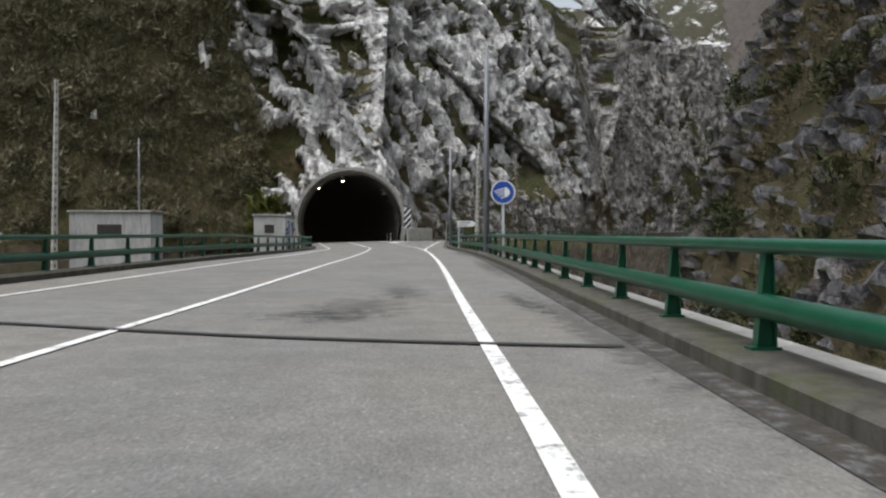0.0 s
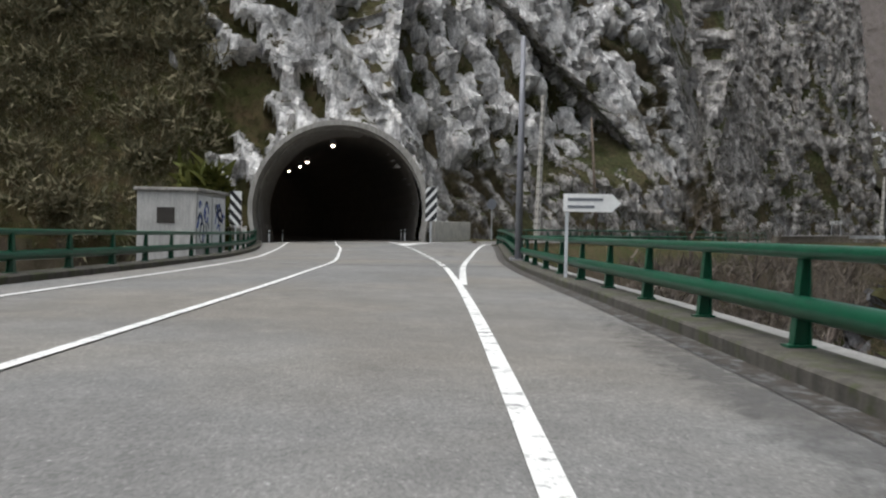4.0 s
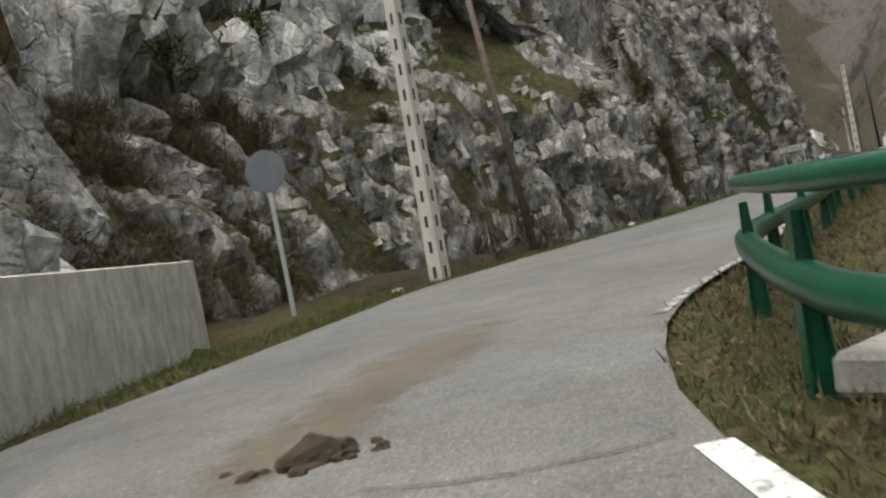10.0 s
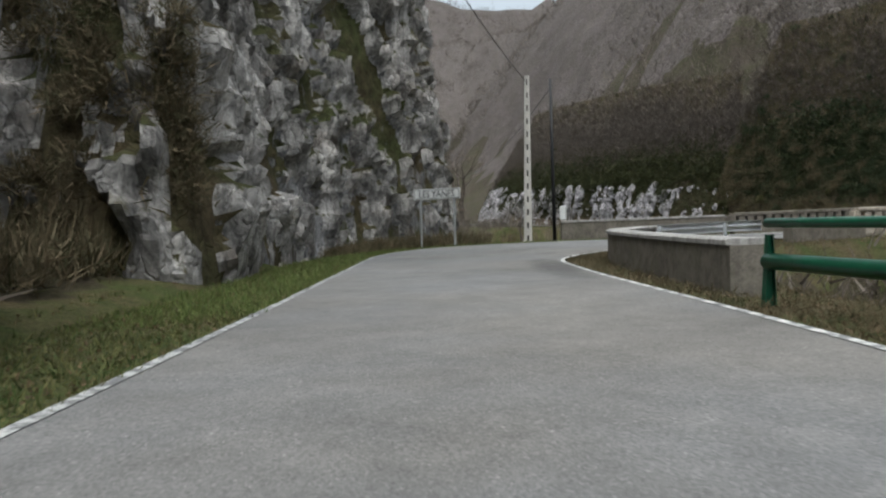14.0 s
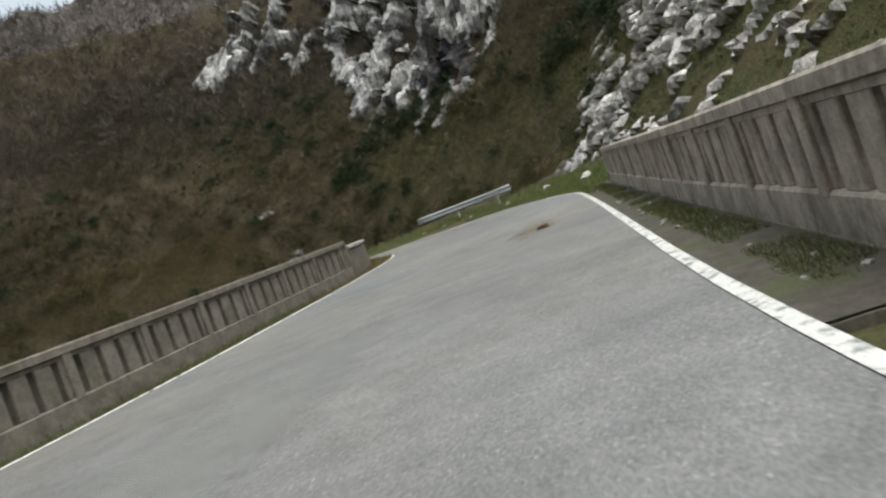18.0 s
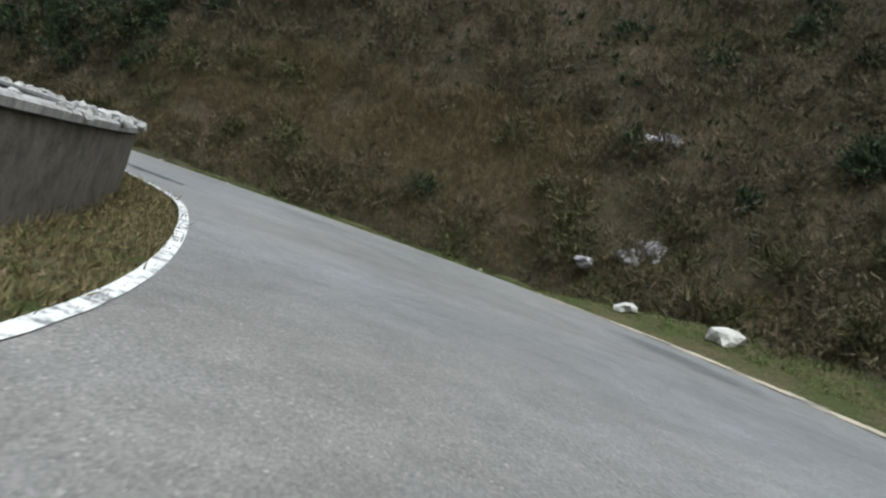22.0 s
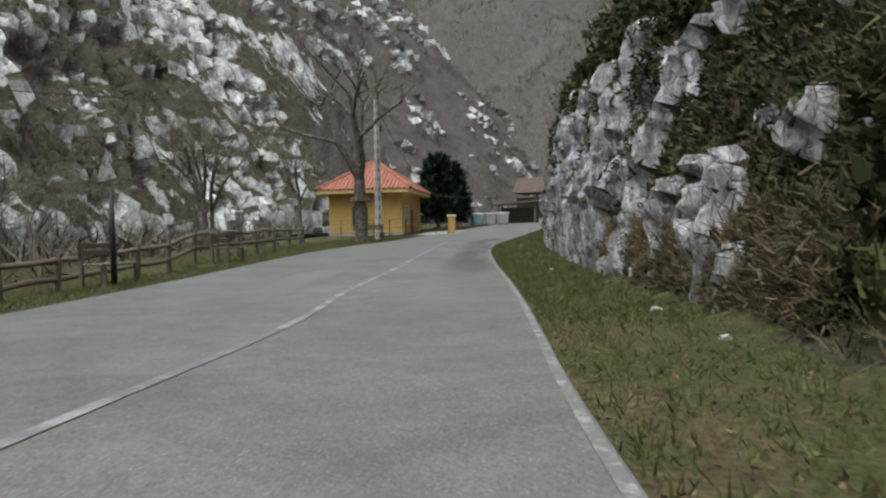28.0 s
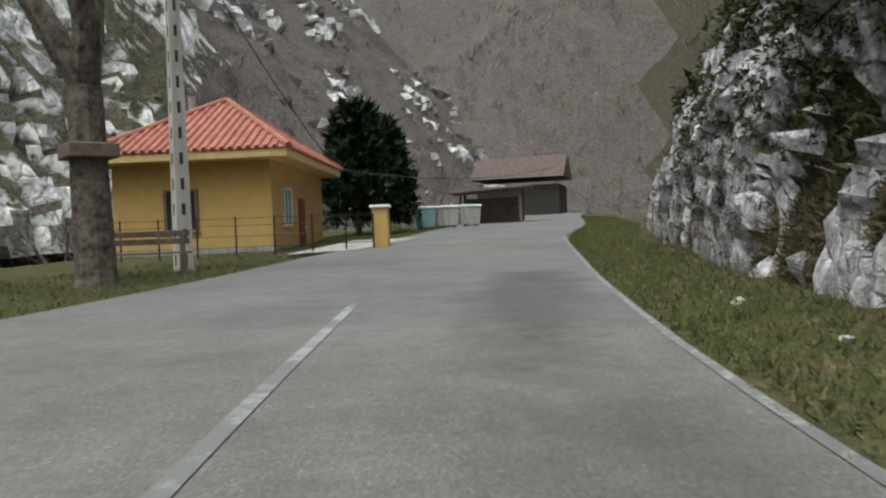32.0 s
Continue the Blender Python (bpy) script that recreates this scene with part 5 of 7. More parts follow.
# ---- house by the road ----
def house():
    ux, uy = 0.95, -0.31
    turn = math.degrees(math.atan2(uy, ux))
    W, D, H = 6.6, 10.0, 3.45
    ob = tagged(empty("house", 0, 0, 0, turn), "small ochre-yellow house with a red tiled hip roof", "house")
    ob.matrix_basis = pose(100.75, 204.0, 2.75, 0, 0, turn)
    o = 0.75
    bm = bmesh.new()
    box(bm, o, W - o, o, D - o, -0.6, H, 0.01)
    part("wall_body", bm, M_YELLOW, ob)
    bm = bmesh.new()
    box(bm, o - 0.02, W - o + 0.02, o - 0.02, D - o + 0.02, -0.6, 0.45, 0.01)
    part("plinth", bm, M_CONC, ob)
    bm = bmesh.new()
    box(bm, 0.05, W - 0.05, 0.05, D - 0.05, H - 0.28, H, 0.02)
    part("eaves_board", bm, plain("eaves_cream", (0.62, 0.44, 0.2), 0.85), ob, "cream eaves board")
    # roof: four slopes, with rows of rounded tiles
    cx, cy, ht = W / 2, D / 2, 2.3
    roof = [(0, 0), (W, 0), (W, D), (0, D)]
    bm = bmesh.new()
    base = [bm.verts.new((x, y, H + 0.01)) for x, y in roof]
    ap = bm.verts.new((cx, cy, H + ht))
    for k in range(4):
        bm.faces.new((base[k], base[(k + 1) % 4], ap))
    bm.faces.new(base[::-1])
    roof_ob = part("roof", bm, M_TILE, ob)
    apex = Vector((cx, cy, H + ht))
    for k in range(4):
        a, b = Vector((*roof[k], H + 0.01)), Vector((*roof[(k + 1) % 4], H + 0.01))
        nrm = (b - a).cross(apex - a).normalized()
        n = int((b - a).length / 0.27)
        foot = (apex - a).dot((b - a).normalized()) / (b - a).length
        for j in range(n):
            t = (j + 0.5) / n
            reach = t / foot if t < foot else (1 - t) / (1 - foot)
            p0 = a.lerp(b, t)
            mid = a.lerp(b, foot)
            p1 = p0 + (apex - mid) * reach
            if (p1 - p0).length < 0.3:
                continue
            bm = bmesh.new()
            steps = max(2, int((p1 - p0).length / 0.45))
            pts, rr = [], []
            for q in range(steps):
                for e, r in ((0.0, 0.085), (0.96, 0.07)):
                    pts.append(p0.lerp(p1, (q + e) / steps) + nrm * 0.012)
                    rr.append(r)
            tube(bm, pts, rr, 6)
            part("cover_tile", bm, M_TILE, roof_ob)
        bm = bmesh.new()
        tube(bm, [a + nrm * 0.05, apex + nrm * 0.05], 0.11, 8)
        part("hip_tile", bm, M_TILE, roof_ob)
    # openings
    def opening(name, x0, x1, y0, y1, z0, z1, mat, label=""):
        bm = bmesh.new()
        box(bm, x0, x1, y0, y1, z0, z1, 0.01)
        return part(name, bm, mat, ob, label)
    glass = plain("dark_window_glass", (0.03, 0.025, 0.025), 0.15, vary=0.1)
    red = plain("door_red", (0.2, 0.035, 0.03), 0.5)
    w1 = opening("window", 2.5, 3.4, o - 0.03, o + 0.05, 1.05, 2.25, glass, "dark shuttered window")
    for x0, x1, z0, z1 in ((2.4, 2.5, 0.98, 2.32), (3.4, 3.5, 0.98, 2.32), (2.5, 3.4, 2.25, 2.32), (2.35, 3.55, 0.9, 0.98)):
        bm = bmesh.new()
        box(bm, x0, x1, o - 0.07, o - 0.001, z0, z1, 0.005)
        part("frame", bm, M_WOOD, w1)
    xr = W - o
    w2 = opening("window", xr - 0.05, xr + 0.03, 2.3, 3.3, 1.2, 2.3, plain("pale_window", (0.3, 0.38, 0.42), 0.2), "pale blue glazed window")
    for y0, y1, z0, z1 in ((2.2, 2.3, 1.12, 2.38), (3.3, 3.4, 1.12, 2.38), (2.3, 3.3, 2.3, 2.38), (2.2, 3.4, 1.05, 1.12), (2.78, 2.83, 1.12, 2.3)):
        bm = bmesh.new()
        box(bm, xr + 0.001, xr + 0.06, y0, y1, z0, z1, 0.004)
        part("frame", bm, M_WHITE, w2)
    door = opening("door", xr - 0.05, xr + 0.04, 4.6, 5.6, 0.0, 2.1, red, "dark red wooden door")
    bm = bmesh.new()
    box(bm, xr + 0.041, xr + 0.1, 5.42, 5.47, 1.0, 1.12)
    part("handle", bm, M_GALV, door)
    bm = bmesh.new()
    tube(bm, [(W * 0.28, D * 0.55, H + 0.9), (W * 0.28, D * 0.55, H + 2.6)], 0.13, 10)
    part("chimney_pipe", bm, M_CONC, ob)


house()
bm = bmesh.new()
box(bm, -0.24, 0.24, -0.24, 0.24, -0.3, 1.35, 0.02)
gate_pillar = part("gate_pillar", bm, M_YELLOW)
tagged(gate_pillar, "square yellow rendered gate pillar with a pale cap", "pillar")
gate_pillar.matrix_basis = pose(109.6, 200.9, 2.85, 0, 0, -18)
bm = bmesh.new()
box(bm, -0.3, 0.3, -0.3, 0.3, 1.352, 1.44, 0.02)
part("cap", bm, M_WHITE, gate_pillar)
tagged(mesh_ob("forecourt", [(x, y, float(road_z(x, y)) + 0.02) for x, y in ((106.5, 198.6), (108.6, 199.4), (112.0, 206.2), (109.8, 207.0))], [(0, 1, 2, 3)], M_DECK), "pale concrete forecourt between house and road", "pavement", kind="structure")


def wire_fence():
    ob = tagged(empty("wire_fence"), "thin dark wire fence on steel posts before the house", "fence")
    p = along([(101.2, 200.9), (104.5, 200.0), (107.6, 199.6), (109.3, 200.6)], 1.1)
    for x, y in p:
        bm = bmesh.new()
        tube(bm, [(x, y, 2.5), (x, y, 4.05)], 0.025, 6)
        part("post", bm, M_BLACK, ob)
    for h in (0.2, 0.5, 0.8, 1.1, 1.3):
        bm = bmesh.new()
        tube(bm, [(x, y, 2.7 + h) for x, y in p], 0.008, 4)
        part("wire", bm, M_BLACK, ob)


wire_fence()


# ---- wooden fence, benches and shelter ----
def log_fence(line, label, spacing=2.1):
    ob = tagged(empty("log_fence"), label, "fence")
    p = along(line, spacing)
    rnd = random.Random(3)
    zs = [zat(x, y) for x, y in p]
    for (x, y), z in zip(p, zs):
        bm = bmesh.new()
        dx, dy = rnd.uniform(-0.05, 0.05), rnd.uniform(-0.05, 0.05)
        tube(bm, [(x, y, z - 0.3), (x + dx / 2, y + dy / 2, z + 0.5), (x + dx, y + dy, z + 1.0)], [0.07, 0.065, 0.06], 7)
        part("post", bm, M_WOOD, ob)
    for i in range(len(p) - 1):
        for h in (0.48, 0.88):
            bm = bmesh.new()
            a, b = Vector((*p[i], zs[i] + h)), Vector((*p[i + 1], zs[i + 1] + h))
            m = (a + b) / 2 + Vector((0, 0, rnd.uniform(-0.07, 0.04)))
            tube(bm, [a + (a - b) * 0.06, m, b + (b - a) * 0.06], [0.055, 0.06, 0.05], 7)
            part("rail", bm, M_WOOD, ob)


log_fence([(91.4, 152.5), (93.0, 160), (95.0, 169), (97.0, 176.5), (99.2, 183.5)], "rustic weathered log fence along the grass verge")


def bench(x, y, turn, label):
    ob = tagged(empty("bench", x, y, zat(x, y), turn), label, "bench", "roadside benches")
    for k in range(3):
        bm = bmesh.new()
        box(bm, -0.9, 0.9, -0.22 + 0.15 * k, -0.09 + 0.15 * k, 0.43, 0.47, 0.01)
        part("seat_plank", bm, M_WOOD, ob)
    for z in (0.62, 0.78):
        bm = bmesh.new()
        box(bm, -0.9, 0.9, 0.27, 0.31, z, z + 0.12, 0.01)
        part("back_plank", bm, M_WOOD, ob)
    for sx in (-0.75, 0.75):
        for sy, h in ((-0.2, 0.43), (0.28, 0.9)):
            bm = bmesh.new()
            box(bm, sx - 0.05, sx + 0.05, sy - 0.04, sy + 0.04, -0.1, h, 0.01)
            part("leg", bm, M_WOOD, ob)


bench(94.6, 163.5, 75, "weathered wooden bench beside the log fence")
bench(96.6, 171.5, 75, "weathered wooden bench beside the log fence")
bench(103.3, 193.4, 5, "weathered wooden bench between the tree and the pole")
round_pole(94.9, 162.0, zat(94.9, 162.0), 1.9, 0.06, M_BLACK, "short dark post standing by the fence", name="post")


def shelter():
    ob = tagged(empty("wooden_shelter", 120.5, 222.5, 0, -25), "small dark wooden shelter with a sloping roof", "shelter")
    z = float(road_z(118, 220))
    ob.location.z = z
    for sx in (-1.7, 1.7):
        for sy in (-0.9, 0.9):
            bm = bmesh.new()
            box(bm, sx - 0.08, sx + 0.08, sy - 0.08, sy + 0.08, -0.6, 1.95, 0.01)
            part("post", bm, M_WOOD, ob)
    bm = bmesh.new()
    box(bm, -2.3, 2.3, -1.4, 1.4, 1.95, 2.1, 0.02)
    for v in bm.verts:
        v.co.z += 0.12 * v.co.x / 2.3 + (0.3 if v.co.z > 2.05 and abs(v.co.y) < 0.3 else 0)
    part("roof", bm, M_WOOD, ob)
    bm = bmesh.new()
    box(bm, -1.6, 1.6, 0.8, 0.9, 0, 1.6)
    part("back_wall", bm, M_WOOD, ob)


shelter()


def bin_unit(x, y, label, mat):
    ob = tagged(empty("litter_bin", x, y, float(road_z(x, y)), 10), label, "bin", "recycling bins")
    bm = bmesh.new()
    box(bm, -0.42, 0.42, -0.4, 0.4, 0.08, 1.0, 0.04)
    for v in bm.verts:
        v.co.x *= 0.82 if v.co.z < 0.5 else 1
    part("body", bm, mat, ob)
    bm = bmesh.new()
    box(bm, -0.46, 0.46, -0.45, 0.45, 1.002, 1.12, 0.04)
    part("lid", bm, M_WHITE, ob)
    for sx in (-0.3, 0.3):
        bm = bmesh.new()
        tube(bm, [(sx - 0.04, 0, 0.08), (sx + 0.04, 0, 0.08)], 0.08, 10)
        part("wheel", bm, M_BLACK, ob)


teal = plain("bin_teal", (0.25, 0.42, 0.42), 0.5)
for k in range(3):
    bin_unit(115.1 + 1.3 * k, 217.0 + 0.4 * k, "pale bin with a white lid at the roadside", teal if k == 0 else M_CABIN)


def barn():
    ob = tagged(empty("barn", 131, 245, 4.6, -30), "far stone barn with a dark red roof among the trees", "barn")
    bm = bmesh.new()
    box(bm, -3.4, 3.4, -3, 3, -4, 2.6)
    part("wall_body", bm, M_SHADE, ob)
    vs = [(-3.9, -3.6, 3.2), (3.9, -3.6, 3.2), (3.9, 3.6, 3.2), (-3.9, 3.6, 3.2), (-3.9, 0, 5.2), (3.9, 0, 5.2)]
    mesh_ob("roof", vs, [(0, 1, 5, 4), (3, 4, 5, 2), (0, 4, 3), (1, 2, 5), (0, 3, 2, 1)], plain("dark_roof_tile", (0.1, 0.07, 0.062), 0.9, vary=0.4), ob)
    for x in (-2, 0, 2):
        bm = bmesh.new()
        box(bm, x - 0.5, x + 0.5, -3.04, -2.9, 0.8, 2.0)
        part("window", bm, M_SHADE, ob)


barn()


def cable(a, b, sag, r=0.018):
    pts = [Vector(a).lerp(Vector(b), t) - Vector((0, 0, sag * 4 * t * (1 - t))) for t in np.linspace(0, 1, 17)]
    bm = bmesh.new()
    tube(bm, pts, r, 4)
    return tagged(part("overhead_cable", bm, M_BLACK), "thin black overhead cable between poles", "cable", "overhead cables")


cable((43.8, 128.1, 8.1), (9.8, 105.7, 10.9), 0.8)
cable((46.2, 128.6, 8.2), (104.0, 194.9, 10.6), 2.0)
cable((104.0, 194.9, 10.6), (109.2, 207.8, 6.2), 0.3)
cable((109.2, 207.8, 6.0), (124, 222, 7.0), 0.5)


# ---- what lies on the road ----
def soft(name, color, solid=0.8, grain=3.0, ragged=0.9):
    """A stain that thins out towards its edge, over a disc of radius 1."""
    n = Nodes(name, 0.9)
    length = n.t.nodes.new("ShaderNodeVectorMath")
    length.operation = "LENGTH"
    n.link(n.co, length.inputs[0])
    f = n.math("ADD", n.math("SUBTRACT", 1.0, length.outputs["Value"]), n.math("MULTIPLY", n.math("SUBTRACT", n.noise(grain, 6, 0.75), 0.55), ragged * 2))
    n.put(n.b.inputs["Alpha"], n.ramp(f, (0.05, 0.0), (0.6, solid)))
    c = n.mix(1.0, color, n.ramp(n.noise(40, 4, 0.7), (0.3, 0.6), (0.7, 1.3)), "MULTIPLY")
    return n.done(c)


def stain(name, x, y, w, l, turn, mat, label, lift=0.014, category="stain"):
    """An uneven thin patch on the road."""
    vs = [(0, 0, 0)] + [(math.cos(2 * math.pi * k / 24), math.sin(2 * math.pi * k / 24), 0) for k in range(24)]
    ob = mesh_ob(name, vs, [(0, k + 1, (k + 1) % 24 + 1) for k in range(24)], mat)
    e = 0.5
    z, zx, zy = (float(road_z(x + a, y + b)) for a, b in ((0, 0), (e, 0), (0, e)))
    tilt = pose(0, 0, 0, math.degrees(math.atan((zy - z) / e)), -math.degrees(math.atan((zx - z) / e)))
    ob.matrix_basis = pose(x, y, z + lift) @ tilt @ pose(0, 0, 0, 0, 0, turn) @ Matrix.Diagonal((w, l, 1, 1))
    return tagged(ob, label, category, kind="structure")


M_OIL = soft("oil_stain", (0.095, 0.092, 0.09), 0.4, 5.0, 1.7)
M_DIRT = plain("spilt_earth", (0.05, 0.037, 0.025), 1.0, vary=0.4, scale=9)
M_SMEAR = soft("earth_smear", (0.2, 0.16, 0.115), 0.55, 2.0, 0.8)
M_TRACK = soft("darker_asphalt", (0.085, 0.085, 0.087), 0.32, 0.8, 0.5)
M_LIGHT = soft("pale_worn_asphalt", (0.26, 0.255, 0.24), 0.4, 0.8, 0.5)
M_CRACKED = soft("crumbled_asphalt", (0.05, 0.05, 0.05), 0.8, 7.0, 1.6)
for x, y, w, l, turn in ((-1.0, 10.6, 0.8, 2.0, 0), (-1.3, 9.6, 0.9, 0.9, 0), (-0.6, 13.4, 0.5, 1.8, 5), (1.0, 11.5, 0.25, 2.2, 4), (1.35, 8.5, 0.35, 6, 2), (-1.6, 69.3, 0.3, 0.8, 10), (-1.5, 64, 0.3, 0.7, 0), (-1.9, 59.2, 0.25, 1.2, 8), (1.25, 22, 0.4, 7, 1), (0.9, 38, 0.4, 6, 2)):
    stain("oil_stain", x, y, w, l, turn, M_OIL, "dark oil stain on the bridge asphalt")
stain("earth_smear", -0.5, 84.0, 0.45, 1.5, -35, M_SMEAR, "brown earth smeared over the asphalt")
stain("earth_smear", 0.5, 85.6, 0.6, 2.2, -35, M_SMEAR, "brown earth smeared over the asphalt")
stain("earth_smear", 55.0, 112.1, 1.6, 0.5, -28, M_SMEAR, "brown earth smeared over the asphalt")
for k, (x, y, w, l, turn) in enumerate(((102.6, 165, 0.8, 8, -13), (105.2, 175, 0.9, 8, -15), (108, 184.5, 0.9, 7, -22), (28.5, 114.2, 0.6, 4, -44),
                                         (76, 106, 3, 0.8, 3), (84.5, 109, 2.5, 0.8, 30))):
    stain("dark_track", x, y, w, l, turn, M_TRACK, "darker worn wheel track in the asphalt")
for k, (x, y, w, l, turn) in enumerate(((33, 120.5, 5, 1.4, 20), (47, 118.2, 6, 1.0, -28), (86.5, 114.0, 1.0, 5, -38), (12, 99.6, 1.2, 7, -43), (70, 108.6, 5, 1.2, -4), (95.6, 140, 0.7, 8, -14), (98.5, 161, 0.7, 8, -12))):
    stain("pale_track", x, y, w, l, turn, M_LIGHT, "paler worn wheel track in the asphalt")
for x, y, w, l, turn in ((33.0, 118.16, 0.75, 0.07, -8), (68.97, 108.85, 0.09, 0.42, 20), (69.5, 109.9, 0.06, 0.25, 20), (99.0, 158.05, 0.22, 0.06, -40), (99.22, 156.02, 0.06, 0.07, 0), (100.09, 157.26, 0.04, 0.1, 0), (100.6, 154.92, 0.16, 0.03, -20),
                         (85.2, 118.0, 0.35, 1.7, -24)):
    stain("broken_patch", x, y, w, l, turn, M_CRACKED, "dark crumbled patch in the asphalt")
M_SILT = soft("washed_silt", (0.36, 0.31, 0.235), 1.0, 3.0, 0.9)
M_MUD = soft("wet_mud", (0.045, 0.034, 0.024), 0.8, 4.0, 1.2)
for x, y, w, turn in ((81.6, 105.75, 0.3, -62), (82.9, 106.2, 0.42, -66), (84.3, 106.85, 0.5, -57), (85.7, 107.75, 0.55, -56), (87.0, 108.7, 0.5, -52), (88.1, 109.8, 0.42, -36), (89.0, 111.2, 0.3, -30)):
    stain("silt_fan", x, y, w, 1.3, turn, M_SILT, "pale dirt washed over the edge of the asphalt")
for x, y, w, turn in ((83.4, 106.75, 0.1, -60), (85.0, 107.7, 0.09, -57), (86.2, 108.5, 0.1, -55), (87.3, 109.4, 0.07, -50)):
    stain("mud_puddle", x, y, w, 0.5, turn, M_MUD, "dark damp mud in the washed dirt", lift=0.018)
M_GRAVEL = soft("gritty_shoulder", (0.15, 0.145, 0.13), 0.9, 5.0, 1.2)
for t in range(14):
    q = t / 13
    stain("gravel_shoulder", 44.6 + 17.2 * q, 114.75 - 7.95 * q, 0.9, 0.28, -25, M_GRAVEL, "grey grit below the old bridge parapet", lift=0.03)
stain("tar_patch", 96.3, 141.2, 0.14, 6.2, -9, M_OIL, "dark tar seam in the lane")


bm = bmesh.new()
box(bm, -0.35, 0.35, -0.25, 0.25, -0.1, 0.08, 0.03)
tagged(part("concrete_block", bm, M_CONC), "broken pale concrete slab lying in the verge", "slab").matrix_basis = pose(1.75, 82.3, 0.56, 3, 4, 30)


def heap(x, y, r, h, label, mat, seed):
    bm = bmesh.new()
    bmesh.ops.create_icosphere(bm, subdivisions=3, radius=1.0)
    for v in bm.verts:
        q = 0.6 + 0.8 * noise.noise(v.co * 1.7 + Vector((seed, 0, 0)))
        v.co = Vector((v.co.x * r * (1 + 0.4 * q), v.co.y * r * 0.6 * (1 + 0.4 * q), max(v.co.z, -0.2) * h * (0.6 + 0.7 * q)))
    ob = tagged(part("earth_mound", bm, mat), label, "heap")
    ob.matrix_basis = pose(x, y, float(road_z(x, y)) + 0.01, 0, 0, 35)


heap(-0.55, 83.4, 0.17, 0.09, "small heap of wet brown earth on the road", M_DIRT, 1)
heap(54.6, 112.1, 0.1, 0.05, "small heap of brown earth on the road", M_DIRT, 2)


M_CRACK = plain("cracked_tar", (0.06, 0.058, 0.055), 0.9)


def crack(pts, width, seed, label="thin dark crack in the asphalt"):
    p = along(pts, 0.12)
    rnd = random.Random(seed)
    off, vs = 0.0, []
    nrm = sides_of(p)
    for q, m in zip(p, nrm):
        off = 0.85 * off + rnd.uniform(-0.025, 0.025)
        w = 0.36 * width * rnd.uniform(0.1, 1.3)
        for s in (1, -1):
            x, y = q + m * (off + s * w / 2)
            vs.append((x, y, float(road_z(x, y)) + 0.016))
    fs = [(2 * i, 2 * i + 1, 2 * i + 3, 2 * i + 2) for i in range(len(p) - 1)]
    tagged(mesh_ob("road_crack", vs, fs, M_CRACK), label, "crack", kind="structure")


crack([(86.6, 118.6), (86.78, 118.94), (87.19, 119.63), (87.94, 120.91), (89.32, 123.3), (90.2, 125.2)], 0.024, 11)
crack([(85.8, 118.7), (86.01, 119.04), (86.33, 119.6), (86.74, 120.33), (88.03, 122.79)], 0.022, 12)
crack([(89.4, 118.2), (89.45, 118.9), (89.47, 119.79), (89.67, 120.62), (89.92, 121.74)], 0.026, 13)
crack([(89.87, 119.17), (90.18, 120.46), (90.51, 122.3)], 0.022, 17)
crack([(88.82, 119.35), (88.93, 120.5)], 0.016, 18)
crack([(90.0, 121.9), (90.4, 123.19), (90.55, 125.05), (90.7, 125.7)], 0.022, 16)
crack([(90.95, 125.89), (91.16, 127.08), (91.39, 128.45), (92.23, 133.34)], 0.026, 14)
crack([(89.67, 125.68), (89.82, 126.37), (90.01, 127.07)], 0.022, 15)
crack([(82.7, 113.5), (83.0, 114.2), (83.3, 114.9), (83.85, 115.9), (84.7, 117.4)], 0.035, 1)
crack([(83.7, 113.1), (84.0, 114.25), (84.2, 115.1), (84.9, 116.5), (85.3, 117.7), (86.2, 120.0)], 0.035, 2)
crack([(92.6, 132.0), (92.87, 134.4), (93.0, 135.3), (93.3, 137.0), (93.7, 140), (94.6, 145.5), (95.4, 151)], 0.05, 3)
crack([(93.64, 137.3), (93.92, 139.45), (93.94, 141.2), (94.9, 147.0), (96.0, 154)], 0.04, 4)
crack([(92.8, 132.7), (92.96, 133.5)], 0.05, 9)
crack([(-0.5, 82.7), (-0.16, 82.46), (0.3, 82.31), (0.6, 82.28)], 0.035, 6)
crack([(-1.15, 83.9), (-0.7, 83.5)], 0.02, 7)
crack([(-0.5, 86.6), (0.0, 86.12)], 0.03, 8)
crack([(0.5, 86.0), (0.95, 85.35), (1.4, 84.9), (1.9, 84.5)], 0.025, 10)


def stone(x, y, r, seed, mat=None, label="pale loose limestone beside the road", z=None, parent=None):
    bm = bmesh.new()
    bmesh.ops.create_icosphere(bm, subdivisions=2, radius=1.0)
    for v in bm.verts:
        q = noise.noise(v.co * 1.1 + Vector((seed * 3.1, 0, 0))) * 0.7 + noise.noise(v.co * 2.6 + Vector((0, seed, 0))) * 0.25
        v.co *= r * (1 + q)
        v.co.z *= 0.65
    ob = tagged(part("stone", bm, mat or M_STONE), label, "stone", "loose stones")
    ob.matrix_basis = pose(x, y, (zat(x, y) if z is None else z) + r * 0.25, 0, 0, seed * 47)


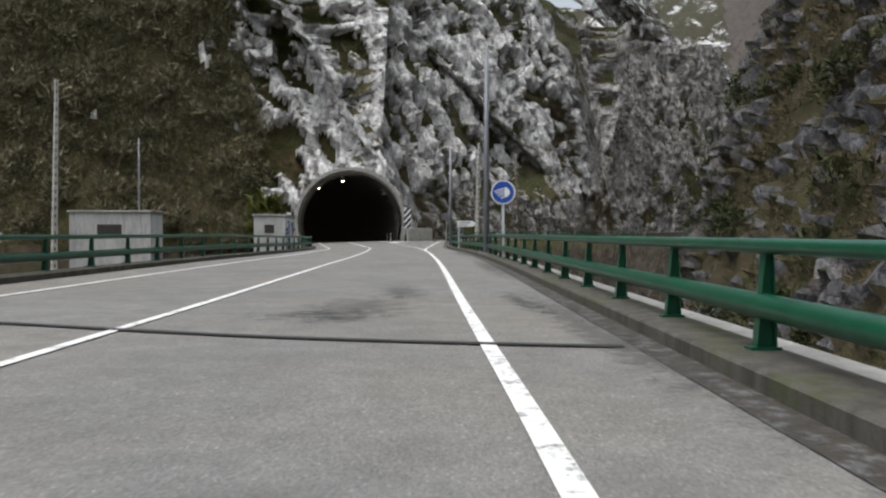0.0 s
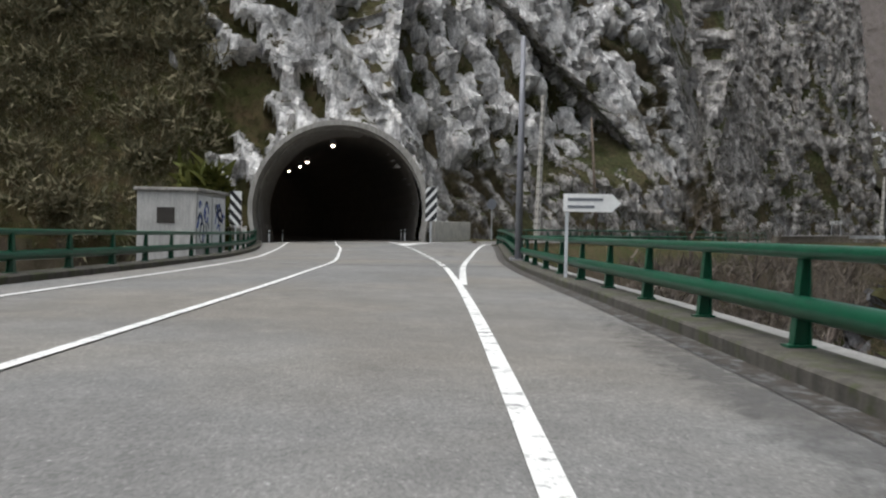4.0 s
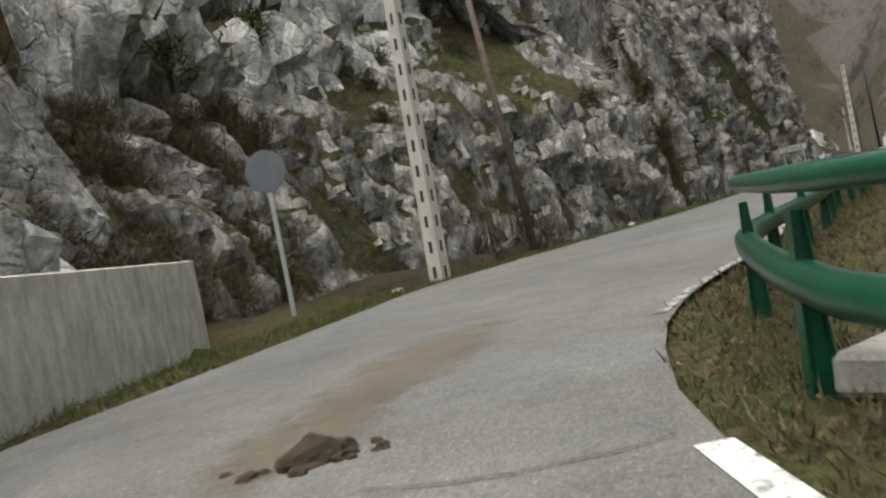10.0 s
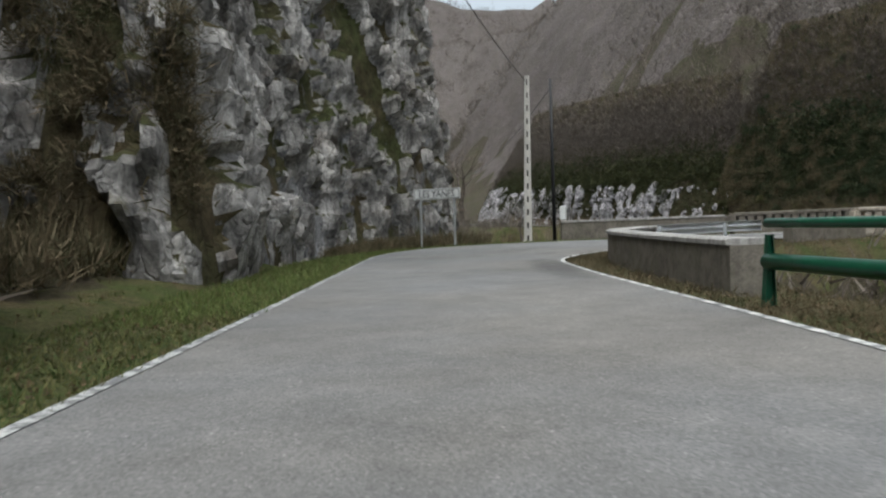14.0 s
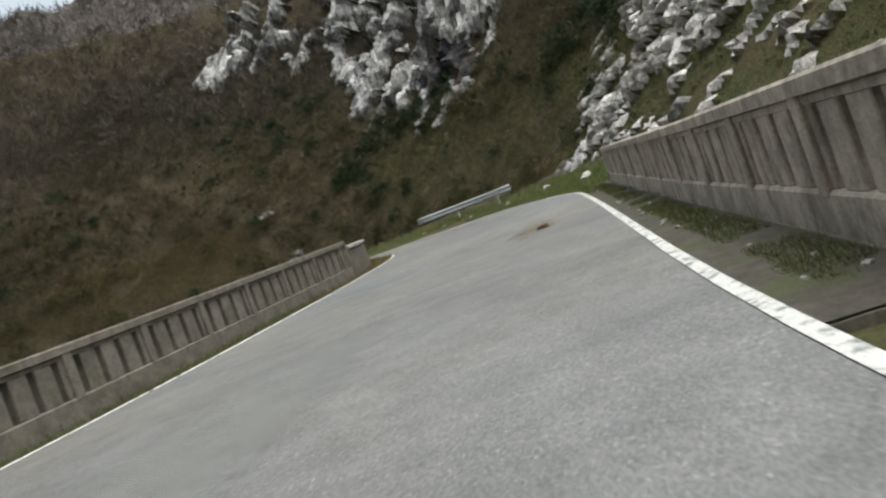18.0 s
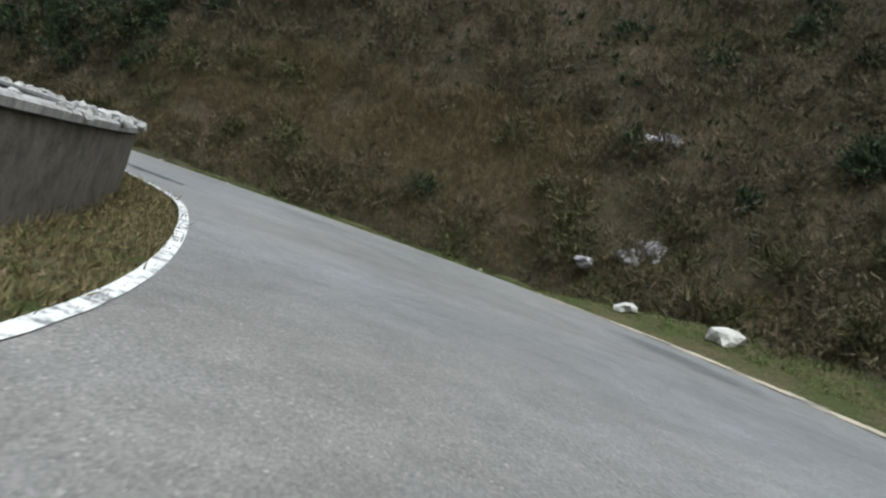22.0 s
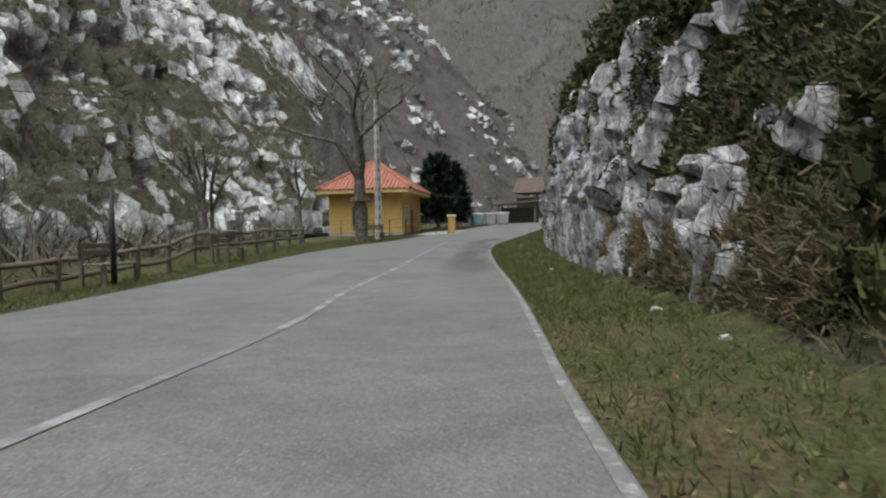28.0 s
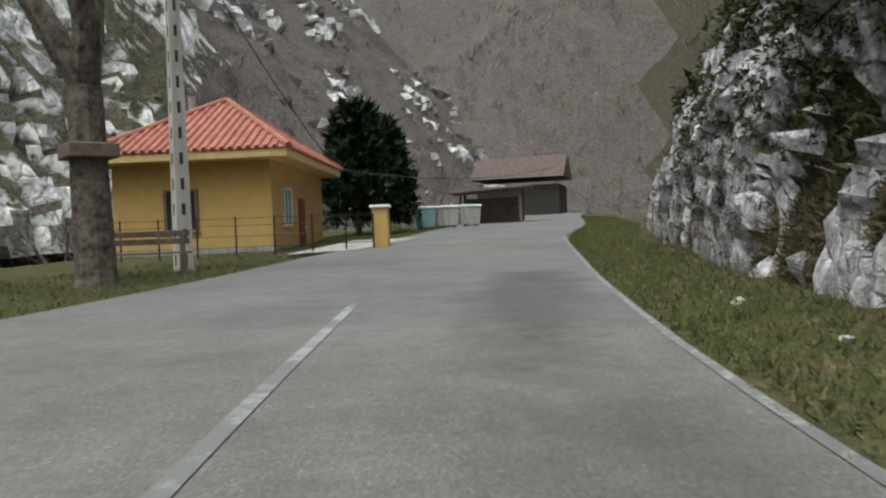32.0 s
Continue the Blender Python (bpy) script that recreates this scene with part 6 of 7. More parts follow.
M_STONE = plain("loose_limestone", (0.42, 0.4, 0.36), 0.95, vary=0.3, scale=6)
for k, (x, y, r) in enumerate(((90.5, 110.5, 0.15), (90.2, 110.1, 0.2), (89.3, 108.2, 0.33), (92.9, 115.6, 0.1), (93.0, 116.3, 0.08), (92.5, 113.6, 0.12), (92.2, 112.5, 0.09), (92.9, 117.6, 0.08),
                               (93.4, 119, 0.09), (93.1, 117.0, 0.06), (93.3, 118.2, 0.06), (93.6, 119.8, 0.1), (93.2, 118.6, 0.07), (94.4, 125.0, 0.09), (72.5, 103.3, 0.15), (76.4, 103.4, 0.12), (66.2, 104.9, 0.2), (80.3, 103.8, 0.1),
                               (82.6, 104.4, 0.08), (84.3, 105.0, 0.07), (14.2, 107.1, 0.16), (3.0, 96.7, 0.14), (26.0, 121.0, 0.12), (107.9, 178.6, 0.06), (109.4, 182.6, 0.07), (104.1, 163, 0.06),
                               (102.4, 154, 0.07), (101.9, 151.5, 0.06), (99.2, 141, 0.09), (108.6, 180.2, 0.05), (105.0, 166.5, 0.05), (98.3, 136.2, 0.07), (43.0, 127.7, 0.2))):
    stone(x, y, r, k + 1)
for k, (x, y, z, r) in enumerate(((93.4, 109.9, 3.6, 0.42), (93.2, 110.3, 3.3, 0.3), (93.2, 109.6, 3.2, 0.34), (92.9, 109.2, 2.9, 0.25), (93.2, 108.8, 3.4, 0.22), (92.6, 108.4, 3.5, 0.2), (93.0, 111.3, 2.9, 0.2), (96.0, 110.4, 6.6, 0.35), (96.3, 109.6, 6.9, 0.3), (95.9, 110.9, 6.5, 0.22))):
    stone(x - 0.12, y + 0.1, r, 130 + k, M_WALLROCK, "pale limestone block bedded in the scrub slope", z + 0.12)
rnd = random.Random(8)
for k in range(16):
    x, y = -0.55 + rnd.gauss(0, 0.22), 83.35 + rnd.gauss(0, 0.16)
    stone(x, y, rnd.uniform(0.015, 0.05), 330 + k, M_DIRT, "clod of wet brown earth on the asphalt", float(road_z(x, y)))
rnd = random.Random(5)
cap = along([(71.06, 112.1), (72.8, 112.4), (75.9, 113.1), (78.4, 114.15), (80.2, 115.15), (81.75, 116.15), (83.1, 117.75), (86.1, 121.85), (87.6, 124.7)], 0.3)
for k in range(0, len(cap)):
    if rnd.random() < 0.7:
        x, y = cap[k][0] + rnd.uniform(-0.1, 0.12), cap[k][1] + rnd.uniform(-0.12, 0.1)
        stone(x, y, rnd.uniform(0.05, 0.11), 160 + k, M_CAP, "lichened rubble stone bedded on the wall top", float(road_z(x, y)) + 0.7)
for k in range(40):
    q = rnd.random()
    x, y = 45.3 + 15 * q, 114.8 - 7.27 * q + rnd.uniform(0.12, 0.5)
    stone(x, y, rnd.uniform(0.012, 0.032), 230 + k, M_CONC, "crumb of broken concrete at the foot of the parapet", float(road_z(x, y)))
edge = along(RIGHT[29:34], 0.5)
for k in range(26):
    i = rnd.randrange(len(edge))
    x, y = edge[i][0] + rnd.uniform(0.3, 1.5), edge[i][1] + rnd.uniform(-0.8, 0.1)
    stone(x, y, rnd.uniform(0.03, 0.09), 280 + k)
M_RUBBLE = plain("dark_rubble", (0.19, 0.175, 0.16), 0.95, vary=0.4, scale=7)
rnd = random.Random(12)
for k in range(80):
    t = rnd.random()
    stone(35.6 + 4.6 * t, 116.45 + 0.35 * math.sin(math.pi * t) + rnd.uniform(-0.5, 0.12), rnd.uniform(0.05, 0.13), 400 + k, M_RUBBLE, "grey rubble stone packed under the guard rail", 1.18 + rnd.uniform(-0.1, 0.1))


# ---- trees and plants ----
def twig_material(name, color):
    n = Nodes(name, 0.9, spec=0.15)
    c = n.mix(1.0, color, n.ramp(n.noise(5, 5, 0.75), (0.35, 0.35), (0.68, 1.9)), "MULTIPLY")
    return n.done(c, n.noise(25, 4), 0.5, 0.02)


def leaf_material(name, a, b):
    n = Nodes(name, 0.75, spec=0.2)
    return n.done(n.mix(n.ramp(n.island(), (0.1, 0.0), (0.9, 1.0)), a, b))


M_BARK = twig_material("grey_bark", (0.12, 0.1, 0.085))
M_TWIG = twig_material("winter_twigs", (0.15, 0.125, 0.1))
M_IVY = leaf_material("ivy_leaves", (0.014, 0.026, 0.012), (0.05, 0.066, 0.026))
M_SHRUB = leaf_material("evergreen_scrub", (0.018, 0.028, 0.012), (0.075, 0.075, 0.028))
M_PINE = leaf_material("dark_evergreen", (0.008, 0.018, 0.01), (0.02, 0.035, 0.016))
M_DRY = leaf_material("dry_scrub", (0.06, 0.053, 0.028), (0.21, 0.155, 0.09))
M_OLIVE = leaf_material("olive_scrub", (0.035, 0.042, 0.014), (0.095, 0.088, 0.033))
M_DARKSCRUB = leaf_material("dark_scrub", (0.05, 0.048, 0.022), (0.15, 0.115, 0.07))
M_THICK = leaf_material("olive_thicket", (0.08, 0.078, 0.042), (0.23, 0.2, 0.125))
M_BLADE = leaf_material("grass_blades", (0.045, 0.07, 0.018), (0.14, 0.13, 0.05))
M_DRYBLADE = leaf_material("dry_grass_blades", (0.072, 0.068, 0.025), (0.2, 0.155, 0.075))
M_FRESH = leaf_material("fresh_grass_blades", (0.07, 0.11, 0.025), (0.16, 0.19, 0.06))
M_LITTER = leaf_material("dead_leaves", (0.07, 0.05, 0.028), (0.22, 0.15, 0.09))
M_STRAW = leaf_material("bleached_straw", (0.1, 0.085, 0.04), (0.25, 0.2, 0.11))
# Twig colour greyed and paled to carry haze on the far slopes.
M_HAZE = leaf_material("hazy_wood_twigs", (0.07, 0.06, 0.052), (0.19, 0.16, 0.135))


def branching(bm_trunk, bm_twigs, start, way, length, radius, depth, rnd, bend=0.35):
    pts, rad, p, d = [start], [radius], start.copy(), way.normalized()
    n = 4
    for k in range(n):
        d = (d + Vector((rnd.gauss(0, bend), rnd.gauss(0, bend), rnd.gauss(0.08, bend * 0.6))) * 0.45).normalized()
        p = p + d * length / n
        pts.append(p.copy())
        rad.append(radius * (1 - 0.5 * (k + 1) / n))
    tube(bm_trunk if radius > 0.05 else bm_twigs, pts, rad, 7 if radius > 0.08 else 4 if radius > 0.02 else 3, False)
    if depth == 0:
        return
    for k in range(rnd.randint(3, 4)):
        i = rnd.randint(2, n)
        side = Vector((rnd.gauss(0, 1), rnd.gauss(0, 1), rnd.gauss(0.25, 0.5))).normalized()
        branching(bm_trunk, bm_twigs, pts[i], d * 0.75 + side * 0.75, length * rnd.uniform(0.55, 0.78), rad[i] * rnd.uniform(0.5, 0.72), depth - 1, rnd, bend)


def bare_tree(height, trunk, seed, label, depth=5, bole=0.32):
    rnd = random.Random(seed)
    ob = tagged(empty("bare_tree"), label, "tree", "bare trees")
    a, b = bmesh.new(), bmesh.new()
    top = Vector((rnd.uniform(-0.2, 0.2), rnd.uniform(-0.2, 0.2), height * bole))
    tube(a, [(0, 0, -0.4), (0.03, 0, 0.3), top * 0.6, top], [trunk * 1.35, trunk, trunk * 0.9, trunk * 0.82], 9, False)
    for k in range(3):
        t = 2.1 * k + rnd.random()
        branching(a, b, top, Vector((0.5 * math.cos(t), 0.5 * math.sin(t), 1.0)), height * 0.3, trunk * 0.72, depth - 1, rnd)
    part("trunk", a, M_BARK, ob)
    part("crown", b, M_TWIG, ob)
    return ob


old = bare_tree(15.0, 0.36, 11, "large old bare tree on the grass by the house", 6, 0.24)
old.matrix_basis = pose(102.6, 191.3, 2.5)
bm = bmesh.new()
box(bm, -0.42, 0.42, -0.42, 0.42, 2.35, 2.6, 0.02)
box_ob = tagged(part("wooden_box", bm, M_WOOD), "weathered wooden board fixed round the old tree", "board")
box_ob.matrix_basis = pose(102.6, 191.3, 2.5, 0, 0, 20)
kinds = [bare_tree(9.0, 0.13, 20 + k, "slender bare winter tree on the river bank", 5, 0.3) for k in range(4)]
spots = []
rnd = random.Random(77)
for n, x0, x1, y0, y1 in ((13, 80, 91, 152, 200), (14, 88, 100, 186, 232), (12, 12, 30, 60, 92), (12, 50, 78, 124, 150), (8, -32, -17, 66, 80), (8, 112, 128, 222, 250), (9, 24, 40, 84, 104)):
    spots += [(rnd.uniform(x0, x1), rnd.uniform(y0, y1)) for _ in range(n)]
first = set()
for k, (x, y) in enumerate(spots):
    if inside(ROAD_POLY, np.array([x]), np.array([y]))[0] > -2.2 or (99 < x < 112 and 200 < y < 214):
        continue
    m = pose(x, y, zat(x, y) - 0.1, rnd.uniform(-4, 4), rnd.uniform(-4, 4), rnd.uniform(0, 360)) @ Matrix.Scale(rnd.uniform(0.7, 1.25), 4)
    if k % 4 not in first:
        first.add(k % 4)
        kinds[k % 4].matrix_basis = m
    else:
        t = copy_thing(kinds[k % 4], m)
        t.matrix_basis = m


def tufts(name, base, normals, size, blades, mat, label, seed=0, spread=0.5, upright=0.6, slim=0.12):
    """Many small blades or leaves standing in clumps, as one mesh."""
    g = np.random.default_rng(seed)
    n = len(base)
    b = np.repeat(base, blades, 0)
    nn = np.repeat(normals, blades, 0)
    sz = np.repeat(size * g.uniform(0.5, 1.5, n), blades)
    d = g.normal(size=b.shape) + nn * 0.6 + np.array([0, 0, upright])
    d /= np.linalg.norm(d, axis=1)[:, None]
    root = b + g.normal(size=b.shape) * (sz * spread)[:, None] * 0.5 + d * (sz * 0.15)[:, None]
    ln = sz * g.uniform(0.5, 1.0, len(b))
    side = np.cross(d, g.normal(size=b.shape))
    side /= np.linalg.norm(side, axis=1)[:, None] + 1e-9
    w = (ln * slim * g.uniform(0.6, 1.6, len(b)))[:, None]
    v = np.stack([root - side * w, root + side * w, root + d * ln[:, None]], 1).reshape(-1, 3)
    me = bpy.data.meshes.new(name)
    me.vertices.add(len(v))
    me.vertices.foreach_set("co", v.astype(np.float32).ravel())
    me.loops.add(len(v))
    me.loops.foreach_set("vertex_index", np.arange(len(v), dtype=np.int32))
    me.polygons.add(len(v) // 3)
    me.polygons.foreach_set("loop_start", np.arange(0, len(v), 3, dtype=np.int32))
    me.update(calc_edges=True)
    me.materials.append(mat)
    return tagged(new(name, me), label, name.replace("_", " "), kind="stuff")


def on_face(key, count, seed, keep=None, rocks=0.03):
    v, q, stony = FACES[key]
    g = np.random.default_rng(seed)
    c = v[q]
    n = np.cross(c[:, 2] - c[:, 0], c[:, 3] - c[:, 1])
    area = np.linalg.norm(n, axis=1)
    n = n / (area[:, None] + 1e-9)
    n[np.einsum("ij,ij->i", n, np.array([[0, 0, 1.0]]).repeat(len(n), 0)) < -0.2] *= -1
    m = c.mean(1)
    want = area * np.where(stony, rocks, 1.0)
    lo, hi = m[:, 2].min(), m[:, 2].max()
    want = want * np.clip((hi - m[:, 2]) / (0.6 * (hi - lo)) - 0.15 + 0.5 * (fbm(m[:, 0] * 0.12, m[:, 1] * 0.12, m[:, 2] * 0.12, 3, 2) - 0.5), 0.15, 1)
    if keep is not None:
        want = want * keep(m, n)
    i = g.choice(len(q), count, p=want / want.sum())
    a, b = g.random((count, 1)), g.random((count, 1))
    p = (c[i, 0] * (1 - a) + c[i, 1] * a) * (1 - b) + (c[i, 3] * (1 - a) + c[i, 2] * a) * b
    return p, n[i]


def patchy(scale, level, low=0.03, seed=5, power=1.0):
    return lambda m, n: np.where(fbm(m[:, 0] * scale, m[:, 1] * scale, m[:, 2] * scale, 4, seed) > level, 1.0, low) * (0.25 + np.clip(np.abs(n[:, 2]), 0, 1)) ** power


def low_down(h, mat_low=0.02):
    return lambda m, n: np.where(m[:, 2] - road_z(m[:, 0], m[:, 1]) < h, 1.0, mat_low)


def open_ground(m):
    """Where the slope is open grass, few bushes grow."""
    return np.where((m[:, 1] > 113) & (m[:, 1] < 126) & (m[:, 2] > 3.6) & (m[:, 2] < 6.8), 0.15, np.where((m[:, 1] < 104.5) & (m[:, 2] < 8), 0.1, 1.0))


tufts("cliff_scrub", *on_face("tunnel", 26000, 1, patchy(0.14, 0.45, 0.2)), 0.55, 8, M_OLIVE, "dry olive scrub on the ledges above the tunnel", 1, slim=0.08)
tufts("thicket", *on_face("thicket", 22000, 2, patchy(0.1, 0.4, 0.3)), 0.9, 9, M_THICK, "dense olive winter thicket beside the tunnel", 2, slim=0.07)
tufts("cliff_scrub", *on_face("cliff", 15000, 3, patchy(0.2, 0.5, 0.1)), 0.2, 8, M_OLIVE, "dry grass and scrub on the ledges of the cliff", 3, slim=0.07)
tufts("cliff_foot_grass", *on_face("cliff", 3500, 4, low_down(0.6)), 0.14, 8, M_DRY, "dry grass at the foot of the cliff", 4, slim=0.06)
tufts("crag_grass", *on_face("crag", 30000, 5, patchy(0.22, 0.42, 0.3)), 0.22, 8, M_OLIVE, "rough green grass between the crags", 5, slim=0.06)
tufts("slope_scrub", *on_face("scrub", 36000, 6, patchy(0.15, 0.35, 0.4)), 0.27, 9, M_DRY, "brown winter scrub and brambles on the slope", 6, slim=0.03)
tufts("slope_bushes", *on_face("scrub", 9000, 7, lambda m, n: patchy(0.12, 0.52)(m, n) * open_ground(m)), 0.36, 16, M_OLIVE, "olive bushes on the scrub slope", 7, slim=0.032)
tufts("ivy", *on_face("wall", 16000, 8, lambda m, n: np.clip((14 - m[:, 2]) / 8, 0.03, 1) * np.where((m[:, 2] > 6 + 3 * fbm(m[:, 0] * 0.2, m[:, 1] * 0.2, m[:, 2] * 0, 3, 4)), 1.0, 0.5)), 0.26, 11,
      M_SHRUB, "dark ivy and evergreen scrub over the top of the rock wall", 8, slim=0.2)
tufts("foot_brambles", *on_face("wall", 9000, 9, low_down(0.9)), 0.22, 8, M_DRY, "dry brambles at the foot of the rock wall", 9, slim=0.05)


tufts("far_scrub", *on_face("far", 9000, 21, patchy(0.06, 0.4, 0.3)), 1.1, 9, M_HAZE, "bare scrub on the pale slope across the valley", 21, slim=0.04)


tufts("slope_ivy", *on_face("scrub", 17000, 22, lambda m, n: np.clip((15 - m[:, 2]) / 9, 0.03, 1) * np.clip((151 - m[:, 1]) / 8, 0, 1) * np.clip((m[:, 1] - 131) / 6 + 1.6 * (fbm(m[:, 0] * 0.15, m[:, 1] * 0.15, m[:, 2] * 0.15, 4, 4) - 0.5), 0.02, 1) * np.clip((m[:, 2] - 3.5) / 2 + 2 * (fbm(m[:, 0] * 0.3, m[:, 1] * 0.3, m[:, 2] * 0.3, 3, 6) - 0.5), 0.02, 1)), 0.24, 8,
      M_IVY, "dark ivy and evergreen brambles hanging over the slope", 22, slim=0.2)
tufts("slope_foot_grass", *on_face("scrub", 16000, 26, low_down(1.3)), 0.16, 8, M_DRYBLADE, "dry grass at the foot of the slope", 26, slim=0.06)
tufts("gorge_scrub", *on_face("gorge", 24000, 23, patchy(0.1, 0.4, 0.3)), 0.7, 9, M_DARKSCRUB, "dark scrub on the rock across the gorge", 23, slim=0.07)
tufts("slope_hummocks", *on_face("scrub", 9000, 24, lambda m, n: patchy(0.3, 0.55, 0.02)(m, n) * open_ground(m)), 0.32, 18, M_DARKSCRUB, "dark bramble hummocks on the slope", 24, slim=0.035)


def clumps(name, key, count, radius, per, size, mat, label, seed, keep=None, slim=0.1, blades=7):
    """Rounded bushes on a slope, each a dome of many small leafy twigs, as one mesh."""
    base, nrm = on_face(key, count, seed, keep)
    g = np.random.default_rng(seed + 500)
    r = radius * g.uniform(0.5, 1.4, count)
    d = g.normal(size=(count, per, 3)) + nrm[:, None] * 0.5 + np.array([0, 0, 0.5])
    d /= np.linalg.norm(d, axis=2)[:, :, None]
    k = r[:, None] * g.uniform(0.55, 1.0, (count, per)) * (1 + 0.3 * np.sin(5 * d[:, :, 0] + 4 * d[:, :, 2]))
    p = base[:, None] + d * k[:, :, None] * np.array([1, 1, 0.75])
    return tufts(name, p.reshape(-1, 3), d.reshape(-1, 3), size, blades, mat, label, seed, slim=slim)


clumps("dark_bushes", "scrub", 330, 0.6, 60, 0.2, M_IVY, "dark evergreen bushes on the scrub slope", 71, lambda m, n: np.clip((15 - m[:, 2]) / 6, 0.05, 1) * np.where(m[:, 2] > 4.5, 1, 0.1) * np.where(fbm(m[:, 0] * 0.13, m[:, 1] * 0.13, m[:, 2] * 0.13, 3, 31) > 0.52, 1, 0.04) * np.where((m[:, 1] > 112) & (m[:, 1] < 128), 0.05, 1) * open_ground(m), 0.13)
clumps("brown_bushes", "scrub", 560, 0.7, 60, 0.3, M_DARKSCRUB, "brown leafless bushes on the scrub slope", 72, lambda m, n: np.clip((15 - m[:, 2]) / 5, 0.1, 1) * open_ground(m), 0.035)
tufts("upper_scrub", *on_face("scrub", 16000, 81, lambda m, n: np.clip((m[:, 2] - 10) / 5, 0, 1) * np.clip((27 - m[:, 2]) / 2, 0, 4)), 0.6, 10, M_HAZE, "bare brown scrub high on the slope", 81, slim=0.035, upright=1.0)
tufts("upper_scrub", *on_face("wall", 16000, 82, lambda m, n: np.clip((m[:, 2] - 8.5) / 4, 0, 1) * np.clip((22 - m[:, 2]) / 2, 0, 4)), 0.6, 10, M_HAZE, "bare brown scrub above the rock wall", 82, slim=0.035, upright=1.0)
clumps("olive_bushes", "scrub", 90, 0.55, 60, 0.24, M_OLIVE, "low olive bushes at the foot of the scrub slope", 73, lambda m, n: np.clip((7 - m[:, 2]) / 3, 0.02, 1), 0.08)
tufts("slope_straw", *on_face("scrub", 26000, 83, lambda m, n: patchy(0.2, 0.5, 0.1, 8)(m, n) * np.where((m[:, 1] > 112) & (m[:, 1] < 128) & (m[:, 2] > 3.6) & (m[:, 2] < 6.8), 1, 0.04)), 0.24, 12, M_STRAW, "pale dead bracken and straw on the scrub slope", 83, slim=0.03, upright=0.9)
tufts("slope_grass", *on_face("scrub", 16000, 86, lambda m, n: np.where((m[:, 1] < 106.5) & (m[:, 0] < 92) & (m[:, 2] < 9), 1, 0.03)), 0.2, 9, M_BLADE, "rough olive grass at the southern end of the slope", 86, slim=0.04)
clumps("gully_bushes", "spur", 70, 0.6, 110, 0.26, M_DARKSCRUB, "brown leafless bushes in the gully between the cliffs", 84, lambda m, n: np.where((m[:, 0] < 23.2) & (m[:, 2] < 12), 1, 0.0), 0.04)
clumps("gully_bushes", "back", 90, 0.9, 110, 0.36, M_DARKSCRUB, "brown leafless bushes high in the gully", 85, lambda m, n: np.where((m[:, 0] > 11) & (m[:, 0] < 22) & (m[:, 2] < 20), 1, 0.0), 0.04)
clumps("thicket_bushes", "thicket", 200, 1.8, 60, 0.8, M_THICK, "olive bushes on the overgrown mountainside", 74, lambda m, n: np.where(m[:, 2] < 26, 1, 0.2), 0.08)
clumps("gorge_bushes", "gorge", 160, 1.5, 60, 0.6, M_SHRUB, "dark evergreen bushes across the gorge", 75, lambda m, n: np.where(m[:, 2] < 22, 1, 0.2), 0.12)
clumps("cliff_bushes", "cliff", 110, 0.5, 60, 0.28, M_OLIVE, "olive bushes on the ledges of the spur", 76, lambda m, n: np.where(m[:, 2] > 5, 1, 0.1), 0.06)
tufts("spur_scrub", *on_face("cliff", 16000, 87, lambda m, n: patchy(0.3, 0.45, 0.1)(m, n) * np.where(m[:, 0] < 8, 1, 0.05)), 0.26, 9, M_THICK, "brown dead scrub among the rocks of the spur", 87, slim=0.035)
clumps("brown_bushes", "cliff", 130, 0.6, 60, 0.32, M_DARKSCRUB, "brown leafless bushes beside the tunnel's retaining wall", 88, lambda m, n: np.where((m[:, 0] < 1.5) & (m[:, 2] < 6), 1, 0.0), 0.03)
clumps("upper_bushes", "back", 90, 1.0, 50, 0.45, M_OLIVE, "bushes on the high limestone wall", 77, None, 0.08)
tufts("hanging_ivy", *on_face("wall", 9000, 89, lambda m, n: np.where(fbm(m[:, 1] * 0.32 + 0.1 * m[:, 2], m[:, 2] * 0.06, 0 * m[:, 0], 3, 27) > 0.54, 1, 0.02) * np.clip((m[:, 2] - 2.6) / 1.5, 0.1, 1) * np.clip((10 - m[:, 2]) / 3, 0, 1), 1.0), 0.17, 10, M_SHRUB, "dark ivy and moss hanging in bands down the rock wall", 89, slim=0.16, upright=-0.3)
clumps("wall_ivy", "wall", 90, 0.6, 60, 0.22, M_SHRUB, "evergreen bushes hanging over the rock wall", 78, lambda m, n: np.where((m[:, 2] > 6.3) & (m[:, 2] < 10), 1, 0.02), 0.2)


def on_ground(count, x0, x1, y0, y1, seed, keep):
    g = np.random.default_rng(seed)
    x, y = g.uniform(x0, x1, count), g.uniform(y0, y1, count)
    k = keep(x, y)
    x, y = x[k], y[k]
    return np.stack([x, y, ground_z(x, y)], 1), np.tile([0, 0, 1.0], (len(x), 1))


def verge(near, far):
    def keep(x, y):
        r = inside(ROAD_POLY, x, y)
        return (r < -near) & (r > -far) & (inside(BRIDGE_POLY, x, y) < -0.3)
    return keep


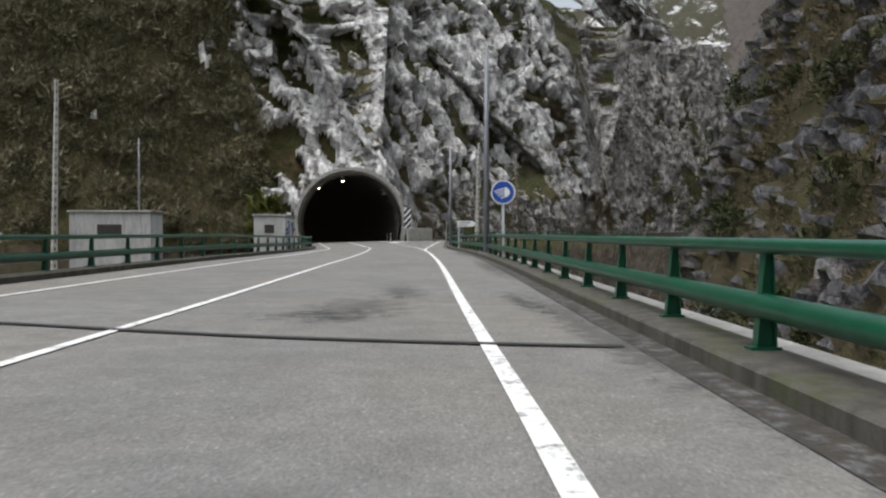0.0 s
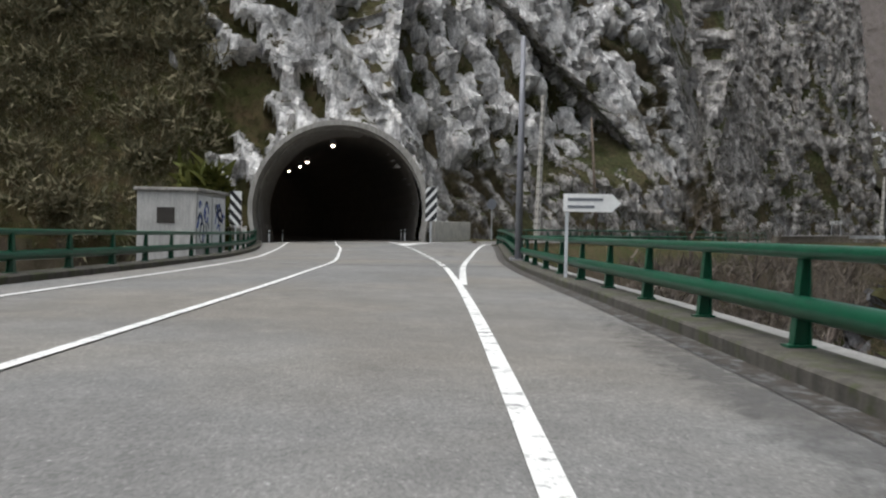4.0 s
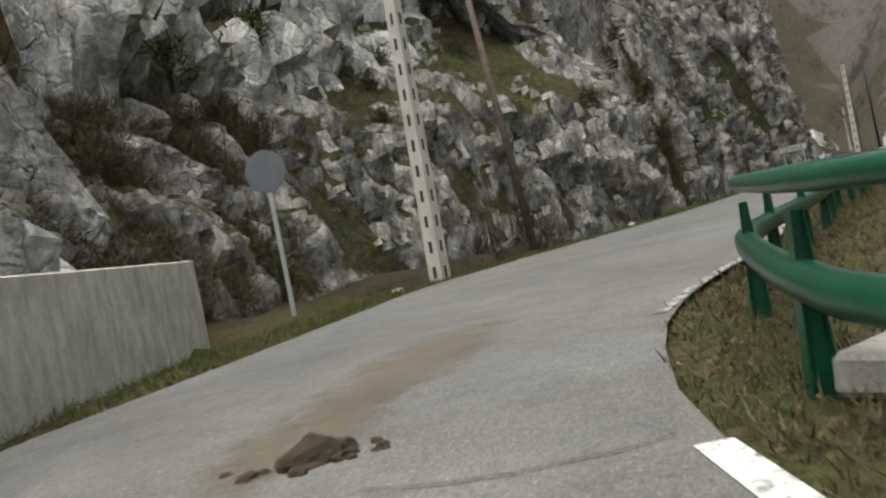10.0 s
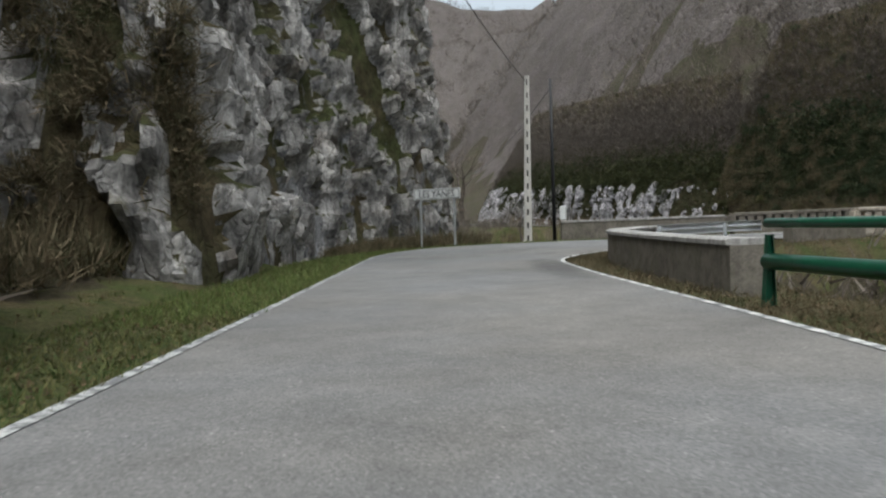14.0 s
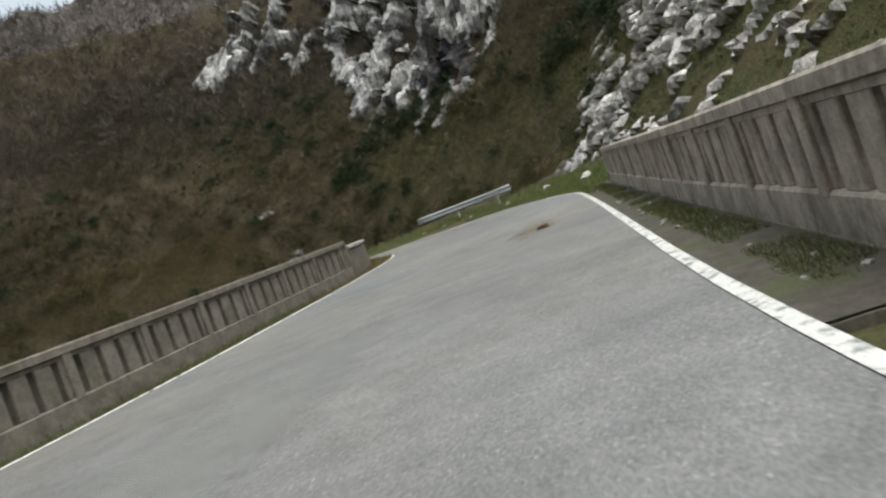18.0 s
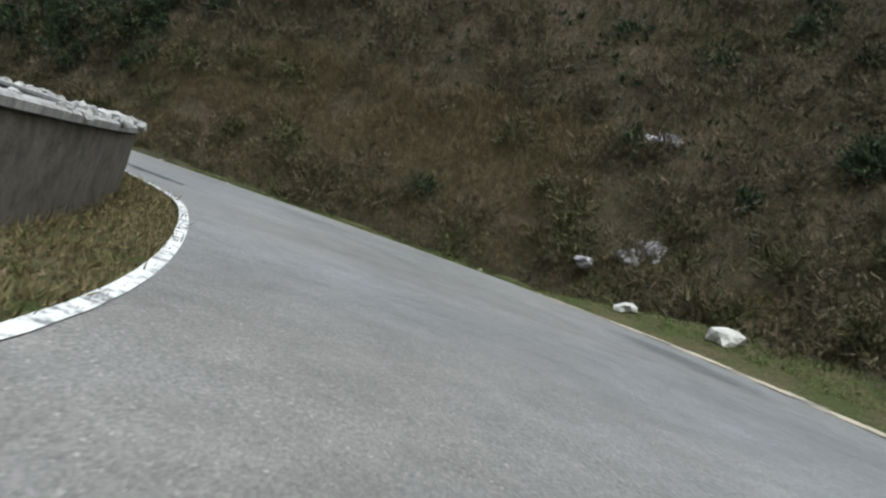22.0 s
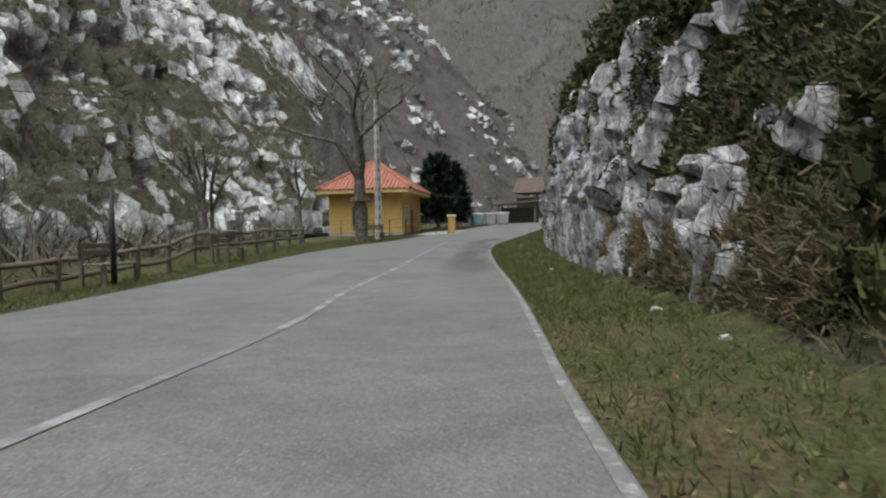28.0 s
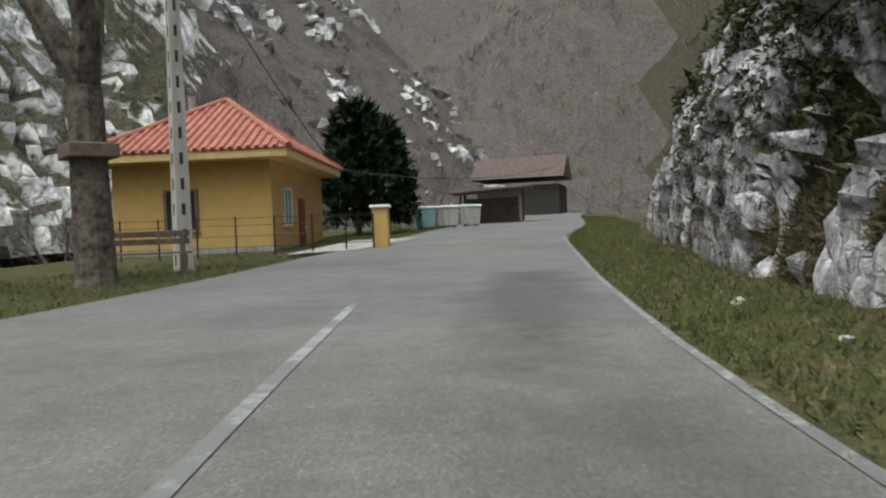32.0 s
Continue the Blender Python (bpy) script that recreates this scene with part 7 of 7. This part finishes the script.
def beside(line, side, count, near, far, seed, first=0, last=None):
    """Random places along one side of a line."""
    p = along(line[first:last], 0.5)
    m = sides_of(p) * side
    g = np.random.default_rng(seed)
    i = g.integers(0, len(p), count)
    off = near + (far - near) * g.random(count) ** 1.3
    xy = p[i] + m[i] * off[:, None] + g.uniform(-0.3, 0.3, (count, 2))
    k = (inside(ROAD_POLY, xy[:, 0], xy[:, 1]) < -0.03) & (inside(BRIDGE_POLY, xy[:, 0], xy[:, 1]) < -0.3)
    if side < 0:
        k &= ~((xy[:, 0] > 38) & (xy[:, 0] < 90) & (inside(ROAD_POLY, xy[:, 0], xy[:, 1]) > np.where(xy[:, 0] < 60, -0.6, -0.95 * (xy[:, 0] > 80))))
    xy = xy[k]
    return np.stack([xy[:, 0], xy[:, 1], ground_z(xy[:, 0], xy[:, 1])], 1), np.tile([0, 0, 1.0], (len(xy), 1))


for k, (line, side, count, far, first, last, mat) in enumerate(((LEFT, 1, 30000, 2.4, 2, 16, M_BLADE), (RIGHT, -1, 34000, 3.2, 1, 20, M_DARKSCRUB), (LEFT, 1, 14000, 2.2, 14, 19, M_BLADE), (RIGHT, -1, 34000, 3.4, 19, 39, M_BLADE),
                                                                (LEFT, 1, 22000, 1.0, 18, 34, M_DRYBLADE), (RIGHT, -1, 22000, 2.6, 22, 31, M_FRESH), (LEFT, 1, 16000, 2.0, 10, 17, M_FRESH), (RIGHT, -1, 36000, 2.4, 36, 46, M_BLADE), (LEFT, 1, 40000, 4.5, 32, 44, M_BLADE))):
    tufts("verge_grass", *beside(line, side, int(count * 0.62), 0.0, far, 40 + k, first, last), 0.09, 7, mat, "short rough winter grass on the road verge", 40 + k, slim=0.05)
    tufts("verge_leaves", *beside(line, side, count // 5, 0.1, far, 60 + k, first, last), 0.04, 4, M_LITTER, "dead leaves and weeds on the road verge", 60 + k, slim=0.3, upright=0.1)
gx, gy = np.random.default_rng(90).uniform(0, 1, (2, 260))
spot = np.stack([19.2 + 3.4 * gx, 112.6 + 6.5 * gy, 1.0 + 0 * gx], 1)
spot[:, 2] = ground_z(spot[:, 0], spot[:, 1]) + 0.3
spot = spot[inside(FOOT_A, spot[:, 0], spot[:, 1]) > 0.9]
tufts("gully_bushes", spot, np.tile([0, 0, 1.0], (len(spot), 1)), 0.5, 60, M_DARKSCRUB, "brown leafless bushes in the gully between the cliffs", 90, slim=0.03, upright=1.0)
bx, by = np.random.default_rng(91).uniform(0, 1, (2, 9000))
patch = fbm(bx * 30, by * 0 + 3, by * 0, 3, 5) + 0.1 * by > 0.48
fx, fy = 45.2 + 15.6 * bx - 0.06 + 0.13 * by, 114.86 - 7.56 * bx + 0.08 + 0.3 * by
spot = np.stack([fx, fy, road_z(fx, fy) + 0.015], 1)[patch]
tufts("parapet_grass", spot, np.tile([0, 0, 1.0], (len(spot), 1)), 0.035, 6, M_BLADE, "patchy grass along the foot of the parapet", 91, slim=0.05)
bx, by = np.random.default_rng(92).uniform(0, 1, (2, 420))
fx, fy = np.interp(bx, [0, 0.4, 0.75, 1], [31.5, 36, 42, 47.5]), np.interp(bx, [0, 0.4, 0.75, 1], [127.6, 130.6, 131.6, 133.4])
spot = np.stack([fx + 0.8 * by, fy - 1.5 * by, ground_z(fx + 0.8 * by, fy - 1.5 * by) + 0.12], 1)
tufts("foot_bushes", spot, np.tile([0, 0, 1.0], (len(spot), 1)), 0.5, 40, M_DARKSCRUB, "brown brambles at the foot of the cliff", 92, slim=0.03, upright=0.7)
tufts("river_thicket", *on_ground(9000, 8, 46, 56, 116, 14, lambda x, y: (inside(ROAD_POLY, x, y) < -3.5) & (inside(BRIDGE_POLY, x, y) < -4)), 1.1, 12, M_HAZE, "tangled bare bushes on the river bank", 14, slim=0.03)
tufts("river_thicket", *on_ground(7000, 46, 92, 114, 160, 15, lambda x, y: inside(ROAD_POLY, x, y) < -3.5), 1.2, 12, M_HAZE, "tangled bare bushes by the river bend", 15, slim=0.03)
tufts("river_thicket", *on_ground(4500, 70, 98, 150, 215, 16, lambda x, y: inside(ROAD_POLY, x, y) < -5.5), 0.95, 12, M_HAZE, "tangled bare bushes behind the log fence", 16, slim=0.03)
tufts("far_thicket", *on_ground(22000, 14, 50, -10, 82, 17, lambda x, y: inside(FOOT_D, x, y) > 0), 1.0, 12, M_DARKSCRUB, "dark thicket on the far side of the gorge", 17, slim=0.1)
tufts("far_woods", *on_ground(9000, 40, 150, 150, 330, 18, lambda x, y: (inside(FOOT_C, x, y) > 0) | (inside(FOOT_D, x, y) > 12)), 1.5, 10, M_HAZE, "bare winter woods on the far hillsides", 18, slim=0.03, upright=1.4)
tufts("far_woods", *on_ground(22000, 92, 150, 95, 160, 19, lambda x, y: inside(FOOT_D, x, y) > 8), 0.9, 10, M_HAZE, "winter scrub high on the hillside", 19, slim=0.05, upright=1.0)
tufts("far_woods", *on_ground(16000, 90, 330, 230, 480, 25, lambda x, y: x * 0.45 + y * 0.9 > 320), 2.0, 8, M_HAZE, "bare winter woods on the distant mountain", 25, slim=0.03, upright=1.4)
tufts("yellow_bush", np.array([(-17.2 + 0.9 * math.sin(k), 84.5 + 0.5 * math.cos(2.1 * k), 1.2 + 3.2 * (k % 9) / 9) for k in range(60)]), np.tile([0, -0.5, 0.5], (60, 1)), 1.1, 30,
      leaf_material("yellow_green_leaves", (0.06, 0.075, 0.015), (0.13, 0.13, 0.03)), "yellow-green bush beside the tunnel mouth", 20, slim=0.2)


def conifer(x, y, z, height, r, seed):
    ob = tagged(empty("evergreen_tree", x, y, z), "dense dark evergreen tree behind the house", "tree")
    bm = bmesh.new()
    tube(bm, [(0, 0, -0.3), (0, 0, height * 0.9)], [0.16, 0.03], 7)
    part("trunk", bm, M_BARK, ob)
    g = np.random.default_rng(seed)
    h = g.random(900) ** 0.8
    t = g.random(900) * 2 * np.pi
    rr = r * np.clip(1.12 - h, 0.06, 0.78) / 0.78 * (0.75 + 0.35 * np.sin(3 * t + seed) ** 2) * g.uniform(0.6, 1.05, 900)
    p = np.stack([rr * np.cos(t), rr * np.sin(t), 0.6 + h * (height - 0.6)], 1)
    o = tufts("crown", p, np.stack([np.cos(t), np.sin(t), 0.4 + 0 * t], 1), 0.55, 16, M_PINE, "", seed, slim=0.22)
    del o["kind"], o["category"]
    o.parent = ob


conifer(111.3, 214.6, 3.3, 5.6, 1.75, 30)
conifer(112.7, 216.0, 3.4, 5.0, 1.6, 31)
